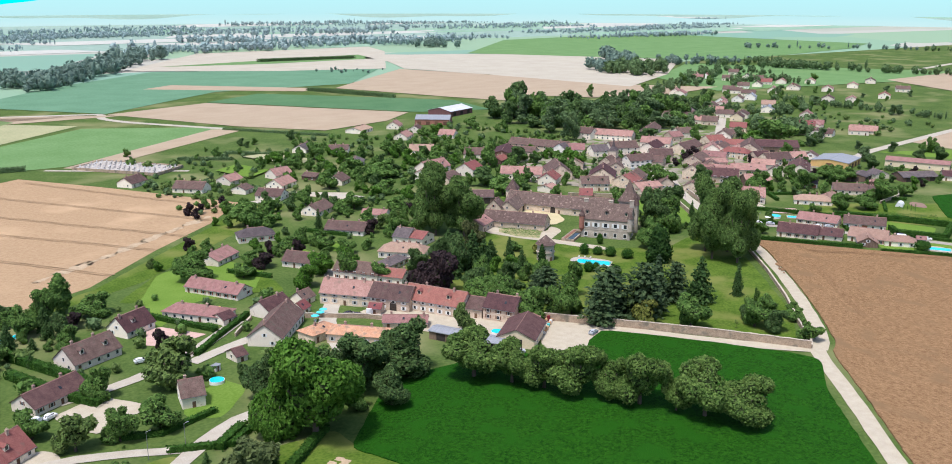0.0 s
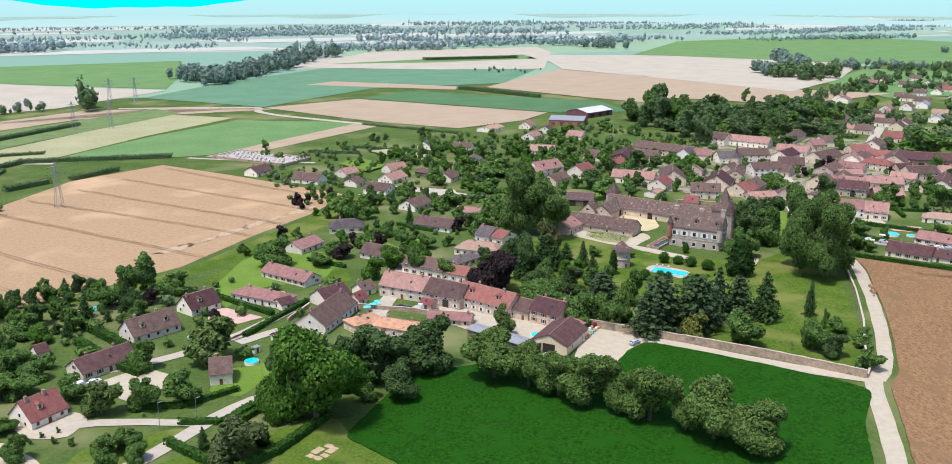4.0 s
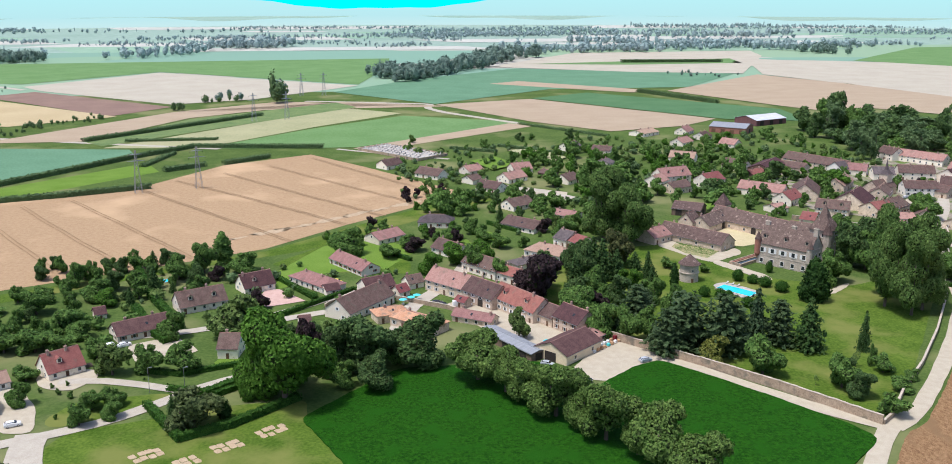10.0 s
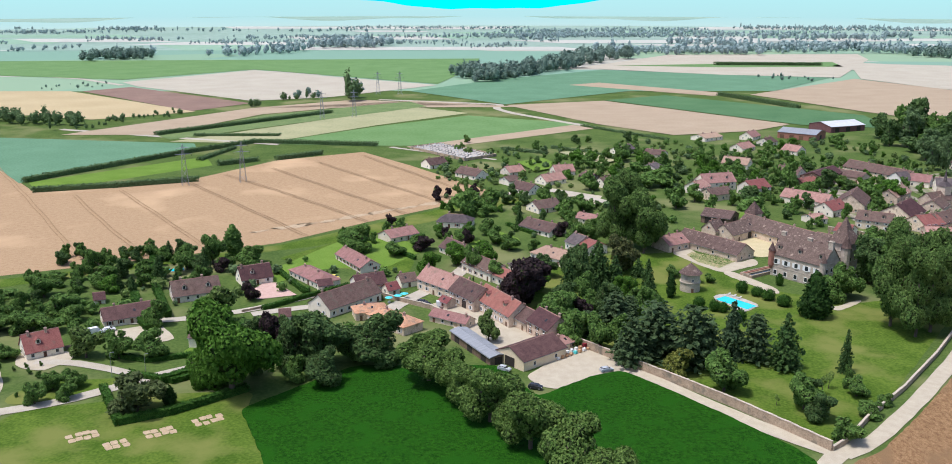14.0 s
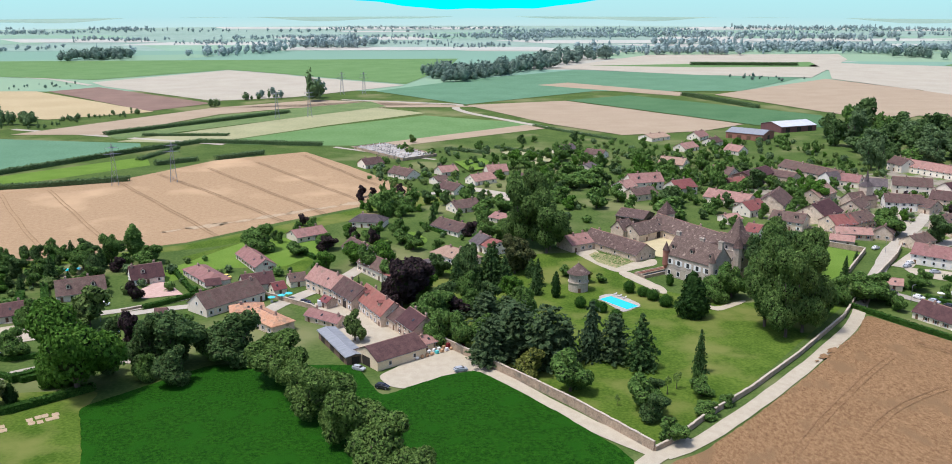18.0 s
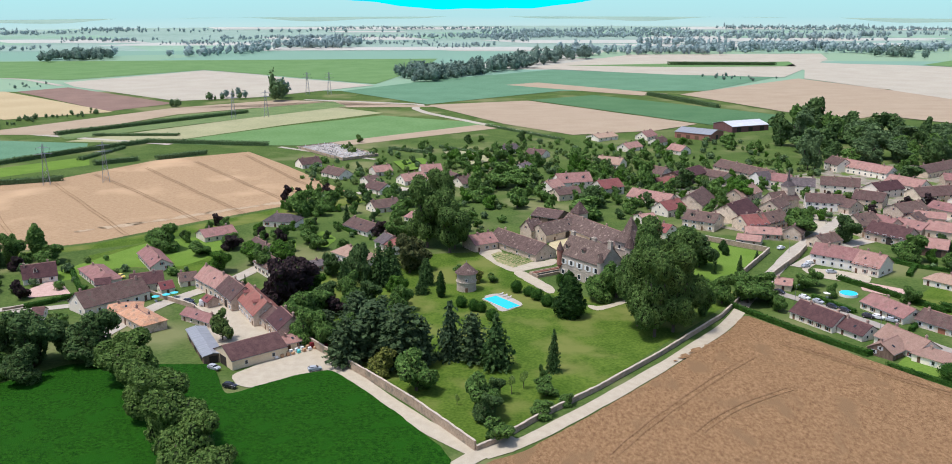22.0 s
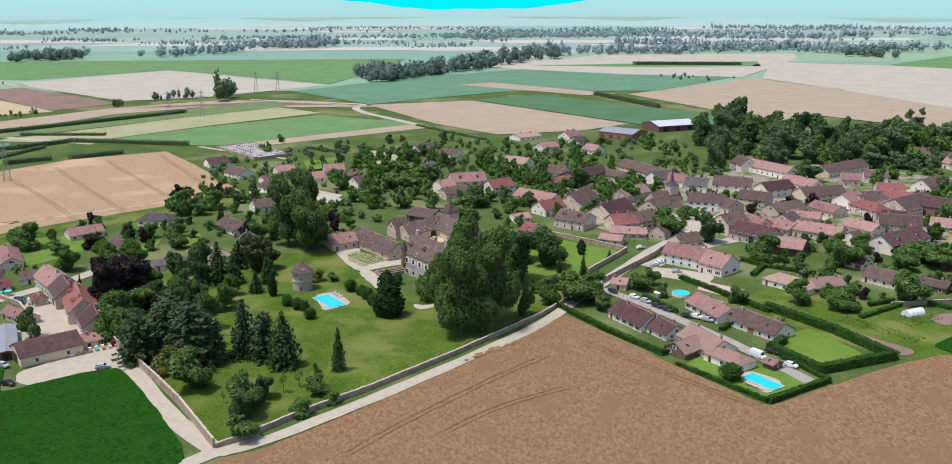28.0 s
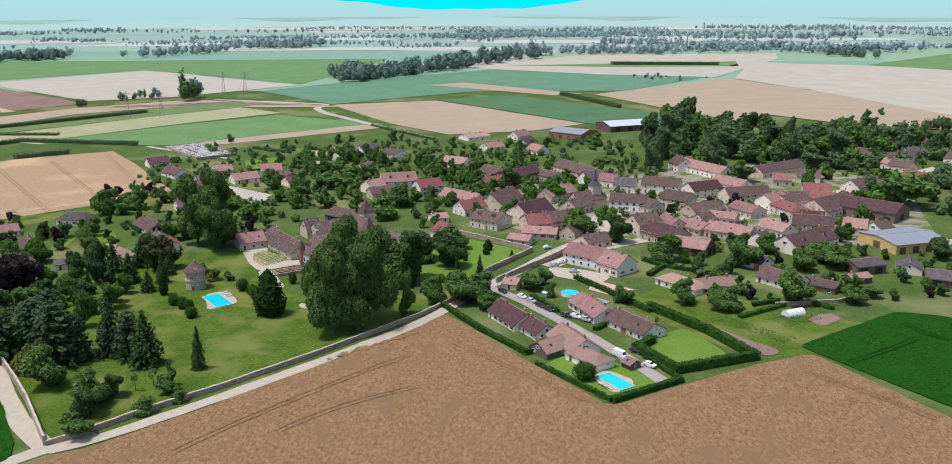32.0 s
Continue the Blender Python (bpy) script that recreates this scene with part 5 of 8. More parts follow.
# ---- pylons ----
def pylon(x, y):
    e = thing("pylon", x, y, 20, "grey steel lattice power pylon in a field", "pylon", "power line")
    g = Geo()
    h, b = 26.0, 2.1
    leg = lambda sx, sy, z: (sx * b * (1 - z / h * 0.86), sy * b * (1 - z / h * 0.86), z)
    for sx in (-1, 1):
        for sy in (-1, 1):
            for z in range(0, 26, 5):
                g.beam(leg(sx, sy, z), leg(sx, sy, min(z + 5, 26)), 0.16)
    lv = [0, 5, 10, 15, 19, 23, 26]
    for za, zb in zip(lv, lv[1:]):
        for (ax, ay), (bx, by) in (((-1, -1), (1, -1)), ((1, -1), (1, 1)), ((1, 1), (-1, 1)), ((-1, 1), (-1, -1))):
            g.beam(leg(ax, ay, za), leg(bx, by, zb), 0.07)
            g.beam(leg(bx, by, za), leg(ax, ay, zb), 0.07)
    part("lattice", g.mesh("lattice", STEEL), e)
    for z, w in ((19.5, 5.2), (23.4, 4.0)):
        a = Geo()
        a.solid([(-w, -0.07, z), (0, -0.4, z), (w, -0.07, z), (w, 0.07, z), (0, 0.4, z), (-w, 0.07, z)], [(-w, -0.07, z + 0.12), (0, -0.1, z + 0.6), (w, -0.07, z + 0.12), (w, 0.07, z + 0.12), (0, 0.1, z + 0.6), (-w, 0.07, z + 0.12)])
        part("cross_arm", a.mesh("cross_arm", STEEL), e)
        for s in (-1, 1):
            a = Geo()
            a.prism(s * w * 0.95, 0, z - 1.2, z - 0.05, 0.1, 0.1, 6)
            part("insulator", a.mesh("insulator", GLASS), e)


# ---- walls round the park and the gardens ----
stone_wall([(-0.5, -2.1), (-17.6, 23.8), (-27.7, 37.5), (-51.7, 68.7), (-58.3, 77.9)], 2.9, 'long weathered beige rubble-stone park wall with pale coping')
stone_wall([(-0.2, -2.1), (4.7, 1.6), (17.0, 15.5), (36.7, 35.1), (60.5, 61.8), (90.8, 99.0), (117.2, 140.3)], 1.6, 'low mossy beige stone park wall beside the track')
stone_wall([(119.5, 139.8), (147.2, 177.2), (156.2, 192)], 2.5, 'beige stone wall along the village street')
stone_wall([(91.2, 226.9), (114.8, 207), (137, 186.6), (115.3, 153.4)], 2.3, 'beige stone wall round the village meadow')
stone_wall([(224.4, 109.6), (249.5, 113), (262.8, 121.8)], 1.6, 'grey rendered garden wall')
stone_wall([(-152.5, 123.9), (-140.9, 138.1)], 1.4, 'grey rendered garden wall')
stone_wall([(-177.1, 111.7), (-159.7, 124.5)], 1, 'pale low garden wall')
stone_wall([(-129.8, 131.7), (-106.5, 114), (-95.3, 98.7)], 1.8, 'rubble-stone yard wall')


# ---- tractor lines in the wheat ----
def tram(a, b, lift=0.36, mat="tracks", label="dark wheel tracks across the tan wheat"):
    """A pair of wheel tracks through the wheat, from a to b, gently bent."""
    bend = ((a[0] * 7 + b[1] * 3) % 5 - 2) * 0.8
    g = Geo()
    d = math.hypot(b[0] - a[0], b[1] - a[1])
    ux, uy = (b[0] - a[0]) / d, (b[1] - a[1]) / d
    n = int(d / 8)
    for o in (-1.0, 1.0):
        prev = None
        for k in range(n + 1):
            s = d * k / n
            w = o + bend * math.sin(math.pi * k / n) + 0.25 * math.sin(s * 0.11)
            p, q = a[0] + ux * s - uy * w, a[1] + uy * s + ux * w
            e = 0.23 + 0.11 * math.sin(s * 0.37 + o)
            l = (p - uy * e, q + ux * e, lie(q + ux * e) + lift)
            r = (p + uy * e, q - ux * e, lie(q - ux * e) + lift)
            if prev:
                g.face((prev[1], r, l, prev[0]))
            prev = (l, r)
    tagged(new("wheel_tracks", g.mesh("wheel_tracks", MATS[mat])), label, "wheel tracks", "", "structure")


def ragged(x, y, rx, ry, yaw, seed, n=22):
    """A ragged outline round a point."""
    rnd = random.Random(seed)
    ca, sa = math.cos(radians(yaw)), math.sin(radians(yaw))
    out = []
    for i in range(n):
        a = math.tau * i / n
        k = 1 + rnd.uniform(-0.5, 0.4)
        p, q = rx * k * math.cos(a), ry * k * math.sin(a)
        out.append((x + p * ca - q * sa, y + p * sa + q * ca))
    return out


def lodged(x, y, rx, ry, mat="flattened", yaw=33, drop=0.12):
    """Wheat beaten flat by the wind, with smaller patches to either side."""
    for k, u in ((0, 1.0), (-1, 0.4), (1, 0.5)):
        o = 1.8 * k * rx
        ob = field("flattened_wheat", "flattened patch in the ripe wheat", mat, ragged(x + o * math.cos(radians(yaw)), y + o * math.sin(radians(yaw)), rx * u, ry * u, yaw, int(abs(x)) + k, 20), 0.3)
        ob.location.z = -drop


def straw_patch(x, y, n):
    """Small oblong straw mats laid close together on the lawn."""
    rnd = random.Random(int(abs(x) * 10))
    e = thing("straw_patch", x, y, 0, "pale straw patch in small oblongs on the lawn", "straw", "straw patches on the lawn")
    for i in range(n):
        for j in range(2):
            cx, cy = (i - n / 2) * 2.1 + rnd.uniform(-0.3, 0.3), j * 2.6 + rnd.uniform(-0.5, 0.5)
            yaw = radians(32)
            pts = []
            for k in range(14):
                a = math.tau * k / 14
                p = cx + 0.95 * max(-1, min(1, 1.35 * math.cos(a))) * rnd.uniform(0.8, 1.05)
                q = cy + 1.2 * max(-1, min(1, 1.35 * math.sin(a))) * rnd.uniform(0.8, 1.05)
                pts.append((x + p * math.cos(yaw) - q * math.sin(yaw), y + p * math.sin(yaw) + q * math.cos(yaw)))
            g = Geo()
            g.solid([(p - x, q - y, 0.05) for p, q in pts], [(p - x, q - y, 0.15 + 0.02 * math.sin(p * 3)) for p, q in pts])
            part("straw_mat", g.mesh("straw_mat", MATS["flattened"]), e)


straw_patch(-195.4, 10.7, 4)
straw_patch(-185, 5.6, 3)
straw_patch(-175.5, 12.2, 4)
straw_patch(-164.5, 19.4, 4)
tram((-417.4, 421.1), (-267.3, 186.8))
tram((-321.2, 318.4), (-234.2, 183))
tram((-298.4, 331.1), (-211.6, 198.7))
tram((-268, 359.4), (-168.9, 221.1))
tram((-247.4, 378.9), (-142.3, 250.3))
tram((-220.9, 401.3), (-121.8, 265.9))
tram((-193, 423.2), (-100.3, 289.3))
tram((-163.8, 449.2), (-83.8, 312.7))
lodged(-111.6, 291.3, 7, 3.5)
lodged(-135.7, 274.1, 9, 3)
lodged(-151.4, 261.5, 8, 3)
lodged(-179.8, 241.9, 10, 3.5)
lodged(-162.5, 253.2, 5, 2)
lodged(-125.6, 280.5, 4, 2)
tram((34.4, -6.0), (90.2, 59.5), 0.66, 'tracks_near', 'faint wheel tracks in the near brown wheat')
tram((59.0, 5.7), (93.1, 33.9), 0.66, 'tracks_near', 'faint wheel tracks in the near brown wheat')
tram((103.5, 71.2), (146.3, 20.8), 0.66, 'tracks_near', 'faint wheel tracks in the near brown wheat')
tram((213.8, 44.3), (237.5, 12.1), 0.66, 'tracks_near', 'faint wheel tracks in the near brown wheat')
tram((231.0, 53.2), (261.6, 74.6), 0.56, 'green_tracks', 'dark wheel tracks in the green crop')
tram((263.8, 88.6), (271.4, 71.2), 0.56, 'green_tracks', 'dark wheel tracks in the green crop')
lodged(73.2, 65.6, 3.6, 1.6, 'tracks_near', 40, -0.3)
lodged(85.9, 75.7, 3, 1.2, 'tracks_near', 40, -0.3)
lodged(93.3, 81, 2.4, 1, 'tracks_near', 40, -0.3)
lodged(107.6, 80.2, 1.6, 1, 'tracks_near', 40, -0.3)
lodged(97.2, 34.6, 1.6, 0.9, 'tracks_near', 40, -0.3)
lodged(67.8, 59.2, 2.5, 1.1, 'tracks_near', 40, -0.3)


# ---- the manor ----
LIMESTONE = WALLS["stone"]
PALE_STONE = material("dressed_limestone", (0.36, 0.30, 0.235), (0.53, 0.455, 0.37), 0.5, 2.5, bump=0.04, spots=(0.36, 0.31, 0.26), spot_scale=0.3, spot_size=0.58)
MANOR_ROOF = material("manor_old_tiles", (0.0684, 0.0458, 0.0396), (0.1530, 0.1038, 0.0880), spots=(0.28, 0.21, 0.17), spot_scale=0.7, spot_size=0.64, **TILE)
WALLS["dressed"] = PALE_STONE
WALL_WORDS["dressed"] = "pale dressed limestone"
ROOFS["manor"] = MANOR_ROOF
ROOF_WORDS["manor"] = "old mottled brown tiled roof"


def manor(x, y, yaw):
    """The main block with its tall roof, corner turret and the square tower behind."""
    e = thing("manor_house", x, y, yaw, "old limestone manor house with steep tiled roofs and a square tower", "manor")
    L, W, eave, ridge = 24.0, 12.5, 9.6, 16.4
    g = Geo()
    gable_shell(g, L, W, eave, ridge)
    g.box(-L / 2 - 0.12, -W / 2 - 0.12, 4.1, L / 2 + 0.12, W / 2 + 0.12, 4.35)
    g.box(-L / 2 - 0.2, -W / 2 - 0.2, eave - 0.4, L / 2 + 0.2, W / 2 + 0.2, eave - 0.05)
    part("wall", g.mesh("wall", PALE_STONE), e)
    g = Geo()
    gable_roof(g, L, W, eave, ridge, 0.35, 0.22)
    rf = part("roof", g.mesh("roof", MANOR_ROOF), e, "steep roof of mottled old tiles")
    for px, py, h in ((-11.1, 0.4, 2.8), (1.0, 0.8, 2.4), (11.5, -0.6, 3.4)):
        g = Geo()
        g.box(-1.0, -0.55, -1.5, 1.0, 0.55, h - 0.8)
        g.box(-1.15, -0.7, h - 0.8, 1.15, 0.7, h - 0.55)
        for k in (-0.6, 0, 0.6):
            g.prism(k, 0, h - 0.55, h - 0.1, 0.16, 0.13, 8)
        part("chimney", g.mesh("chimney", PALE_STONE), rf, "tall stone chimney", m=pose(px, py, ridge - 0.5))
    for k in range(5):
        px = -L / 2 + L * (k + 0.5) / 5
        for z, s in ((0.9, 1.5), (5.6, 1.6)):
            add_window(e, pose(px, -W / 2 - 0.1, z), 3 if z > 2 else None, z < 2, s)
        if k % 2 == 0:
            d = part("dormer", dormer_mesh(1.1, PALE_STONE, MANOR_ROOF), rf, "small stone dormer", m=pose(px, -W * 0.36, ridge - W * 0.36 * (ridge - eave) / (W / 2) + 0.2))
            part("pane", shared("pane:", window_pane, GLASS), d, m=pose(0, -0.02, 0.1))
    for py in (-3.6, 0, 3.6):
        for z in (1.0, 5.7):
            add_window(e, pose(L / 2 + 0.1, py, z, 0, 0, 90), None, True, 1.4)
    for s in (-1, 1):
        g = Geo()
        g.prism(s * (L / 2 - 0.1), -W / 2, 4.6, 11.0, 1.35, 1.35, 12)
        g.prism(s * (L / 2 - 0.1), -W / 2, 2.9, 4.6, 0.3, 1.35, 12)
        part("turret", g.mesh("turret", WALLS["brick"] if s < 0 else PALE_STONE), e, "slender brick corner turret" if s < 0 else "")
        g = Geo()
        g.prism(s * (L / 2 - 0.1), -W / 2, 11.0, 14.8, 1.6, 0.02, 12)
        part("turret_roof", g.mesh("turret_roof", MANOR_ROOF), e)
    # the square tower
    tx, ty, w, h, top = 7.9, 15.2, 4.4, 15.6, 26.0
    g = Geo()
    g.box(tx - w, ty - w, -1, tx + w, ty + w, h)
    g.box(tx - w - 0.2, ty - w - 0.2, 12.0, tx + w + 0.2, ty + w + 0.2, 12.35)
    g.box(tx - w - 0.4, ty - w - 0.4, h - 0.7, tx + w + 0.4, ty + w + 0.4, h)
    tw = part("tower", g.mesh("tower", PALE_STONE), e, "pale square stone tower")
    g = Geo()
    k = w + 0.8
    mid = w * 0.5
    g.solid([(tx - k, ty - k, h - 0.05), (tx + k, ty - k, h - 0.05), (tx + k, ty + k, h - 0.05), (tx - k, ty + k, h - 0.05)], [(tx - mid, ty - mid, h + 4.6), (tx + mid, ty - mid, h + 4.6), (tx + mid, ty + mid, h + 4.6), (tx - mid, ty + mid, h + 4.6)])
    g.solid([(tx - mid, ty - mid, h + 4.58), (tx + mid, ty - mid, h + 4.58), (tx + mid, ty + mid, h + 4.58), (tx - mid, ty + mid, h + 4.58)], [(tx - 0.25, ty - 0.05, top), (tx + 0.25, ty - 0.05, top), (tx + 0.25, ty + 0.05, top), (tx - 0.25, ty + 0.05, top)])
    part("tower_roof", g.mesh("tower_roof", MANOR_ROOF), e, "steep pyramid roof of old tiles")
    for z in (3.4, 7.9, 12.4):
        for px in (-1.9, 1.9):
            add_window(e, pose(tx + px, ty - w - 0.1, z), None, True, 1.25)
            add_window(e, pose(tx + w + 0.1, ty + px, z, 0, 0, 90), None, True, 1.25)
    g = Geo()
    g.prism(tx + w - 0.6, ty - w, 0, 14.2, 1.9, 1.9, 8)
    tu = part("stair_turret", g.mesh("stair_turret", PALE_STONE), e)
    g = Geo()
    g.prism(tx + w - 0.6, ty - w, 14.2, 21.0, 2.3, 0.02, 8)
    part("turret_roof", g.mesh("turret_roof", MANOR_ROOF), tu)
    # the wing that joins the two
    g = Geo()
    g.box(-4.0, 2.0, -1, tx - w + 0.3, 13.0, 9.0)
    part("wing_wall", g.mesh("wing_wall", PALE_STONE), e)
    g = Geo()
    q = [(-4.4, 1.6, 8.95), (tx - w + 0.6, 1.6, 8.95), (tx - w + 0.6, 13.4, 8.95), (-4.4, 13.4, 8.95)]
    xm = (-4.0 + tx - w) / 2
    g.solid(q, [(xm - 0.7, 5.5, 14.2), (xm + 0.7, 5.5, 14.2), (xm + 0.7, 11.0, 14.2), (xm - 0.7, 11.0, 14.2)])
    part("wing_roof", g.mesh("wing_roof", MANOR_ROOF), e)
    TAKEN.extend(((x, y, 16), (x + 14, y + 2, 12)))


manor(49.4, 149.1, -53)
house(23.2, 191.3, -55, 35.4, 11, 3.6, 7.4, roof="manor", wall="stone", blank=1, name="farm_range", label="long old farm range of the manor with mottled tiles")
house(4.2, 197.2, 30, 12.4, 11, 4.2, 6.8, roof="pink", wall="stone", label="stone lodge with patched pinkish tiled roof")
house(29.8, 215.6, 35, 7.5, 8, 5.8, 9.0, roof="manor", wall="stone", arch=1, name="gatehouse", label="small stone gatehouse with an arched passage")
house(41.5, 216.2, 38, 23.0, 10, 4.8, 8.2, roof="manor", wall="stone", blank=1, arch=1, name="farm_range", label="stone farm range with arched cart doors")
house(60.2, 208.1, -62, 46.0, 12, 4.8, 9.0, roof="manor", wall="stone", blank=1, arch=1, name="farm_range", label="long stone farm range round the gravel courtyard")
house(42, 247.3, -35, 15.5, 14, 3.8, 6.5, roof="manor", wall="timber", hall=1, label="open-sided old barn with brown tiled roof")
house(75.4, 183.3, -50, 15.5, 10, 5.8, 9.5, roof="manor", wall="stone", blank=1, name="farm_range", label="stone range behind the tower with brown roof")


def corner_tower(x, y):
    e = thing("corner_tower", x, y, 35, "square stone corner tower with pyramid tiled roof", "tower")
    g = Geo()
    g.box(-3, -3, -1, 3, 3, 8)
    part("wall", g.mesh("wall", LIMESTONE), e)
    g = Geo()
    g.solid([(-3.5, -3.5, 7.9), (3.5, -3.5, 7.9), (3.5, 3.5, 7.9), (-3.5, 3.5, 7.9)], [(-0.1, -0.1, 14), (0.1, -0.1, 14), (0.1, 0.1, 14), (-0.1, 0.1, 14)])
    part("roof", g.mesh("roof", MANOR_ROOF), e)


corner_tower(55.1, 233.6)


def dovecote(x, y):
    e = thing("dovecote", x, y, 0, "round limestone dovecote with conical tiled roof", "dovecote")
    e.scale = (1.13, 1.13, 0.94)
    TAKEN.append((x, y, 5))
    n = 24
    g = Geo()
    for z0, z1, r0, r1 in ((-0.5, 4.0, 3.5, 3.45), (4.0, 4.35, 3.75, 3.75), (4.35, 7.6, 3.4, 3.36), (7.6, 7.95, 3.66, 3.72)):
        g.prism(0, 0, z0, z1, r0, r1, n)
    part("wall", g.mesh("wall", PALE_STONE), e)
    g = Geo()
    g.prism(0, 0, 7.95, 9.9, 4.15, 2.35, n)
    g.prism(0, 0, 9.9, 12.3, 2.35, 0.05, n)
    rf = part("roof", g.mesh("roof", MANOR_ROOF), e, "conical roof of grey-brown tiles")
    g = Geo()
    g.prism(0, 0, 12.2, 13.2, 0.10, 0.03, 8)
    part("finial", g.mesh("finial", STEEL), rf)
    g = Geo()
    g.box(-0.45, -3.55, 0, 0.45, -3.3, 2.0)
    part("door", g.mesh("door", DOOR), e)
    add_window(e, pose(0, -3.43, 5.0), None, True, 0.7)


# ---- church ----
def church(x, y, yaw):
    e = thing("church", x, y, yaw, "small stone village church with slate spire", "church")
    TAKEN.append((x, y, 10))
    g = Geo()
    gable_shell(g, 18, 10, 5.0, 9.2)
    part("wall", g.mesh("wall", LIMESTONE), e)
    g = Geo()
    gable_roof(g, 18, 10, 5.0, 9.2)
    part("roof", g.mesh("roof", ROOFS["brown"]), e)
    g = Geo()
    g.box(2.2, -2.7, 0, 7.6, 2.7, 12)
    part("bell_tower", g.mesh("bell_tower", LIMESTONE), e)
    g = Geo()
    g.solid([(1.8, -3.1, 12), (8.0, -3.1, 12), (8.0, 3.1, 12), (1.8, 3.1, 12)], [(4.0, -0.9, 14.6), (5.8, -0.9, 14.6), (5.8, 0.9, 14.6), (4.0, 0.9, 14.6)])
    g.prism(4.9, 0, 14.6, 21.5, 1.1, 0.03, 8)
    part("spire", g.mesh("spire", ROOFS["slate"]), e, "slender slate spire")
    for k in (-5, -2):
        add_window(e, pose(k, -5.05, 1.8), None, True, 1.5)


church(172.2, 276.2, 25)


# ---- big far barn ----
def big_barn(x, y, yaw):
    e = thing("farm_hall", x, y, yaw, "large dark red farm hall with pale metal roof", "building")
    g = Geo()
    gable_shell(g, 38, 26, 5.0, 8.0)
    part("wall", g.mesh("wall", material("oxblood_cladding", (0.13, 0.06, 0.06), (0.19, 0.09, 0.085), 0.3, 3.0, stretch=(4, 4, 0.3))), e)
    g = Geo()
    gable_roof(g, 38, 26, 5.0, 8.0, 0.5, 0.12)
    part("roof", g.mesh("roof", material("pale_sheet_roof", (0.46, 0.46, 0.47), (0.60, 0.60, 0.62), 0.2, 2.0, rough=0.5)), e)
    for k in (-12, 0, 12):
        g = Geo()
        g.box(k - 2.2, -13.08, 0, k + 2.2, -12.98, 4)
        part("sliding_door", g.mesh("sliding_door", DARKVOID), e)


big_barn(236, 566.7, 22)


# ---- pools ----
def pool(x, y, yaw, L, W, label, lift=0.30, round_=False):
    e = thing("swimming_pool", x, y, yaw, label, "pool", "swimming pools", z=max(lie(y - L / 2), lie(y + L / 2)) + lift)
    TAKEN.append((x, y, L / 2 + 2))
    g, c = Geo(), Geo()
    if round_:
        g.prism(0, 0, -0.1, 0.9, L / 2, L / 2, 28)
        c.prism(0, 0, -0.2, 0.98, L / 2 + 0.12, L / 2 + 0.1, 28)
        part("pool_wall", c.mesh("pool_wall", PAINT["white"]), e)
        part("water", g.mesh("water", WATER), e, m=pose(0, 0, 0.12))
        return
    g.box(-L / 2, -W / 2, -0.1, L / 2, W / 2, 0.02)
    part("water", g.mesh("water", WATER), e, "bright turquoise water")
    for x0, y0, x1, y1 in ((-L / 2 - 0.35, -W / 2 - 0.35, L / 2 + 0.35, -W / 2), (-L / 2 - 0.35, W / 2, L / 2 + 0.35, W / 2 + 0.35), (-L / 2 - 0.35, -W / 2, -L / 2, W / 2), (L / 2, -W / 2, L / 2 + 0.35, W / 2)):
        c.box(x0, y0, -0.9, x1, y1, 0.09)
    part("coping", c.mesh("coping", COPING), e, "pale stone coping")
    g = Geo()
    for s in (-0.22, 0.22):
        pts = [(L / 2 - 0.5, s, -0.1), (L / 2 - 0.4, s, 0.7), (L / 2 - 0.1, s, 0.8), (L / 2 + 0.2, s, 0.6), (L / 2 + 0.25, s, 0.05)]
        for a, b in zip(pts, pts[1:]):
            g.beam(a, b, 0.05)
    part("ladder", g.mesh("ladder", STEEL), e)


pool(11.1, 117.4, -54, 15.0, 6.4, "turquoise swimming pool in a grey stone terrace on the park lawn")
pool(153.6, 38.1, -58, 11.5, 5.3, "bright turquoise pool with pale paving and a hedge")
pool(148.2, 124.5, -50, 6.8, 6.8, "round turquoise garden pool", 0.05, True)
pool(157.3, 116.7, -50, 9.6, 4.4, "turquoise pool behind a pink-roofed house")
pool(-171.9, 88.8, 20, 4.5, 4.5, "small round turquoise garden pool", 0.05, True)
pool(-77.1, 71.2, 30, 4.2, 4.2, "small round turquoise pool in a yard", 0.15, True)
pool(-218.2, 166.8, 20, 7.5, 3.8, "turquoise pool among dark garden trees")


def lounger(x, y, yaw):
    e = thing("sun_lounger", x, y, yaw, "grey sun lounger beside the pool", "lounger", "pool loungers", z=lie(y) + 0.36)
    g = Geo()
    g.box(-1.0, -0.32, 0.28, 0.4, 0.32, 0.36)
    g.solid([(0.4, -0.32, 0.28), (0.95, -0.32, 0.62), (0.95, 0.32, 0.62), (0.4, 0.32, 0.28)], [(0.38, -0.32, 0.36), (0.92, -0.32, 0.70), (0.92, 0.32, 0.70), (0.38, 0.32, 0.36)])
    part("mattress", g.mesh("mattress", material("canvas", (0.40, 0.39, 0.37), (0.55, 0.53, 0.5), 1, 8)), e)
    for px in (-0.85, 0.5):
        for py in (-0.27, 0.27):
            g = Geo()
            g.box(px - 0.03, py - 0.03, -0.08, px + 0.03, py + 0.03, 0.29)
            part("leg", g.mesh("leg", STEEL), e)


for k in range(3):
    lounger(148.8 + 1.2 * k, 35.9 - 1.7 * k, 125)
for k in range(3):
    lounger(11.4 + 1.5 * k, 127.6 - 2.2 * k, 35)


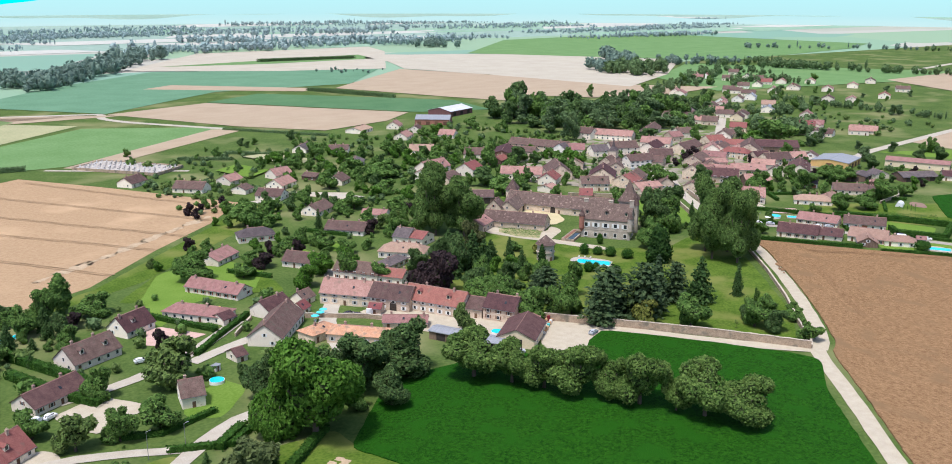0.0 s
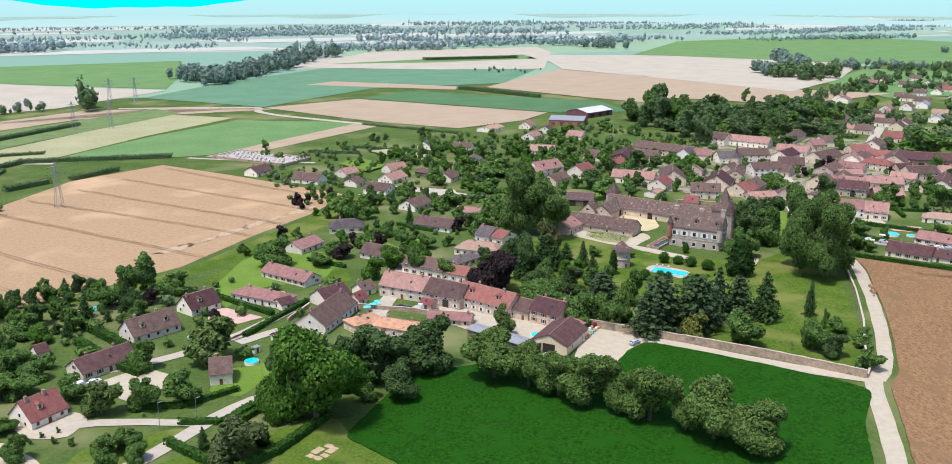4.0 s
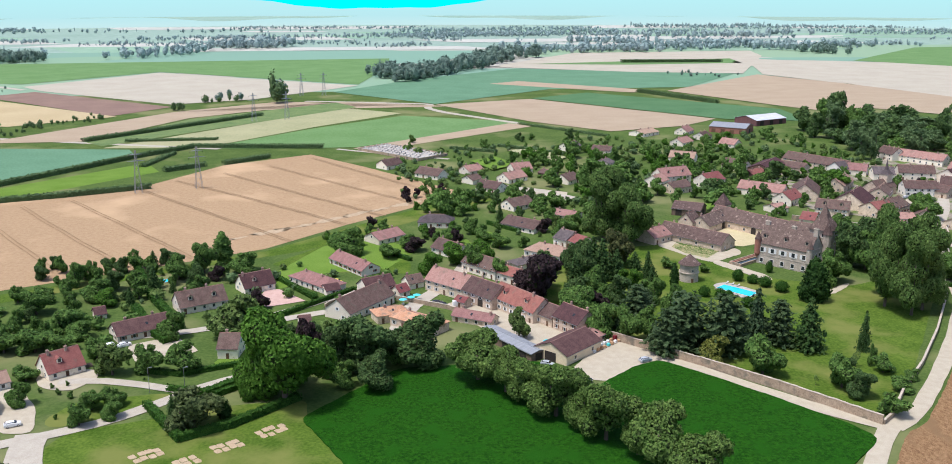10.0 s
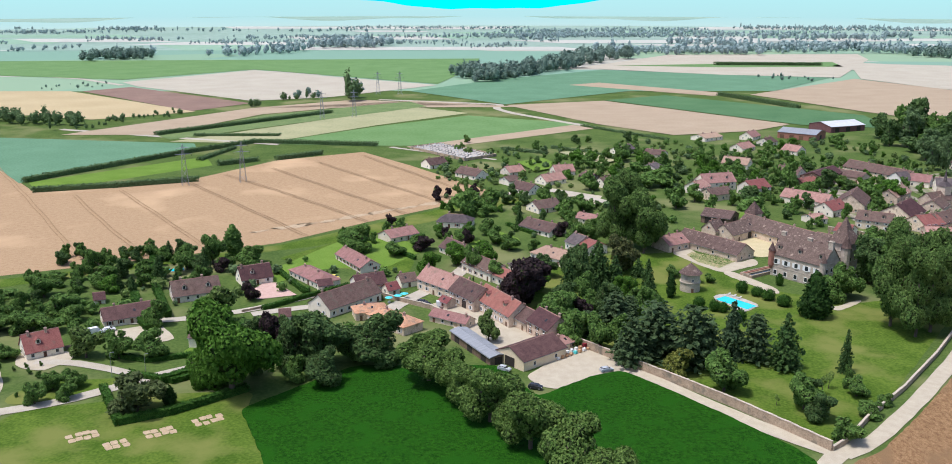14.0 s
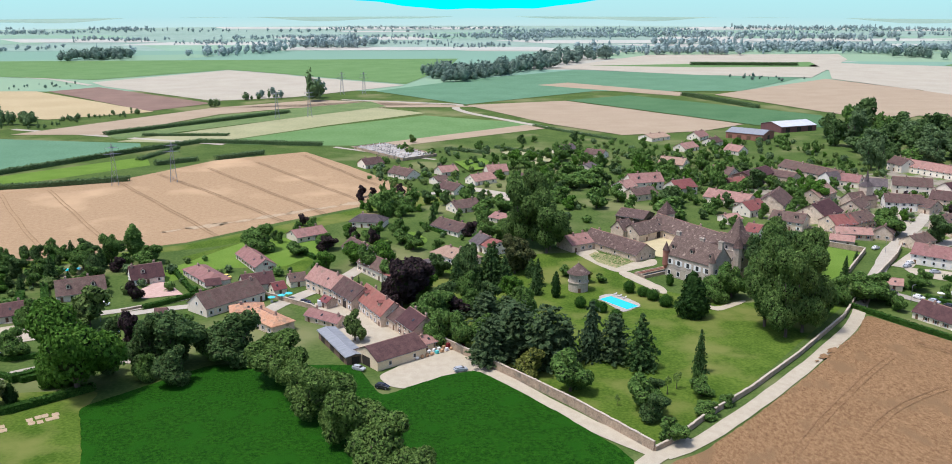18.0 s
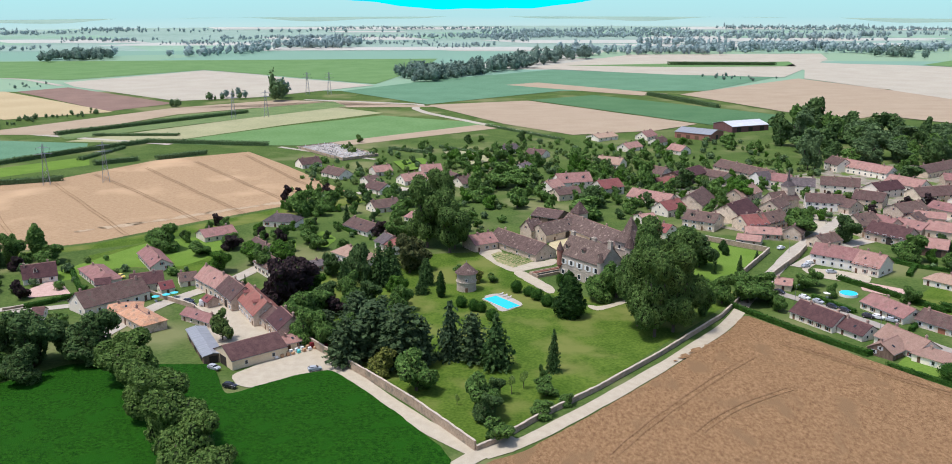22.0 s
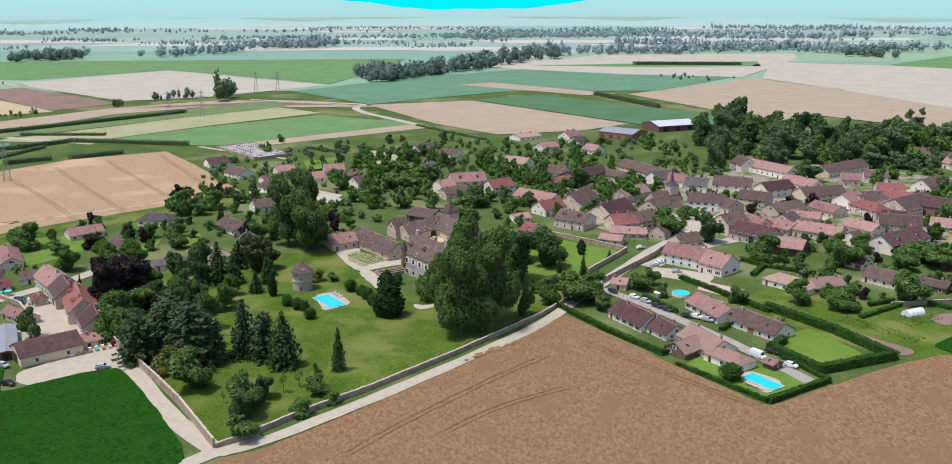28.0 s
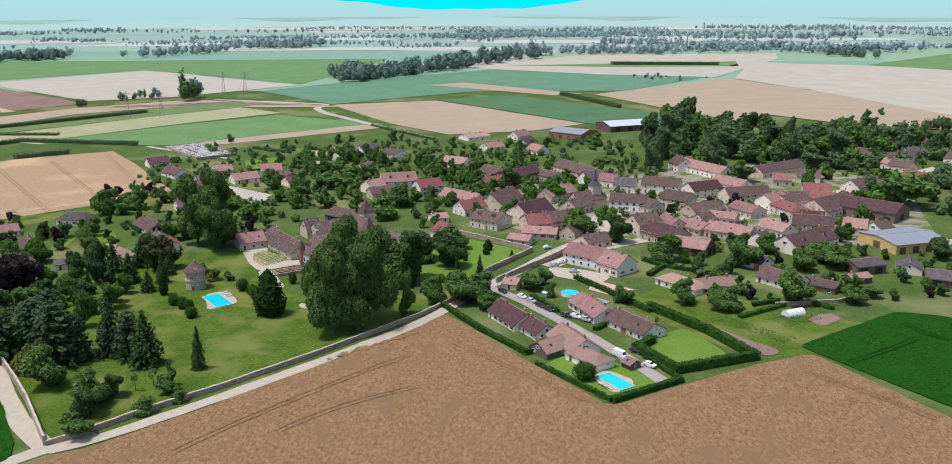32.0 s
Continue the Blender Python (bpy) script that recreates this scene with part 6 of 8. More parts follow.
def parasol(x, y, colour):
    e = thing("parasol", x, y, 0, "open %s garden parasol over a table" % colour, "parasol", "garden parasols")
    g = Geo()
    g.prism(0, 0, 0.1, 2.7, 0.04, 0.04, 6)
    part("pole", g.mesh("pole", STEEL), e)
    g = Geo()
    g.prism(0, 0, 2.2, 2.75, 1.6, 0.05, 8)
    col = dict(turquoise=(0.08, 0.52, 0.55), white=(0.75, 0.75, 0.72))[colour]
    part("canopy", g.mesh("canopy", plain("parasol_" + colour, col, 0.8)), e)
    g = Geo()
    g.prism(0, 0, 0.0, 0.75, 0.5, 0.55, 10)
    part("table", g.mesh("table", FRAME), e)


for x, y in ((-119.5, 124.2), (-117.1, 126.6), (-122.8, 121.8), (-143.6, 118.8)):
    parasol(x, y, "turquoise")
parasol(138.4, 121.2, "white")


# ---- cemetery ----
ca, sa = math.cos(radians(-52)), math.sin(radians(-52))
CEMETERY = field("cemetery_ground", "pale gravel cemetery ground", "stone_pave", [(-97.9 + px * ca - py * sa, 460.3 + px * sa + py * ca) for px, py in ((-32.6, -14.6), (32.6, -14.6), (32.6, 14.6), (-32.6, 14.6))], 0.35)
CEMETERY_LIFT = CEMETERY.data.vertices[0].co.z - lie(CEMETERY.data.vertices[0].co.y)


def cemetery():
    e = thing("cemetery_wall", -97.9, 460.3, -52, "low stone cemetery wall", "wall", z=lie(460.3) + CEMETERY_LIFT)
    g = Geo()
    for x0, y0, x1, y1 in ((-33, -15, 33, -14.5), (-33, 14.5, 33, 15), (-33, -14.5, -32.5, 14.5), (32.5, -14.5, 33, 14.5)):
        g.box(x0, y0, -1.2, x1, y1, 0.7)
    part("wall_body", g.mesh("wall_body", STONE), e)
    rnd = random.Random(5)
    stones = [material("grave_" + k, c, tuple(v * 1.3 for v in c), 1, 6) for k, c in (("pale", (0.33, 0.31, 0.29)), ("grey", (0.19, 0.185, 0.18)), ("white", (0.46, 0.45, 0.43)))]
    for r in range(5):
        for k in range(16):
            if rnd.random() < 0.12:
                continue
            px, py = -30 + 3.9 * k + rnd.uniform(-0.3, 0.3), -11.5 + 5.6 * r
            ax, ay = math.cos(radians(-52)), math.sin(radians(-52))
            x, y = -97.9 + px * ax - py * ay, 460.3 + px * ay + py * ax
            t = thing("grave", x, y, -52, "pale stone grave with an upright headstone", "grave", "graves in the cemetery", z=lie(y) + CEMETERY_LIFT)
            m = rnd.choice(stones)
            g = Geo()
            g.box(-0.5, -1.1, 0, 0.5, 1.0, 0.4)
            part("slab", g.mesh("slab", m), t)
            g = Geo()
            g.box(-0.5, 1.0, 0, 0.5, 1.2, rnd.uniform(0.9, 1.8), taper=0.03)
            part("headstone", g.mesh("headstone", m), t)



cemetery()


# ---- small things in yards and gardens ----
def street_lamp(x, y, h=7.0):
    e = thing("street_lamp", x, y, 0, "grey street lamp post by the lane", "street lamp", "street lamps")
    g = Geo()
    g.prism(0, 0, 0, h, 0.09, 0.06, 8)
    part("post", g.mesh("post", STEEL), e)
    g = Geo()
    g.beam((0, 0, h - 0.1), (0.9, 0, h + 0.15), 0.07)
    g.box(0.7, -0.14, h + 0.08, 1.3, 0.14, h + 0.2)
    part("lamp_head", g.mesh("lamp_head", STEEL), e)


for x, y in ((-193.6, 52.4), (-180.8, 101.1), (119.9, 135.8), (124.1, 116.4), (142.2, 83), (145.5, 184.6)):
    street_lamp(x, y)


def poly_tunnel(x, y, yaw):
    e = thing("poly_tunnel", x, y, yaw, "white plastic garden tunnel", "greenhouse")
    g = Geo()
    n = 9
    arc = [(2.0 * math.cos(math.pi * i / n), 2.3 * math.sin(math.pi * i / n)) for i in range(n + 1)]
    for (a, b), (c, d) in zip(arc, arc[1:]):
        g.solid([(-4.0, a, b), (4.0, a, b), (4.0, c, d), (-4.0, c, d)], [(-4.0, a * 1.02, b * 1.02), (4.0, a * 1.02, b * 1.02), (4.0, c * 1.02, d * 1.02), (-4.0, c * 1.02, d * 1.02)])
    g.face([(-4.0, a, b) for a, b in arc])
    g.face([(4.0, a, b) for a, b in arc[::-1]])
    part("cover", g.mesh("cover", plain("white_film", (0.72, 0.72, 0.70), 0.4)), e)
    for k in range(5):
        g = Geo()
        for (a, b), (c, d) in zip(arc, arc[1:]):
            g.beam((-4.0 + 2.0 * k, a * 1.04, b * 1.04), (-4.0 + 2.0 * k, c * 1.04, d * 1.04), 0.06)
        part("hoop", g.mesh("hoop", STEEL), e)


poly_tunnel(228.1, 99.8, 24)


def crate_stack(x, y, yaw, colour, w, h):
    e = thing("wine_pallet", x, y, yaw, "%s wrapped pallet standing in the yard" % colour, "pallet", "pallets in the yard", z=lie(y) + 0.26)
    g = Geo()
    for k in (-0.45, 0, 0.45):
        g.box(-w / 2, k - 0.06, 0, w / 2, k + 0.06, 0.1)
    for k in range(5):
        g.box(-w / 2 + w * k / 5 + 0.02, -0.55, 0.1, -w / 2 + w * (k + 1) / 5 - 0.02, 0.55, 0.13)
    part("base", g.mesh("base", WALLS["timber"]), e)
    col = {"white": (0.66, 0.66, 0.64), "dark red": (0.16, 0.02, 0.025), "turquoise": (0.10, 0.50, 0.48), "tan": (0.45, 0.27, 0.15)}[colour]
    g = Geo()
    g.box(-w / 2 + 0.03, -0.52, 0.13, w / 2 - 0.03, 0.52, h, taper=0.05)
    part("load", g.mesh("load", material("load_" + colour.replace(" ", "_"), col, tuple(min(1, v * 1.2) for v in col), 1, 5)), e)


rnd = random.Random(11)
for i in range(9):
    for j in range(2):
        crate_stack(-65.2 + i * 1.6 + j * 1.0, 62.7 + i * 1.25 - j * 1.5, 38 + rnd.uniform(-4, 4), rnd.choice(("tan", "white", "turquoise", "tan")), 1.1, rnd.uniform(0.7, 1.3))
for x, y, s in ((-55.6, 74.2, 2.8), (-53.8, 70.9, 2.4), (-51.5, 72.6, 2.6), (-49.7, 69.3, 2.2)):
    crate_stack(x, y, 38, "dark red", s, s * 0.8)


def log_pile(x, y, yaw):
    e = thing("log_pile", x, y, yaw, "stack of brown firewood logs", "firewood")
    for r in range(3):
        for k in range(8 - r):
            g = Geo()
            ring = lambda px: [(px, -1.2 + 0.32 * k + 0.16 * r + 0.15 * math.cos(-math.tau * i / 8), 0.16 + 0.27 * r + 0.15 * math.sin(-math.tau * i / 8)) for i in range(8)]
            g.solid(ring(-1), ring(1))
            part("log", g.mesh("log", BARK), e)


log_pile(-227, 76.1, 30)

# ---- lines of vines and vegetables ----
def crop_rows(name, label, x, y, yaw, rows, gap, length):
    rng = np.random.default_rng(int(abs(x)))
    P, N = [], []
    ax, ay = math.cos(radians(yaw)), math.sin(radians(yaw))
    for r in range(rows):
        n = int(length * 5)
        s = rng.uniform(0, length, n)
        o = gap * r + rng.normal(0, 0.12, n)
        px, py = x + ax * s - ay * o, y + ay * s + ax * o
        P.append(np.stack([px, py, np.array([lie(q) for q in py]) + rng.uniform(0.15, 0.7, n)], 1))
        N.append(np.tile((0, 0, 1.0), (n, 1)))
    v, f = clumps(rng, np.concatenate(P), np.concatenate(N), 0.24, 0.8)
    tagged(new(name, leaf_mesh(name, v, f, LEAVES["oak"])), label, "vegetable rows", "", "stuff")


crop_rows("vegetable_rows", "green rows of garden vegetables", 197.3, 94.3, -52, 4, 1.9, 30)
crop_rows("vegetable_rows", "green rows of garden vegetables", 220.9, 86.9, 28, 5, 2.0, 18)
crop_rows("flower_rows", "low rows of manor garden flowers", 9.8, 182, -52, 6, 1.9, 18)


# ---- scattered garden trees ----
def scatter(seed, x0, y0, x1, y1, n, kinds, hmin, hmax, turn=0.0):
    rnd = random.Random(seed)
    made = tries = 0
    while made < n and tries < n * 12:
        tries += 1
        x, y = rnd.uniform(x0, x1), rnd.uniform(y0, y1)
        h = rnd.uniform(hmin, hmax) * rnd.uniform(0.7, 1.2)
        r = h * rnd.uniform(0.34, 0.52)
        if any((x - a) ** 2 + (y - b) ** 2 < (c + r * 0.75) ** 2 for a, b, c in TAKEN):
            continue
        tree(rnd.choice(kinds), x, y, h, r, "garden trees")
        made += 1


def sunken_garden():
    """The stone-lined basin beside the manor, with its low walls and dark water."""
    e = thing("stone_basin", 34.4, 157.3, 31, "long stone-lined basin with dark water before the manor", "basin")
    L, W = 20.0, 6.4
    for x0, y0, x1, y1 in ((-L / 2, -W / 2, L / 2, -W / 2 + 0.7), (-L / 2, W / 2 - 0.7, L / 2, W / 2), (-L / 2, -W / 2 + 0.7, -L / 2 + 0.7, W / 2 - 0.7), (L / 2 - 0.7, -W / 2 + 0.7, L / 2, W / 2 - 0.7)):
        g = Geo()
        g.box(x0, y0, -0.3, x1, y1, 1.25, taper=0.04)
        part("basin_wall", g.mesh("basin_wall", STONE), e)
    for k, w in ((0, 1.3), (1, 0.7)):
        g = Geo()
        g.box(-L / 2 + 0.7, W / 2 - 0.7 - w, -0.3, L / 2 - 0.7, W / 2 - 0.7, 0.95 - 0.4 * (1 - k))
        part("ledge", g.mesh("ledge", WALLS["brick"] if k else STONE), e)
    g = Geo()
    g.box(-L / 2 + 0.7, -W / 2 + 0.7, -0.3, L / 2 - 0.7, W / 2 - 2.0, 0.32)
    part("water", g.mesh("water", plain("dark_water", (0.02, 0.028, 0.022), 0.1)), e, "dark still water")


sunken_garden()


def garden_shed(x, y, yaw):
    e = thing("garden_shed", x, y, yaw, "small white garden shed with flat roof", "shed")
    g = Geo()
    g.box(-1.2, -0.9, 0, 1.2, 0.9, 2.0)
    part("wall", g.mesh("wall", WALLS["white"]), e)
    g = Geo()
    g.box(-1.4, -1.1, 2.0, 1.4, 1.1, 2.12)
    part("roof", g.mesh("roof", ROOFS["grey"]), e)
    g = Geo()
    g.box(-0.4, -0.95, 0, 0.4, -0.88, 1.8)
    part("door", g.mesh("door", DOOR), e)


garden_shed(-168.8, 98.2, 30)
street_lamp(-203.6, 51.2, 8.0)



# ---- houses of the village ----
house(-234.1, 72.2, 36, 11.2, 9, 3, 7.5, roof='red', wall='cream', dormers=1)
house(-251.2, 62.5, 33, 8.1, 7, 2.6, 4.6, roof='tan', wall='cream', garage=1)
house(-250.2, 43.9, 21, 11.8, 9, 2.7, 5.2, roof='tan', wall='cream', garage=1)
house(-216.4, 104.7, 29, 18.7, 9, 3, 6, roof='dark', wall='cream')
house(-199.7, 131.4, 25, 18.0, 9.5, 3.2, 7.5, roof='brown', wall='cream', dormers=2)
house(-180.6, 150.9, 28, 12.9, 9, 3, 7.2, roof='dark', wall='cream', dormers=1)
house(-235, 125.4, 23, 3.4, 5, 2.2, 4, roof='dark', wall='cream')
house(-182.7, 80.1, -10, 6.6, 9, 4.5, 7.2, roof='brown', wall='cream')
house(-159.6, 104, 10, 3.9, 6, 2.4, 4, roof='dark', wall='cream')
house(-155.8, 151.6, -52, 16.4, 10, 2.7, 4.8, roof='pink', wall='cream', hip=1)
house(-150.4, 140.8, 21, 5.8, 6, 2.5, 4, roof='dark', wall='cream')
house(-140.1, 174.1, -59, 26.1, 8.5, 2.8, 5.3, roof='pink', wall='cream')
house(-139.2, 118.7, 49, 26.4, 11, 4.2, 8, roof='brown', wall='cream')
house(-132.2, 139.8, 24, 12.4, 9, 3.5, 6.5, roof='dark', wall='cream')
house(-122.9, 134.2, 35, 5.2, 5, 2.5, 4.5, roof='red', wall='cream')
house(-117.1, 144.5, 25, 6.9, 6, 2.8, 5, roof='brown', wall='cream')
house(-101.8, 134.5, -50, 20.7, 9.5, 5.6, 9, roof='pink', wall='stone', shut=1)
house(-90.4, 119.3, -57, 17.1, 10, 5.6, 9, roof='brown', wall='stone', arch=1)
house(-79.5, 105.5, -62, 25.0, 9.5, 5.6, 9, roof='red', wall='stone', dormers=2)
house(-70.8, 93.5, -59, 9.3, 8.5, 4.5, 7, roof='brown', wall='stone')
house(-64.6, 83.7, -61, 12.3, 9.5, 6, 8.8, roof='dark', wall='stone')
house(-98.4, 98, -36, 16.0, 5.5, 2.6, 4.2, roof='pink', wall='stone')
house(-100.2, 116.3, -47, 4.8, 4.5, 3, 4.2, roof='red', wall='stone')
house(-128.8, 106.4, 16, 5.3, 8, 3.2, 5, roof='orange', wall='stone', hip=1)
house(-119, 95.3, -46, 12.5, 9, 3.4, 5.2, roof='orange', wall='stone', hip=1)
house(-72.7, 62.8, 39, 19.0, 13, 3.6, 6.6, roof='dark', wall='plaster', hall=1)
house(-62.1, 72.8, 38, 8.1, 7, 3, 4.2, roof='pink', wall='plaster')
house(-89.9, 70.6, -63, 27.7, 6, 3, 3.6, roof='grey', wall='timber', shed=1)
house(-96.5, 242.3, -13, 8.4, 10.9, 3, 6, roof='slate', wall='cream', hip=1)
house(-124.5, 217.8, 37, 16.2, 10.3, 2.8, 5.2, roof='pink', wall='cream')
house(-95.6, 189.3, -55, 16.5, 9, 3, 6.2, roof='brown', wall='cream')
house(-84.3, 158.2, -55, 20.5, 9, 4.8, 7.5, roof='brown', wall='cream')
house(-75.3, 145.9, -54, 11.4, 8, 4, 6, roof='red', wall='cream')
house(-47.6, 274.8, 32, 15.9, 10.3, 3, 6, roof='brown', wall='cream')
house(-52.9, 229.1, -48, 20.6, 11.5, 2.8, 5.6, roof='brown', wall='cream')
house(-26, 249, -43, 13.3, 10.3, 2.6, 4.2, roof='pink', wall='cream')
house(-38.3, 197.2, -59, 8.4, 10.3, 4, 7, roof='slate', wall='cream')
house(-33.8, 191.2, -63, 9.0, 10.3, 4, 6, roof='red', wall='cream')
house(-51.7, 176.8, -46, 12.2, 11, 3.2, 6.2, roof='tan', wall='cream', hip=1)
house(-65, 165.7, 26, 9.4, 8, 2.6, 4.2, roof='slate', wall='cream', hip=1)
house(-110.3, 404.7, 36, 14.7, 10.3, 3, 6.2, roof='brown', wall='cream')
house(-85.6, 367.6, -46, 19.3, 10.3, 3, 6.2, roof='brown', wall='cream')
house(-58.2, 377.1, 29, 12.2, 10.3, 3, 5.8, roof='pink', wall='cream')
house(-36.2, 348.6, 34, 16.3, 10.3, 3, 6.2, roof='pink', wall='cream')
house(-25.4, 376.9, 15, 13.6, 10.3, 3, 6.4, roof='pink', wall='cream')
house(-54, 321.6, -49, 15.8, 10.3, 3, 6, roof='brown', wall='cream')
house(-62.1, 346.5, 36, 9.2, 9.2, 3, 5, roof='brown', wall='cream')
house(-10.1, 359.6, -58, 10.4, 8, 2.6, 4.2, roof='brown', wall='timber')
house(-2.6, 338.2, 37, 12.0, 10.3, 3, 6, roof='brown', wall='cream')
house(29.3, 456.8, 41, 16.1, 10.3, 3, 6, roof='slate', wall='cream')
house(50, 439.3, -34, 14.6, 10.3, 3, 5.5, roof='brown', wall='cream')
house(36.4, 387.9, 55, 11.1, 10.3, 3, 5, roof='slate', wall='cream')
house(122.1, 465.7, 40, 16.7, 10.3, 3, 6, roof='pink', wall='cream')
house(108.7, 516.6, 34, 21.0, 13.8, 3, 5, roof='tan', wall='cream')
house(144.9, 518.9, 49, 16.0, 10.3, 3, 6.5, roof='pink', wall='cream')
house(189.3, 524.4, -39, 31.1, 25.3, 5, 7.5, roof='grey', wall='brick', hall=1)
house(155.7, 450.9, -54, 13.6, 10.3, 3.2, 6.5, roof='pink', wall='cream')
house(148.9, 489.5, 43, 12.3, 10.3, 3.2, 6, roof='brown', wall='cream')
house(97.3, 398.7, -34, 17.8, 11.5, 3.5, 7, roof='tan', wall='cream')
house(121.5, 363.6, -46, 15.3, 11.5, 3.5, 7, roof='brown', wall='cream')
house(62.8, 329.9, 15, 21.4, 11.5, 6, 9.5, roof='pink', wall='cream', dormers=2)
house(49, 318.4, 42, 10.9, 10.3, 5, 7.5, roof='pink', wall='cream')
house(55.9, 302, 25, 15.6, 10.3, 4, 6.5, roof='brown', wall='stone')
house(81.9, 314.8, 28, 15.1, 11.5, 5.5, 8.5, roof='red', wall='cream')
house(137.2, 350, 46, 31.5, 16.1, 5, 8, roof='dark', wall='timber', hall=1)
house(119.8, 333.6, 31, 14.8, 9.2, 4, 6, roof='red', wall='timber')
house(155, 352.1, -51, 21.8, 10.3, 4, 6.5, roof='brown', wall='stone')
house(178, 359.5, -63, 46.8, 11.5, 5.5, 8.5, roof='brown', wall='stone')
house(103.1, 286, -44, 26.6, 11.5, 4.5, 7.5, roof='pink', wall='cream')
house(107.4, 263.3, 37, 14.8, 10.3, 4.5, 7.5, roof='red', wall='cream')
house(124.8, 275.9, 59, 24.4, 13.8, 5.5, 10, roof='brown', wall='stone')
house(118.4, 233.9, -35, 16.9, 12.6, 5.5, 8, roof='brown', wall='stone', dormers=2)
house(139.7, 249.2, 44, 20.7, 14.9, 5.5, 10, roof='dark', wall='stone')
house(141.1, 228.2, 17, 12.6, 12.6, 5, 8, roof='red', wall='stone')
house(152, 233.3, 31, 17.8, 11.5, 5, 8, roof='brown', wall='stone')
house(142.6, 214, -13, 16.7, 10.3, 3.2, 5, roof='pink', wall='stone')
house(132.5, 201.6, -26, 10.9, 8, 3, 4.5, roof='pink', wall='stone')
house(157.1, 211.5, 58, 8.5, 8, 4, 7, roof='brown', wall='stone')
house(166.3, 196.8, 30, 13.2, 9.2, 3.6, 6, roof='brown', wall='stone')
house(95.2, 215.6, -43, 7.4, 10.3, 4, 6.5, roof='red', wall='cream')
house(91.3, 245.1, 18, 8.5, 9.2, 3, 4.5, roof='pink', wall='cream')
house(194.4, 271.8, -15, 19.1, 10.9, 6, 8.5, roof='brown', wall='white', shut=1)
house(157.2, 295, 46, 23.6, 10.3, 5, 8, roof='tan', wall='stone')
house(221, 315.2, -21, 21.7, 11.5, 6, 9, roof='brown', wall='cream')
house(259.9, 368.8, -60, 39.1, 11.5, 5, 8, roof='pink', wall='cream')
house(246.8, 382.2, -77, 14.6, 10.3, 6, 9, roof='brown', wall='cream')
house(242.9, 305.6, 25, 20.7, 11.5, 5.5, 8.5, roof='dark', wall='cream')
house(223.2, 278.4, -38, 16.3, 11.5, 5.5, 8.5, roof='brown', wall='stone')
house(264.7, 321.8, -57, 23.0, 11.5, 4.5, 7.5, roof='pink', wall='cream')
house(264.1, 290.6, 14, 26.6, 12.6, 5.5, 8.5, roof='brown', wall='stone')
house(230.8, 251.2, 25, 19.8, 11.5, 6, 8.5, roof='brown', wall='stone')
house(274.4, 275.1, 41, 16.8, 10.3, 5.5, 8.5, roof='pink', wall='cream')
house(309.1, 303, -15, 15.2, 12.6, 4.5, 7.5, roof='red', wall='stone')
house(318.6, 343.7, -19, 13.7, 12.6, 5, 7.5, roof='brown', wall='cream')
house(307.2, 370.2, 34, 42.4, 11.5, 4.5, 7.5, roof='brown', wall='stone')
house(299.2, 335.8, -12, 10.9, 10.3, 4.5, 7, roof='pink', wall='stone')
house(390.6, 415.7, -24, 26.9, 12.6, 5, 8.5, roof='brown', wall='cream')
house(418.1, 472.6, 18, 17.5, 10.3, 4.5, 7, roof='brown', wall='white')
house(301.4, 262, 36, 30.9, 16.1, 5, 9.5, roof='brown', wall='stone')
house(321, 253.7, -44, 30.6, 20.7, 5.5, 9, roof='dark', wall='timber', hall=1)
house(278.1, 221.7, -20, 19.3, 11.5, 5.5, 8.5, roof='brown', wall='stone')
house(264.2, 192, 35, 30.8, 12.6, 5, 8.5, roof='dark', wall='cream', dormers=2)
house(298, 218.6, -28, 11.1, 11.5, 5, 7.5, roof='pink', wall='cream')
house(307.5, 213.5, 30, 9.7, 10.3, 5, 7.5, roof='brown', wall='white')
house(311.2, 196.1, 17, 29.1, 25.3, 4.5, 6, roof='grey', wall='ochre', hall=1)
house(210.1, 185, -33, 16.2, 13, 4, 7, roof='pink', wall='timber', hall=1)
house(194, 220.7, 27, 14.0, 11.5, 7, 10, roof='brown', wall='stone')
house(201.7, 204.7, -52, 20.0, 12.6, 5, 8.5, roof='dark', wall='stone', arch=1)
house(234.6, 211.1, -38, 22.2, 11.5, 4.5, 7, roof='pink', wall='stone')
house(220.4, 221.8, -57, 15.3, 10.3, 3.6, 6, roof='pink', wall='stone')
house(238.8, 242.1, -28, 15.0, 9.2, 3.6, 5.5, roof='pink', wall='stone')
house(258.9, 216.9, -56, 15.1, 10.3, 4, 6.5, roof='pink', wall='cream')
house(244.9, 195.9, 32, 6.3, 9.2, 4.5, 7, roof='brown', wall='cream')
house(286, 276.1, 22, 16.6, 11.5, 4.5, 7, roof='brown', wall='cream')
house(289.7, 263.1, 39, 16.2, 11.5, 4, 6, roof='pink', wall='stone')
house(194.6, 133, -53, 12.0, 10, 2.7, 5, roof='tan', wall='cream', hip=1)
house(206.1, 131.6, 18, 15.8, 9, 2.7, 5, roof='tan', wall='cream')
house(233.8, 162.6, -52, 8.6, 8, 3, 5.5, roof='slate', wall='cream', garage=1)
house(236.2, 137, -52, 19.2, 9, 3, 6, roof='brown', wall='cream')
house(276.2, 156.1, 15, 14.1, 12, 4, 5.5, roof='slate', wall='timber', hall=1)
house(250.6, 131.1, -44, 12.6, 8, 2.8, 4, roof='brown', wall='timber')
house(267.6, 140.6, 20, 9.8, 6, 2.8, 3.8, roof='pink', wall='timber')
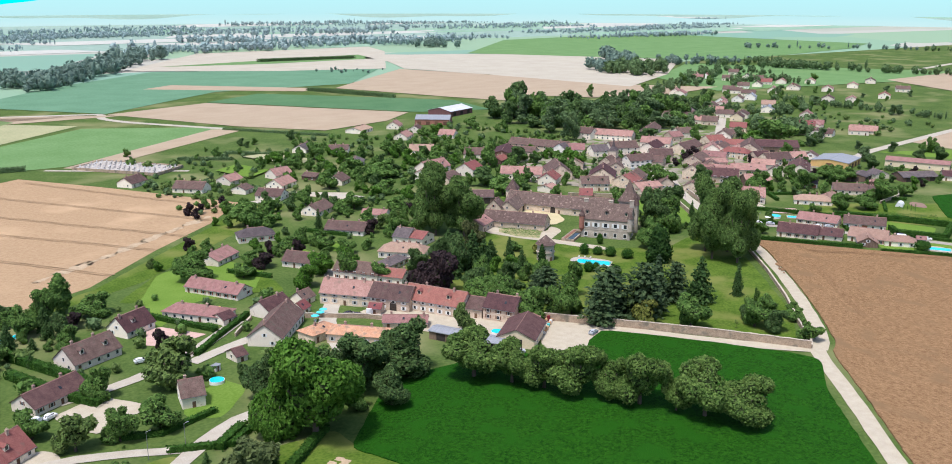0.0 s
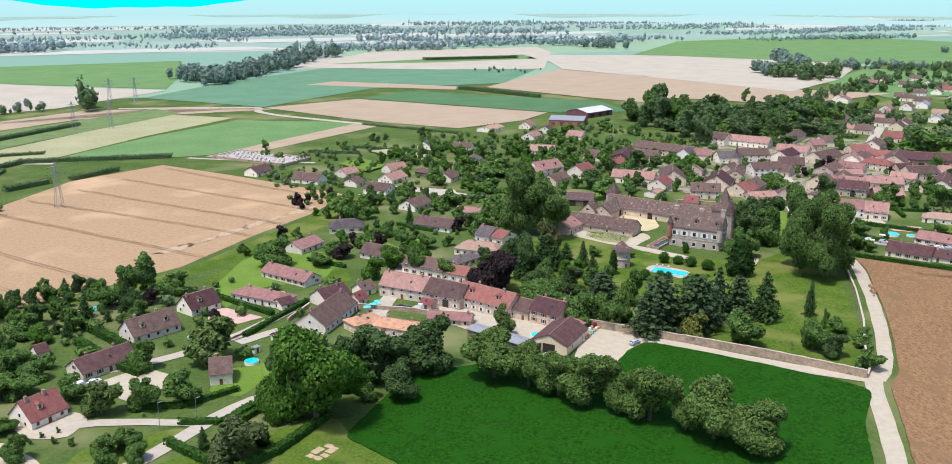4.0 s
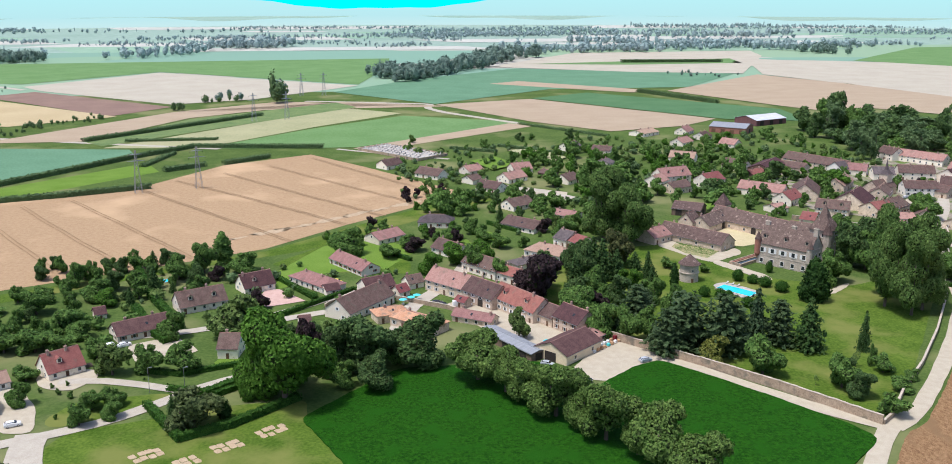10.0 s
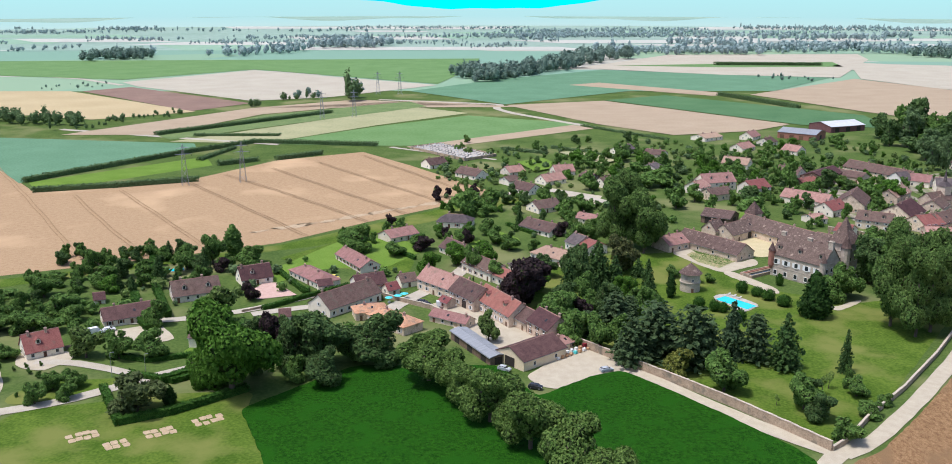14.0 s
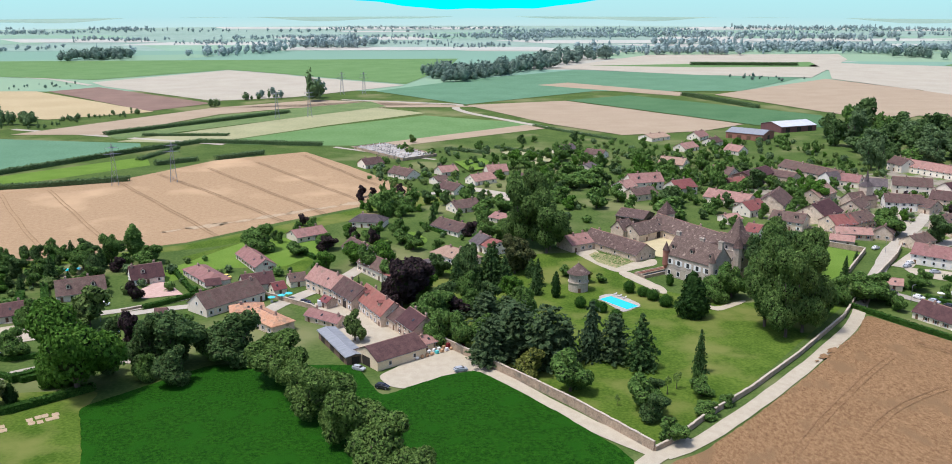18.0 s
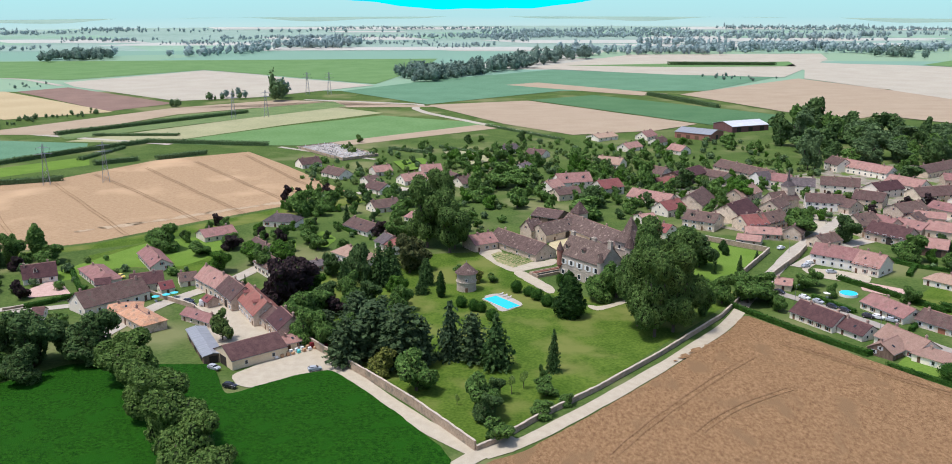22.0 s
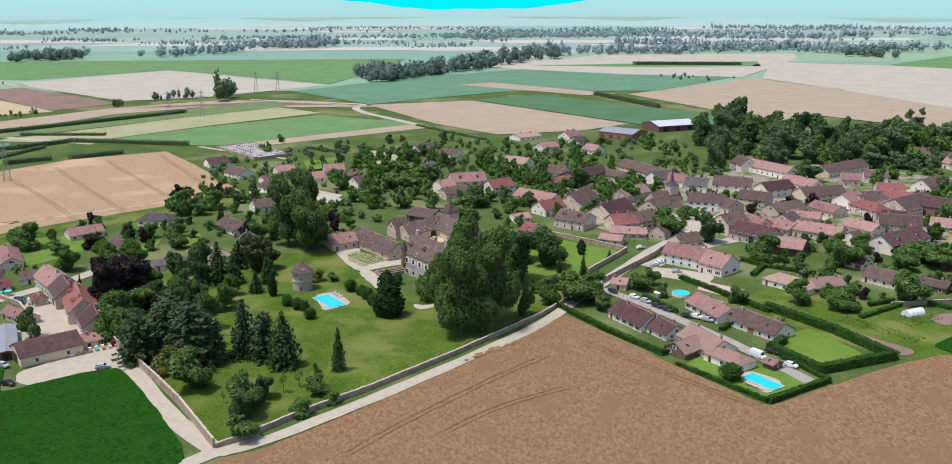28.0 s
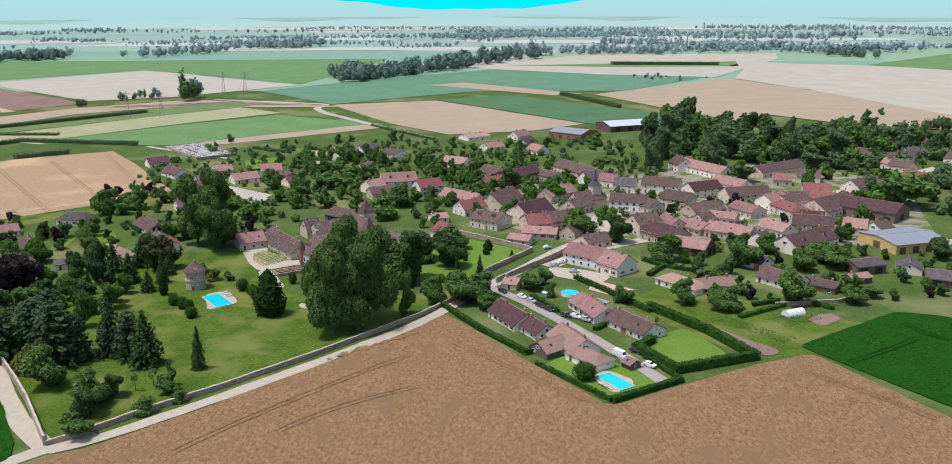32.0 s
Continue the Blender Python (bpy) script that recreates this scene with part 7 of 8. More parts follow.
house(160.4, 167.2, -40, 19.3, 10, 5.6, 8.5, roof='pink', wall='white', shut=1)
house(171.3, 156, -49, 11.6, 12, 5, 8.5, roof='pink', wall='cream')
house(126.1, 134.7, -25, 6.3, 7, 2.7, 4.2, roof='pink', wall='plaster')
house(124.9, 92.7, -62, 19.0, 9.5, 2.9, 6.2, roof='dark', wall='cream')
house(133.1, 80.2, -63, 11.0, 8, 2.6, 5.2, roof='dark', wall='cream')
house(155.1, 101.8, -69, 20.3, 10, 2.9, 5.4, roof='pink', wall='cream')
house(167, 83.6, -57, 19.8, 9.5, 2.9, 5.6, roof='brown', wall='cream', garage=1)
house(143.7, 66.6, -68, 17.3, 10, 2.9, 6, roof='tan', wall='cream')
house(135.6, 62.6, 37, 10.2, 8, 2.6, 5, roof='tan', wall='timber')
house(147.7, 53.1, -53, 7.2, 8, 2.6, 4.6, roof='tan', wall='cream', hip=1)
house(160.3, 49.7, -56, 4.0, 4, 2.2, 3, roof='pink', wall='timber')
far_house(391.8, 384.8, -115, 38.0, 11.5, 4, 7, roof='pink', wall='cream')
far_house(408.6, 413.7, -89, 37.7, 11.5, 4, 7, roof='brown', wall='cream')
far_house(443.4, 403, -65, 17.9, 11.5, 4, 7, roof='brown', wall='cream')
far_house(454, 391.9, -79, 19.5, 11.5, 4, 7, roof='brown', wall='cream')
far_house(498, 452.7, 28, 47.0, 11.5, 4, 7, roof='pink', wall='cream')
far_house(447.3, 474.8, -4, 21.2, 11.5, 4, 7, roof='brown', wall='cream')
far_house(481, 451.9, -89, 23.9, 11.5, 4, 7, roof='brown', wall='cream')
far_house(508.4, 403, -108, 31.0, 11.5, 4, 7, roof='grey', wall='cream')
far_house(538.4, 546.2, -30, 14.5, 11.5, 4, 7, roof='pink', wall='cream')
far_house(698.2, 660.1, 14, 34.3, 11.5, 4, 7, roof='pink', wall='cream')
far_house(614.9, 531.3, 22, 23.5, 11.5, 4, 7, roof='brown', wall='cream')
far_house(758.7, 608.8, -111, 30.6, 11.5, 4, 7, roof='brown', wall='cream')
far_house(750.9, 567.1, -104, 29.8, 11.5, 4, 7, roof='pink', wall='cream')
far_house(786.7, 549.4, -86, 26.3, 11.5, 4, 7, roof='tan', wall='cream')
far_house(727.1, 483.5, -98, 21.5, 11.5, 4, 7, roof='pink', wall='cream')
far_house(789, 490, -70, 22.1, 11.5, 4, 7, roof='pink', wall='cream')
far_house(858.4, 509.1, -30, 20.4, 11.5, 4, 7, roof='brown', wall='cream')
far_house(717, 404.2, -83, 24.8, 11.5, 4, 7, roof='red', wall='cream')
far_house(797.6, 429.3, -100, 22.4, 11.5, 4, 7, roof='brown', wall='cream')
far_house(636.9, 422.1, -95, 19.8, 11.5, 4, 7, roof='brown', wall='cream')
far_house(651, 402.2, 13, 32.0, 11.5, 4, 7, roof='pink', wall='cream')
far_house(452.3, 268, -61, 24.5, 11.5, 4, 7, roof='pink', wall='cream')
far_house(447.2, 309.1, -68, 14.3, 11.5, 4, 7, roof='pink', wall='cream')
far_house(409.1, 278.9, -68, 24.9, 11.5, 4, 7, roof='brown', wall='cream')
far_house(427, 336.9, -2, 15.0, 11.5, 4, 7, roof='tan', wall='cream')
far_house(708, 516.1, -88, 15.6, 11.5, 4, 7, roof='brown', wall='cream')
far_house(605.2, 503.9, 19, 31.1, 11.5, 4, 7, roof='brown', wall='cream')
far_house(307.5, 282.5, -1, 21.4, 11.5, 4, 7, roof='red', wall='cream')
far_house(717.9, 683.5, 0, 14.0, 10.5, 4, 7.5, roof='tan', wall='cream')
far_house(720.4, 664.8, 0, 14.0, 10.5, 4, 7.5, roof='red', wall='white')
far_house(721.8, 630.5, 0, 14.0, 10.5, 4, 7.5, roof='brown', wall='cream')
far_house(797.1, 681.7, 0, 14.0, 10.5, 4, 7.5, roof='brown', wall='cream')
far_house(759.8, 628.8, 0, 14.0, 10.5, 4, 7.5, roof='slate', wall='cream')
far_house(777.8, 587.2, 0, 14.0, 10.5, 4, 7.5, roof='brown', wall='white')
far_house(727.5, 572.7, 0, 14.0, 10.5, 4, 7.5, roof='red', wall='cream')
far_house(693.2, 559.8, 0, 14.0, 10.5, 4, 7.5, roof='brown', wall='cream')
far_house(657.4, 509.2, 0, 14.0, 10.5, 4, 7.5, roof='pink', wall='cream')
far_house(617.0, 541.7, 0, 14.0, 10.5, 4, 7.5, roof='brown', wall='cream')
far_house(665.2, 559.1, 0, 14.0, 10.5, 4, 7.5, roof='brown', wall='white')
far_house(543.6, 557.8, 0, 14.0, 10.5, 4, 7.5, roof='pink', wall='cream')
far_house(519.1, 471.0, 0, 14.0, 10.5, 4, 7.5, roof='pink', wall='white')
far_house(552.8, 476.4, 0, 14.0, 10.5, 4, 7.5, roof='brown', wall='white')
far_house(454.9, 423.5, 0, 14.0, 10.5, 4, 7.5, roof='pink', wall='plaster')
far_house(435.0, 381.5, 0, 14.0, 10.5, 4, 7.5, roof='brown', wall='plaster')
far_house(438.9, 473.9, 0, 14.0, 10.5, 4, 7.5, roof='brown', wall='white')
far_house(420.1, 426.9, 0, 14.0, 10.5, 4, 7.5, roof='slate', wall='cream')
far_house(579.5, 480.3, 0, 14.0, 10.5, 4, 7.5, roof='grey', wall='white')
far_house(538.6, 425.7, 0, 14.0, 10.5, 4, 7.5, roof='tan', wall='white')
far_house(501.2, 353.5, 0, 14.0, 10.5, 4, 7.5, roof='pink', wall='cream')
far_house(440.5, 310.8, 0, 14.0, 10.5, 4, 7.5, roof='red', wall='stone')
far_house(392.6, 378.2, 0, 14.0, 10.5, 4, 7.5, roof='brown', wall='stone')
far_house(706.0, 518.6, 0, 14.0, 10.5, 4, 7.5, roof='red', wall='cream')
far_house(383.1, 338.6, 0, 14.0, 10.5, 4, 7.5, roof='red', wall='stone')
house(350.6, 158.4, -67, 40.3, 15, 4.5, 6, roof='pink', wall='plaster', hall=1)
house(307.3, 136.2, -27, 24.4, 13, 3.2, 5.5, roof='slate', wall='timber', hall=1)
house(295.5, 154.8, -114, 10.7, 9, 3, 5, roof='slate', wall='cream')
house(329.2, 120.7, -55, 17.2, 11, 3.2, 5.5, roof='dark', wall='cream')
house(462, 269.6, -64, 22.3, 11.5, 3, 6.5, roof='pink', wall='cream')
house(459.4, 318.5, -58, 20.0, 11.5, 3, 6, roof='pink', wall='cream')
house(418.8, 284.3, -68, 25.2, 11.5, 3, 6, roof='brown', wall='cream')
house(200.3, 318.6, -18, 12.8, 11.5, 5, 8, roof='slate', wall='cream')
house(192.2, 334.3, -39, 12.9, 10.3, 4.6, 7.5, roof='pink', wall='cream')
house(181, 337.4, 24, 9.5, 10.3, 5.4, 8.5, roof='slate', wall='white')
house(205.5, 265.3, -61, 10.6, 10.3, 4.5, 7, roof='brown', wall='stone')
house(208.6, 226.1, -66, 12.9, 10.3, 4.2, 7, roof='pink', wall='stone')
house(339.6, 317.5, 32, 17.1, 11.5, 4, 7.5, roof='brown', wall='cream')
house(351.4, 321.3, -72, 11.9, 10.3, 4, 6.5, roof='brown', wall='stone')
house(276.9, 254.8, -71, 12.5, 9.2, 4.5, 7.5, roof='red', wall='stone', hip=1)
house(283.7, 238.7, -21, 11.8, 10.3, 4.2, 6.5, roof='dark', wall='stone')
house(285.2, 282.5, 8, 19.8, 10.3, 4.6, 7, roof='slate', wall='stone')
house(227.1, 235.6, 41, 10.1, 9.2, 4.2, 6.5, roof='brown', wall='stone')
house(255.5, 256.5, -61, 17.0, 10.3, 4.4, 6.5, roof='pink', wall='stone')
house(165.4, 264.7, 50, 15.9, 10.3, 5, 8, roof='brown', wall='stone')

# ---- vehicles, pylons, dovecote ----
car(121.9, 127.2, -55, 'black')
car(129.2, 120.2, -55, 'white')
car(132.6, 115, -55, 'silver')
car(135.6, 109.1, -55, 'black')
car(138.5, 104.8, -55, 'black')
car(147.6, 96.6, -40, 'white')
car(151, 93.2, -40, 'silver')
car(144.5, 97.9, -40, 'black')
car(148.5, 167.2, 30, 'white')
car(145.2, 162.7, 30, 'silver')
car(166.2, 49.9, -45, 'white')
car(163.9, 61.9, -45, 'black')
car(173.2, 47.9, -45, 'silver')
car(144.2, 191.6, 35, 'white')
car(181, 263.2, 30, 'silver')
car(182.9, 259, 30, 'white')
car(152.9, 153.8, 0, 'silver')
car(-147.6, 153.1, -40, 'yellow')
car(-107.9, 116.7, -30, 'black')
car(-82.8, 118.4, 20, 'black')
car(-99, 116.1, 20, 'white')
car(-186.3, 119.1, 0, 'white')
car(-82, 52.6, -30, 'silver')
car(-73.5, 38.4, -20, 'black')
car(-50.1, 51, 20, 'silver')
car(-109.7, 119.9, 0, 'black')
car(-219.2, 91.9, 35, 'white')
car(-236.3, 33.4, 20, 'white')
van(158.1, 57.7, -55, 'white')
van(-223.4, 89, 35, 'white')
van(-101.7, 116.1, 10, 'white')
pylon(-230, 354.6)
pylon(-263.8, 346.1)
pylon(-219.5, 642)
pylon(-190.3, 649.4)
pylon(-182.8, 840)
pylon(-157.7, 839.5)
dovecote(-2.4, 134.8)

# ---- trees, placed one by one ----
tree('plane', -105.6, 45.2, 15, 8.6)
tree('plane', -98.9, 34.5, 13.5, 6.2)
tree('plane', -93.5, 25.5, 14.5, 6.9)
tree('plane', -88, 16.5, 16.5, 8.2)
tree('plane', -82.4, 8.4, 13.5, 5.4)
tree('plane', -78.2, 0.8, 17, 8.4)
tree('plane', -72.6, -8.2, 10, 4.4)
tree('plane', -68.6, -15.2, 16.5, 8)
tree('plane', -62.8, -25.2, 14, 7.2)
tree('gold', -28.3, 47.5, 9.6, 5.0)
tree('oak', -17.6, 35.4, 12.6, 6.1)
tree('oak', 1.6, 22.6, 10.4, 5.2)
tree('dark', 3.2, 15.0, 9.0, 4.4)
tree('dark', 5.4, 28.2, 8.0, 3.5)
tree('bush', 20.5, 31.3, 5.8, 3.7)
tree('bush', 5.6, 3, 7.0, 4.8)
tree('bush', 18.5, 17.7, 4.8, 3.9)
tree('bush', 26, 24.6, 3.8, 2.4)
tree('sapling', 10.6, 32.3, 6.2, 1.6)
tree('sapling', 14.4, 36.6, 5.5, 1.5)
tree('sapling', -5.4, 25.1, 3.4, 0.9)
tree('oak', -49.8, 70.4, 13.0, 5.1)
tree('cedar', -40.9, 56.8, 16.6, 6.1)
tree('cedar', -32.3, 61.8, 20.0, 8.5)
tree('cedar', -22.5, 53.9, 21.5, 6.8)
tree('cedar', -16.7, 56.3, 16.6, 4.9)
tree('weep', -7.8, 61.2, 20.5, 4.6)
tree('cedar', -0.7, 58.5, 16.7, 5.4)
tree('fir', 6.6, 52.5, 19.0, 6.5)
tree('fir', 24.5, 48.9, 14.8, 2.9)
tree('bush', 19.9, 36.5, 7.8, 1.6)
tree('cedar', -40.6, 87.9, 14.9, 6.0)
tree('purple', -50.3, 104.5, 7.2, 4.6)
tree('oak', -58.3, 104.6, 10.8, 8.0)
tree('oak', -27.7, 87.6, 14.9, 4.3)
tree('cypress', -12.4, 125.2, 11.0, 2.1)
tree('yew', 35.3, 101.3, 17.8, 6.8)
tree('purple', -72.4, 115.5, 19.7, 8.9)
tree('oak', -61.2, 91.5, 13.9, 6.6)
tree('dark', -45.4, 141.7, 18.5, 5.1)
tree('fir', -38, 141.5, 18.5, 6.4)
tree('beech', -26.7, 158, 17.9, 6.1)
tree('fir', -31.8, 141.4, 13.3, 5.1)
tree('fir', -18.2, 141.1, 12.0, 3.8)
tree('fir', -51.3, 135.4, 13.8, 4.5)
tree('dark', -58.8, 154.3, 10.9, 4.6)
tree('giant', 62.3, 79.5, 33.0, 8.6)
tree('giant', 69.8, 84.2, 30.5, 8.2)
tree('giant', 58.6, 90.6, 32.0, 8.8)
tree('giant', 73.4, 94.2, 35.0, 9.4)
tree('giant', 66.0, 101.0, 35.5, 9.2)
tree('oak', 56.4, 123.8, 14.0, 6.7)
tree('oak', 49.7, 120.2, 12.6, 6.0)
tree('oak', 95.6, 115.5, 11.2, 4.8)
tree('oak', 85.8, 101.6, 11.9, 3.0)
tree('giant', -20.5, 198.0, 34.5, 9.4)
tree('giant', -10.0, 188.5, 30.5, 9.2)
tree('giant', -14.5, 210.5, 34.0, 8.4)
tree('bush', -5, 153.3, 4.7, 3.7)
tree('gold', 2, 144.7, 5.4, 3.3)
tree('bush', 8.4, 144.6, 4.0, 2.6)
tree('dark', 87, 173.6, 11.4, 8.3)
tree('oak', 100.9, 193.1, 10.5, 7.3)
tree('dark', 75.2, 164.7, 12.6, 5.4)
tree('dark', 99, 164.2, 16.7, 8.1)
tree('oak', 113, 121.1, 10.6, 6.7)
tree('bush', 115.2, 111.5, 6.6, 3.3)
tree('fir', 112.8, 150.8, 9.5, 2.1)
tree('fir', 127, 172.9, 5.1, 1.9)
tree('yew', 115.8, 182.7, 5.3, 2.0)
tree('ball', 17.6, 130.8, 5.2, 2.5)
tree('ball', 22.3, 126.8, 3.9, 2.5)
tree('ball', 25.1, 121.5, 4.6, 2.7)
tree('ball', 28.5, 114, 4.7, 2.7)
tree('ball', -4.4, 113.3, 4.5, 2.4)
tree('ball', 0.3, 108.9, 4.7, 2.3)
tree('ball', 3.2, 107.4, 4.2, 2.1)
tree('ball', 6.8, 98.5, 4.3, 2.5)
tree('ball', 35.9, 139.9, 5.3, 1.8)
tree('biglime', -163.3, 37.2, 29.2, 13.9)
tree('biglime', -171.3, 44.4, 19.5, 6.9)
tree('dark', -140.4, 57.1, 20.1, 8.9)
tree('dark', -121.9, 59.6, 18.7, 8.4)
tree('dark', -150, 56.8, 17.4, 5.8)
tree('oak', -130.5, 65.5, 10.7, 6.0)
tree('purple', -156.3, 67.7, 14.9, 5.0)
tree('olive', -187.2, 25, 12.7, 7.2)
tree('fir', -194.2, 34.2, 6.8, 2.3)
tree('yew', -179.7, 30.3, 6.5, 2.3)
tree('oak', -218.5, 31.3, 7.3, 3.6)
tree('oak', -217.7, 41.5, 6.3, 3.9)
tree('oak', -210.6, 34.7, 5.6, 3.3)
tree('oak', -212.1, 43.2, 6.2, 3.6)
tree('birch', -217.7, 67.4, 11.4, 5.7)
tree('birch', -182.8, 95.8, 16.1, 8.6)
tree('oak', -206.6, 66.4, 10.4, 4.9)
tree('oak', -195.8, 66.6, 9.6, 5.4)
tree('oak', -204.5, 97.6, 10.4, 4.9)
tree('oak', -238.9, 47.5, 7.7, 3.6)
tree('oak', -243.1, 66.8, 5.1, 3.9)
tree('purple', -176.9, 125.8, 7.6, 3.4)
tree('poplar', -196.8, 185.1, 15.8, 4.2)
tree('oak', -204.1, 176.4, 14.1, 5.7)
tree('oak', -186.8, 175.1, 9.0, 6.5)
tree('purple', -197.3, 165.3, 6.6, 3.7)
tree('oak', -213.2, 168.2, 11.0, 5.6)
tree('fir', -220.3, 152.1, 11.9, 4.3)
tree('dark', -236.8, 157.3, 9.4, 4.7)
tree('oak', -240.6, 145.8, 9.1, 6.3)
tree('lime', -235.1, 137.8, 7.2, 4.2)
tree('oak', -259.1, 132.1, 10.0, 6.0)
tree('oak', -274.7, 133.2, 2.5, 5.3)
tree('oak', -276, 119.3, 9.6, 6.9)
tree('oak', -257.7, 92.6, 8.9, 5.9)
tree('dark', -261, 70.7, 8.3, 4.9)
tree('oak', -247.7, 91.8, 8.9, 6.4)
tree('oak', -243.2, 110.2, 9.4, 6.8)
tree('oak', -236.1, 103.2, 7.0, 5.0)
tree('oak', -287.3, 134.3, 8.7, 4.8)
tree('oak', -263.6, 155.3, 4.0, 3.8)
tree('olive', -231.8, 1.4, 5.7, 5.3)
tree('oak', -239.6, 91.2, 6.7, 5.3)
tree('oak', -225.6, 81.5, 7.6, 4.1)
tree('oak', -142.7, 195.7, 13.4, 7.9)
tree('oak', -124.4, 187.3, 6.5, 5.1)
tree('lime', -108.2, 160.3, 10.6, 5.3)
tree('lime', -95.8, 172.8, 10.6, 6.1)
tree('purple', -111.5, 196.4, 7.2, 5.2)
tree('oak', -79.5, 149.7, 8.7, 5.0)
tree('purple', -68.5, 124.8, 17.9, 9.2)
tree('dark', -48.1, 151.4, 15.1, 5.3)
tree('fir', -42.5, 126.6, 10.4, 3.2)
tree('beech', -22.7, 162.6, 15.5, 5.7)
tree('giant', -7.6, 195.9, 18.2, 5.9)
tree('birch', -86, 78.9, 11.2, 4.2)
tree('fir', -90, 130.3, 8.6, 1.2)
tree('oak', -91.1, 269.3, 12.2, 7.1)
tree('oak', -80.2, 261.6, 6.9, 5.0)
tree('oak', -83.8, 275.9, 8.1, 5.9)
tree('oak', -60.1, 89.1, 12.8, 6.1)
tree('oak', -56.8, 76.6, 13.4, 6.4)
tree('oak', -114, 203.9, 6.1, 4.4)
tree('oak', -77.4, 206.5, 6.8, 4.5)
tree('oak', -71.7, 195.5, 7.6, 4.7)
tree('oak', -80.7, 223.7, 8.0, 4.0)
tree('fir', -63.6, 240.6, 11.6, 2.9)
tree('oak', -44.9, 295.6, 11.0, 4.7)
tree('oak', -36.6, 265.2, 8.7, 5.8)
tree('oak', -26.8, 271.6, 9.5, 5.5)
tree('oak', -37, 208.9, 10.3, 6.4)
tree('purple', -45.1, 221, 7.4, 4.7)
tree('oak', -91.5, 213, 7.8, 5.1)
tree('lime', -83.2, 171.8, 11.4, 5.2)
tree('ball2', 144.5, 40.5, 5.4, 3.9)
tree('oak', 114.2, 105.8, 5.9, 3.0)
tree('oak', 105.8, 116, 12.0, 7.4)
tree('oak', 133.2, 131, 7.3, 5.0)
tree('oak', 138.9, 137.3, 7.9, 3.8)
tree('oak', 140.4, 121.6, 6.4, 2.2)
tree('oak', 167.6, 113.9, 7.5, 4.0)
tree('oak', 204.9, 106.3, 9.7, 7.0)
tree('oak', 232.5, 113.1, 12.7, 6.9)
tree('oak', 190.7, 113.6, 9.9, 4.7)
tree('oak', 195, 171.3, 12.8, 6.9)
tree('oak', 226.8, 161.8, 12.5, 8.1)
tree('oak', 210.7, 136.4, 9.2, 3.8)
tree('dark', 178.2, 201.7, 15.2, 6.5)
tree('oak', 162.2, 218.8, 12.6, 9.2)
tree('lime', 155.3, 293.2, 12.7, 7.1)
tree('oak', 141.5, 293.4, 12.7, 6.4)
tree('dark', 130.2, 326.9, 13.5, 6.4)
tree('oak', 112.7, 310.1, 7.5, 5.5)
tree('dark', 68.8, 279.4, 12.4, 7.3)
tree('oak', 61.6, 251.5, 11.8, 8.2)
tree('oak', 87.4, 264.6, 8.7, 5.1)
tree('dark', 84.3, 142.1, 23.9, 9.6)
tree('dark', 74.3, 142.2, 21.3, 7.7)
tree('oak', 79.3, 138, 18.5, 7.6)
tree('fir', 103.1, 154.4, 10.2, 1.6)
tree('fir', 106.4, 172.4, 5.2, 1.4)
tree('yew', 102.6, 192.2, 4.5, 2.3)
tree('yew', 116.6, 189.9, 5.4, 2.6)
tree('oak', 345.7, 275, 20.8, 15.5)
tree('lime', 342.7, 290.2, 10.7, 10.6)
tree('oak', 307.1, 235, 11.3, 4.8)
tree('dark', 275.8, 342.4, 11.8, 9.7)
tree('oak', 268.2, 161.3, 9.7, 8.1)
tree('oak', 264.2, 170.6, 8.5, 6.9)
tree('oak', 250.9, 157.1, 9.6, 6.1)
tree('oak', 255.3, 112.9, 7.3, 4.7)
tree('oak', 257.4, 128, 6.4, 3.7)
tree('oak', 264.5, 120.3, 5.0, 4.4)
tree('dark', 248.8, 453.9, 11.6, 8.3)
tree('oak', 201.6, 482.1, 10.6, 7.2)
tree('oak', 108, 327.3, 17.3, 5.7)
tree('oak', 31.2, 337.7, 11.8, 9.7)
tree('oak', 20.6, 366.7, 10.3, 8.1)
tree('oak', 17.2, 329, 9.7, 7.6)
tree('oak', 7.1, 295.7, 9.1, 7.9)
tree('oak', -9.2, 252.5, 8.4, 5.9)
tree('oak', -0, 245.8, 6.7, 3.6)
tree('oak', 21.4, 421.6, 13.3, 6.6)
tree('oak', 75.4, 408.7, 10.9, 6.5)
tree('oak', -90.8, 260.6, 13.6, 5.0)
tree('oak', -77.1, 274.5, 11.5, 5.9)
tree('oak', -89.1, 161.3, 12.4, 5.4)
tree('sapling', 174.6, 83.4, 5.7, 1.1)

# ---- the wood beyond the church ----
tree('oak', 295, 506.6, 19.7, 6.9)
tree('dark', 347, 466.4, 25.2, 6.5)
tree('dark', 300.4, 495.4, 16.0, 12.2)
tree('dark', 403.9, 480.8, 16.6, 10.1)
tree('oak', 243.9, 427.9, 24.1, 6.8)
tree('wood', 269.6, 389.1, 27.7, 10.1)
tree('wood', 405.5, 437.9, 22.8, 10.9)
tree('dark', 305.4, 424, 16.9, 6.7)
tree('oak', 271, 406.6, 15.9, 11.2)
tree('wood', 385.9, 486.6, 21.6, 6.7)
tree('dark', 356.8, 448, 14.3, 8.6)
tree('wood', 369.3, 479.2, 16.7, 11.4)
tree('dark', 282.6, 435.4, 23.6, 11.3)
tree('dark', 340.8, 501.2, 22.3, 12.1)
tree('wood', 352.6, 392, 11.2, 7.1)
tree('wood', 386.9, 453.9, 24.1, 9.7)
tree('wood', 303, 492.5, 19.9, 8.7)
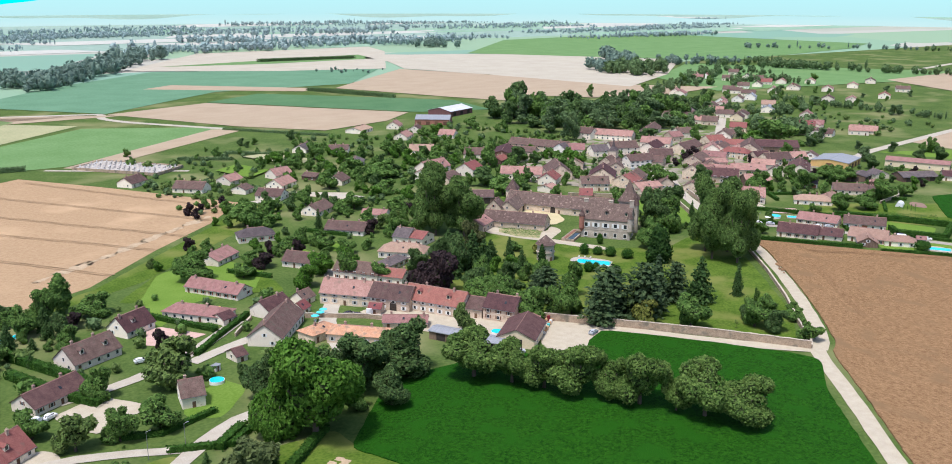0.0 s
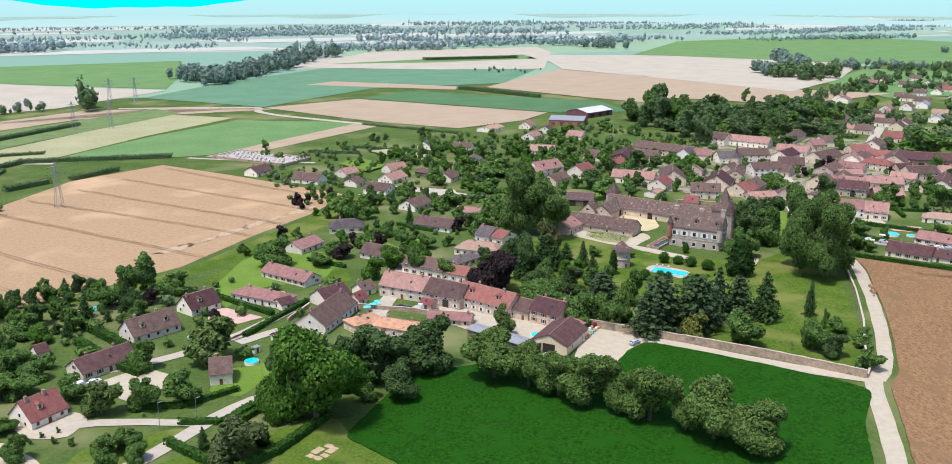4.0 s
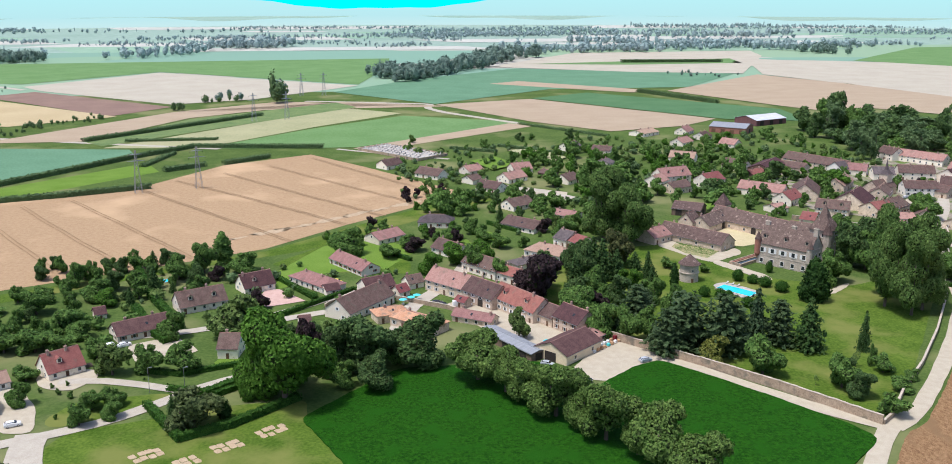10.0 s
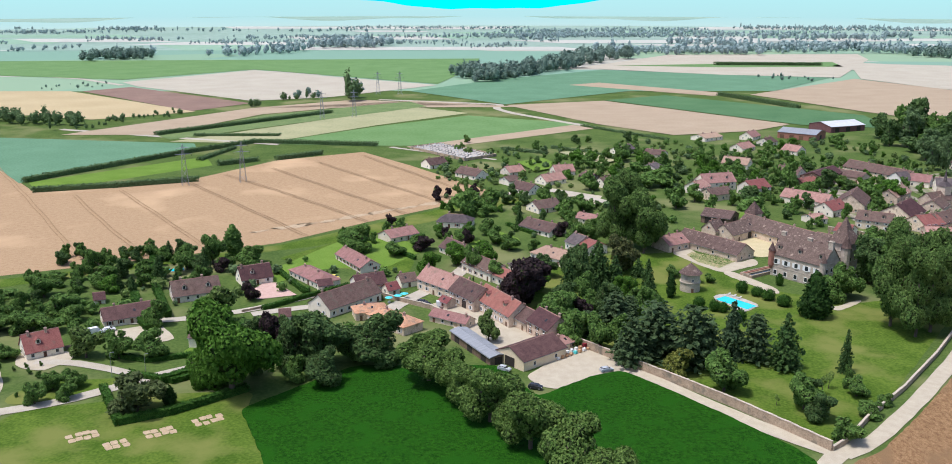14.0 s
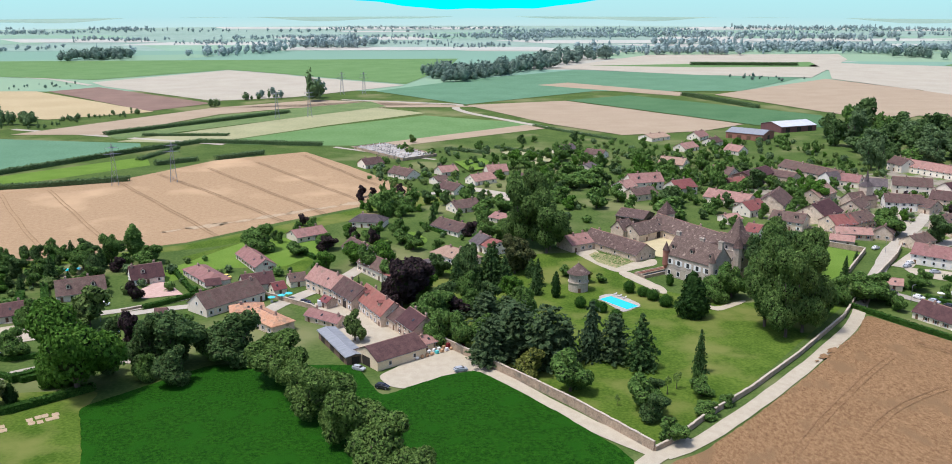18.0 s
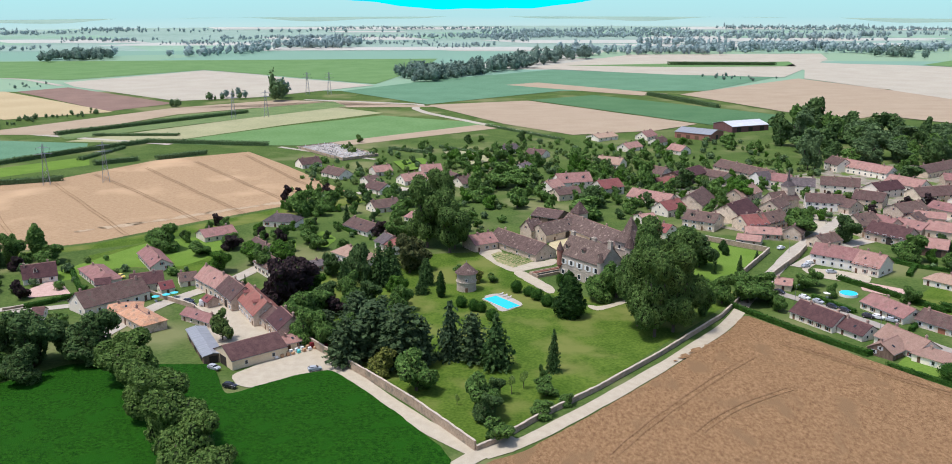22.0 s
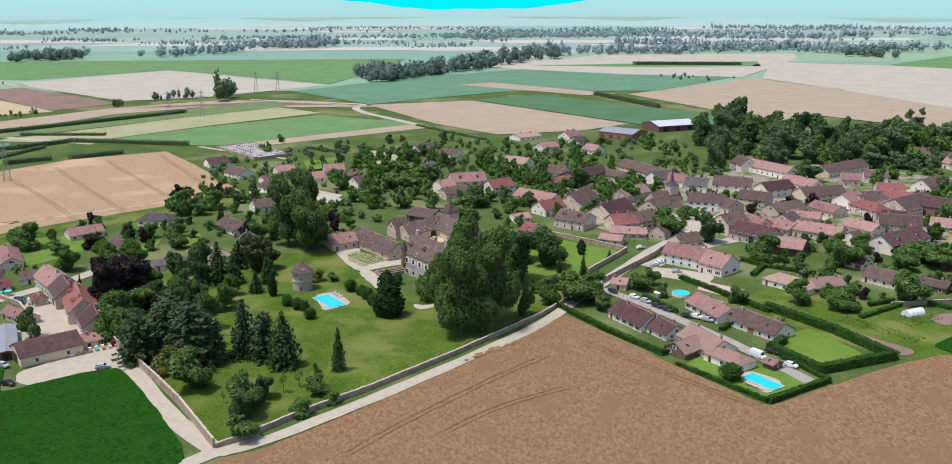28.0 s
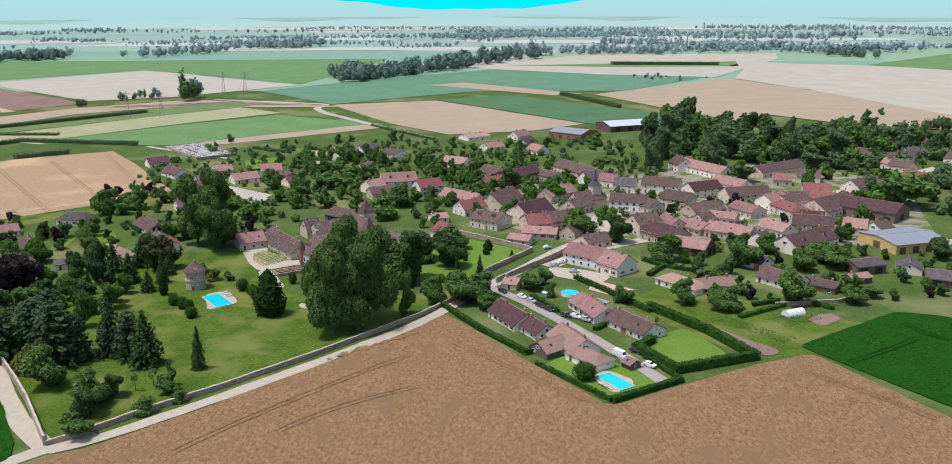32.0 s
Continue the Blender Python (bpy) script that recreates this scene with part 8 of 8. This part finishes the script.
tree('dark', 320.2, 521.9, 15.3, 11.7)
tree('wood', 423.3, 440, 17.3, 7.1)
tree('wood', 270.7, 513.6, 28.6, 12.8)
tree('dark', 332.3, 428.9, 15.6, 6.0)
tree('wood', 386.8, 453.9, 24.7, 8.9)
tree('oak', 314.9, 438.2, 14.6, 8.5)
tree('wood', 393.6, 444.5, 12.3, 7.4)
tree('dark', 320, 405.8, 16.3, 7.1)
tree('wood', 227.1, 383.8, 25.0, 7.6)
tree('wood', 345.6, 493.7, 15.5, 11.9)
tree('wood', 291.5, 426.8, 26.7, 10.5)
tree('oak', 349.1, 419.2, 14.8, 11.0)
tree('wood', 230.1, 379.1, 27.0, 5.6)
tree('oak', 392.7, 470.9, 23.5, 11.5)
tree('wood', 329.6, 410, 22.6, 6.9)
tree('oak', 287.2, 497.7, 23.3, 8.9)
tree('dark', 400.4, 439.6, 22.8, 7.1)
tree('oak', 387.8, 437.1, 21.6, 11.2)
tree('dark', 253, 518.8, 21.4, 9.7)
tree('wood', 367, 487.3, 17.4, 11.1)
tree('wood', 296.6, 469, 21.4, 8.9)
tree('oak', 394.7, 466.1, 15.3, 9.1)
tree('oak', 264.4, 504.5, 29.2, 9.7)
tree('wood', 301.1, 410.1, 16.7, 9.2)
tree('wood', 335.1, 391.8, 16.7, 6.1)
tree('dark', 321, 497.3, 25.2, 11.8)
tree('dark', 317.7, 391.5, 19.4, 5.5)
tree('wood', 270.1, 505.3, 29.0, 9.8)
tree('wood', 318.4, 464.5, 15.2, 7.2)
tree('oak', 357, 428.5, 15.5, 11.1)
tree('oak', 380.3, 435.7, 23.5, 8.8)
tree('dark', 352.3, 447.4, 13.7, 10.5)
tree('wood', 433.6, 465, 17.8, 9.8)
tree('wood', 270.9, 389.9, 19.4, 9.2)
tree('wood', 240.7, 422, 25.3, 7.9)
tree('dark', 312.8, 519.7, 21.9, 12.0)
tree('oak', 367, 395.1, 12.9, 8.7)
tree('wood', 337.1, 386.1, 11.8, 10.5)
tree('dark', 265.5, 447.8, 25.1, 10.6)
tree('oak', 388.4, 424.1, 22.4, 7.1)
tree('oak', 377.6, 465.3, 15.2, 8.1)
tree('dark', 412.7, 456.9, 17.2, 11.0)
tree('oak', 310.6, 425.9, 14.7, 11.0)
tree('wood', 360.1, 428.3, 16.1, 11.3)
tree('dark', 279.6, 512.6, 35.2, 12.5)
tree('oak', 396.5, 418.6, 17.4, 9.4)
tree('dark', 392.1, 415.7, 13.2, 7.0)
tree('dark', 275.4, 516.2, 23.8, 10.6)
tree('dark', 243, 482.1, 22.6, 7.5)
tree('wood', 255.2, 478.5, 29.6, 10.0)
tree('wood', 365.9, 424.7, 23.3, 10.8)
tree('oak', 330, 415.9, 20.3, 8.8)
tree('dark', 249, 397.5, 17.5, 6.5)

# ---- hedges ----
hedge([(-202.1, 40.3), (-189.9, 17.8), (-177.1, 24.2), (-159.9, 39)], 2.2, 2.2)
hedge([(-210.2, 68.3), (-196.6, 63.1), (-180.1, 68.5)], 1.6, 1.6)
hedge([(-186.8, 45.6), (-177.9, 53.2)], 2.5, 2.5)
hedge([(-173.8, 165.2), (-156.4, 133.2), (-156.7, 137.8)], 1.8, 1.8)
hedge([(-169.4, 114.5), (-159.7, 124.5), (-141, 142.1)], 1.8, 1.8)
hedge([(-234.1, 187.8), (-219.8, 144.3), (-203.2, 107.1)], 2.5, 2.8)
hedge([(-127, 197.5), (-115.1, 180.9)], 1.5, 1.8)
hedge([(-69.8, 241.1), (-57.1, 221.9)], 1.5, 1.8)
hedge([(-198, 51.7), (-183.2, 45.8), (-166.8, 59)], 1.6, 1.8)
hedge([(-223.2, 130.7), (-211.8, 102.9), (-205.8, 93.2)], 3, 2.5)
hedge([(98.8, 110.2), (112.7, 84), (127.8, 60.7), (132, 63.3)], 1.6, 1.9)
hedge([(130.8, 51.8), (150.4, 24.4), (173.7, 38.9), (165.9, 57.6)], 1.2, 1.4)
hedge([(151.1, 23.5), (173.5, 37.9)], 1.5, 1.9)
hedge([(164.4, 64.1), (173.5, 44.9), (201.1, 56.2), (191.9, 80.1), (176.4, 106.6)], 2.4, 3)
hedge([(164.4, 64.1), (171, 71.4)], 2.4, 2.6)
hedge([(152.7, 145.3), (162.1, 129.1), (175.7, 103.1)], 1.8, 2)
hedge([(133.4, 121.7), (141.7, 103.4)], 1.5, 1.6)
hedge([(153.3, 83.5), (158.7, 89.8)], 1.5, 1.6)
hedge([(185.6, 171.5), (192.6, 162.1), (184, 149.2)], 2, 1.8)
hedge([(192.6, 162.1), (203.7, 155), (214.8, 148.9)], 1.6, 1.6)
hedge([(216.1, 109.7), (227.1, 114.7)], 1.5, 1.6)
hedge([(207.5, 95.9), (227.7, 109.6)], 1.5, 1.4)
hedge([(238.3, 113), (244.2, 105.9)], 1.5, 1.6)
hedge([(-367.5, 357.7), (-358.2, 372.9), (-291.7, 467.1), (-254.5, 507.5), (-157.8, 491.4)], 4, 3)
hedge([(-348.5, 328.6), (-304.8, 341.6), (-260.8, 359.1)], 4, 3)
hedge([(-259.2, 413.1), (-237.1, 428.9)], 4, 3)
hedge([(-222.9, 433.3), (-195.4, 454.9)], 4, 3)
hedge([(-277.5, 432.6), (-265.2, 481.4)], 4, 2)
hedge([(-310.4, 543.3), (-242, 541.8)], 4, 2)
hedge([(206.1, 820.4), (253.5, 706.7)], 5, 4)
hedge([(325.5, 1254.6), (486.8, 1240)], 8, 5)
hedge([(-343.1, 548.6), (-217.8, 679.3)], 6, 3)
hedge([(-21.7, 478.3), (0, 455.3), (18.3, 433.6)], 2, 2.2)
hedge([(-60, 472.9), (-28, 452.1)], 2, 2.2)
hedge([(17, 588.9), (76, 511.9)], 2, 1.8)

# ---- far belts of trees ----
tree_belt([(-78, 1097), (-38, 1023), (105, 1283), (220, 1466), (195, 1585)], 120, 20)
tree_belt([(-637, 1431), (-716, 1403)], 60, 17.5)
tree_belt([(-520, 1476), (-433, 1540), (-386, 1688)], 50, 17.5)
tree_belt([(-379, 1729), (-242, 1770)], 60, 22.5)
tree_belt([(-540, 645), (-485, 618), (-439, 599), (-421, 589)], 46, 11)
tree_belt([(-421, 589), (-411, 627), (-381, 660), (-355, 686)], 34, 4.5)
tree_belt([(-211.9, 792.4), (-197.9, 792.4)], 6, 22.5)
tree_belt([(-280.7, 771.7), (-247, 811)], 10, 7.5)
tree_belt([(-305.1, 731.8), (-294.3, 741.3)], 4, 8.75)
tree_belt([(290, 1531), (463, 1529)], 70, 17.5)
tree_belt([(516, 1581), (696, 1636), (784, 1412)], 110, 17.5)
tree_belt([(470, 2188), (772, 2186), (976, 1950)], 90, 15)
tree_belt([(53, 2099), (152, 2040)], 30, 12.5)
tree_belt([(-602, 915), (-523, 950)], 16, 3.75)
tree_belt([(315, 1044), (409, 1007)], 14, 5)
tree_belt([(867, 1014), (665.5, 740.4), (728, 754)], 60, 20)
tree_belt([(847, 854), (932.9, 743.5), (982.8, 618.8), (1049.9, 502.1)], 90, 12.5)
tree_belt([(-80, 1093), (-56, 994), (102, 1231)], 90, 17.5)
tree_belt([(388, 1874), (712, 1609), (976, 1549)], 140, 17.5)
tree_belt([(658, 2010), (867, 2024), (1081, 2142)], 60, 17.5)
tree_belt([(63, 2031), (135, 1908)], 20, 10)
tree_belt([(1279, 1042), (1456, 925), (1542.8, 761.3)], 40, 11.25)
tree_belt([(593.8, 463.1), (602.4, 306.9), (593.5, 262.1)], 60, 7.5)
tree_belt([(393, 333.5), (404.8, 283.2)], 20, 12.5)
tree_belt([(-1246, 2371), (-904, 2565), (-184, 2480)], 70, 11.25)
tree_belt([(-980, 1600), (-878, 1693)], 25, 8.75)
tree_belt([(412, 497), (540, 579), (645, 636), (664, 588), (776, 612), (760, 542)], 110, 9)
tree_belt([(337, 401), (370, 385), (480, 439), (487, 390), (568, 397)], 90, 8)
tree_belt([(679, 659), (792, 713), (844, 707), (831, 629)], 50, 10)
tree_belt([(697, 841), (649, 763), (687, 763), (766, 786)], 60, 16)
tree_belt([(395, 337), (403, 308), (482, 331)], 60, 8.5)
tree_belt([(913, 920), (945, 839), (994, 790), (995, 719)], 70, 10)

# ---- strips of fields on the far plain ----
strips = random.Random(8)
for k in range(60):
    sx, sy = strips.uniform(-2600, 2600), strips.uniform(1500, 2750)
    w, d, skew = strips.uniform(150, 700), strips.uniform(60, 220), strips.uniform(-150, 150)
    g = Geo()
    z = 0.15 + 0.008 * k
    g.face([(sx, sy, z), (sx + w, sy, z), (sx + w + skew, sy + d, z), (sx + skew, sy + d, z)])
    tagged(new("far_field", g.mesh("far_field", MATS["hazed_tan" if k % 2 else "hazed_green"])), "tan far field strip paled with painted haze" if k % 2 else "green far field strip paled with painted haze", "field", "", "structure")
random_belts = random.Random(21)
for k in range(46):
    bx, by = random_belts.uniform(-2300, 2300), random_belts.uniform(1500, 2800)
    ln = random_belts.uniform(120, 600)
    tree_belt([(bx, by), (bx + ln, by + random_belts.uniform(-50, 50))], int(ln / 3.0), random_belts.uniform(7.5, 12))
G_MIX = ("oak", "oak", "oak", "bush", "lime", "dark", "purple", "birch")
scatter(1, -274, 84, -243, 192, 40, ("oak", "oak", "bush", "dark"), 4.8, 9.6)
scatter(2, -243, 133, -192, 192, 34, ("oak", "oak", "bush", "dark", "fir"), 3.6, 9.6)
scatter(3, -154, 192, -77, 243, 14, G_MIX, 3.6, 8.4)
scatter(4, -108, 192, 5, 320, 66, G_MIX, 3.6, 8.4)
scatter(5, -64, 123, -18, 179, 6, ("lime", "oak", "fir"), 7, 12)
scatter(6, -26, 269, 115, 435, 92, ("oak", "oak", "dark", "bush", "lime"), 4.8, 10.8)
scatter(7, -102, 384, 77, 512, 32, ("oak", "bush", "dark"), 3.6, 8.4)
scatter(8, 77, 230, 192, 384, 70, ("oak", "bush", "dark", "lime"), 3.6, 9.6)
scatter(9, 192, 115, 333, 294, 62, ("oak", "bush", "dark", "lime", "purple"), 3.6, 8.4)
scatter(10, 77, 371, 230, 480, 44, ("oak", "lime", "bush"), 3.6, 8)
scatter(11, 275, 154, 422, 422, 36, ("oak", "dark", "wood"), 6, 13.2)
scatter(12, -70, 61, -26, 123, 10, ("cedar", "oak", "dark"), 8.4, 13.2)
scatter(13, 82, 123, 118, 151, 5, ("oak", "bush"), 3.6, 7.2)
scatter(14, -169, 38, -133, 84, 8, ("oak", "dark", "dark"), 7.2, 13.2)
scatter(15, 422, 294, 819, 666, 46, ("wood", "oak"), 7.2, 13.2)
scatter(16, 300, 410, 470, 520, 36, ("wood", "dark", "oak"), 9, 17)
scatter(17, -243, 31, -192, 77, 8, ("bush",), 1.4, 2.6)

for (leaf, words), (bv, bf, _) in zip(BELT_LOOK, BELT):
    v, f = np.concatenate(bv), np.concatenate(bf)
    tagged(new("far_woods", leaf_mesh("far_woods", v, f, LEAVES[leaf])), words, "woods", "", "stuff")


# ---- countless shrubs in the far gardens ----
def garden_shrubs(seed, label, leaf, areas):
    rng = np.random.default_rng(seed)
    pairs = []
    for x0, y0, x1, y1, n in areas:
        for _ in range(n):
            x, y = rng.uniform(x0, x1), rng.uniform(y0, y1)
            h = rng.uniform(1.8, 5.2)
            r = h * rng.uniform(0.45, 0.7)
            if any((x - a) ** 2 + (y - b) ** 2 < (c * 0.8 + r * 0.6) ** 2 for a, b, c in TAKEN):
                continue
            k = 46
            d = on_ball(rng, k)
            P = np.array((x, y, lie(y) + h * 0.5)) + d * (r, r, h * 0.5) * rng.uniform(0.8, 1.06, (k, 1))
            pairs.append(clumps(rng, P, d, r * 0.3, 0.5))
            c = core([(0, 0, 0, 1.0)], 0.82)
            pairs.append((c[0] * (r, r, h * 0.5) + (x, y, lie(y) + h * 0.48), c[1]))
    v, f = joined(*pairs)
    tagged(new("garden_shrubs", leaf_mesh("garden_shrubs", v, f, LEAVES[leaf])), label, "shrubs", "", "stuff")


AREAS = ((-110, 300, 60, 470, 60), (40, 330, 230, 500, 80), (190, 130, 330, 300, 26), (80, 240, 200, 380, 26), (-240, 90, -120, 190, 24), (330, 250, 560, 480, 60), (-60, 210, 20, 300, 14))
garden_shrubs(31, "rounded green shrubs of the village gardens", "oak", AREAS)
garden_shrubs(32, "lighter green bushes between the houses", "birch", AREAS)
garden_shrubs(33, "dark green bushes and hedges between the gardens", "wood", AREAS)
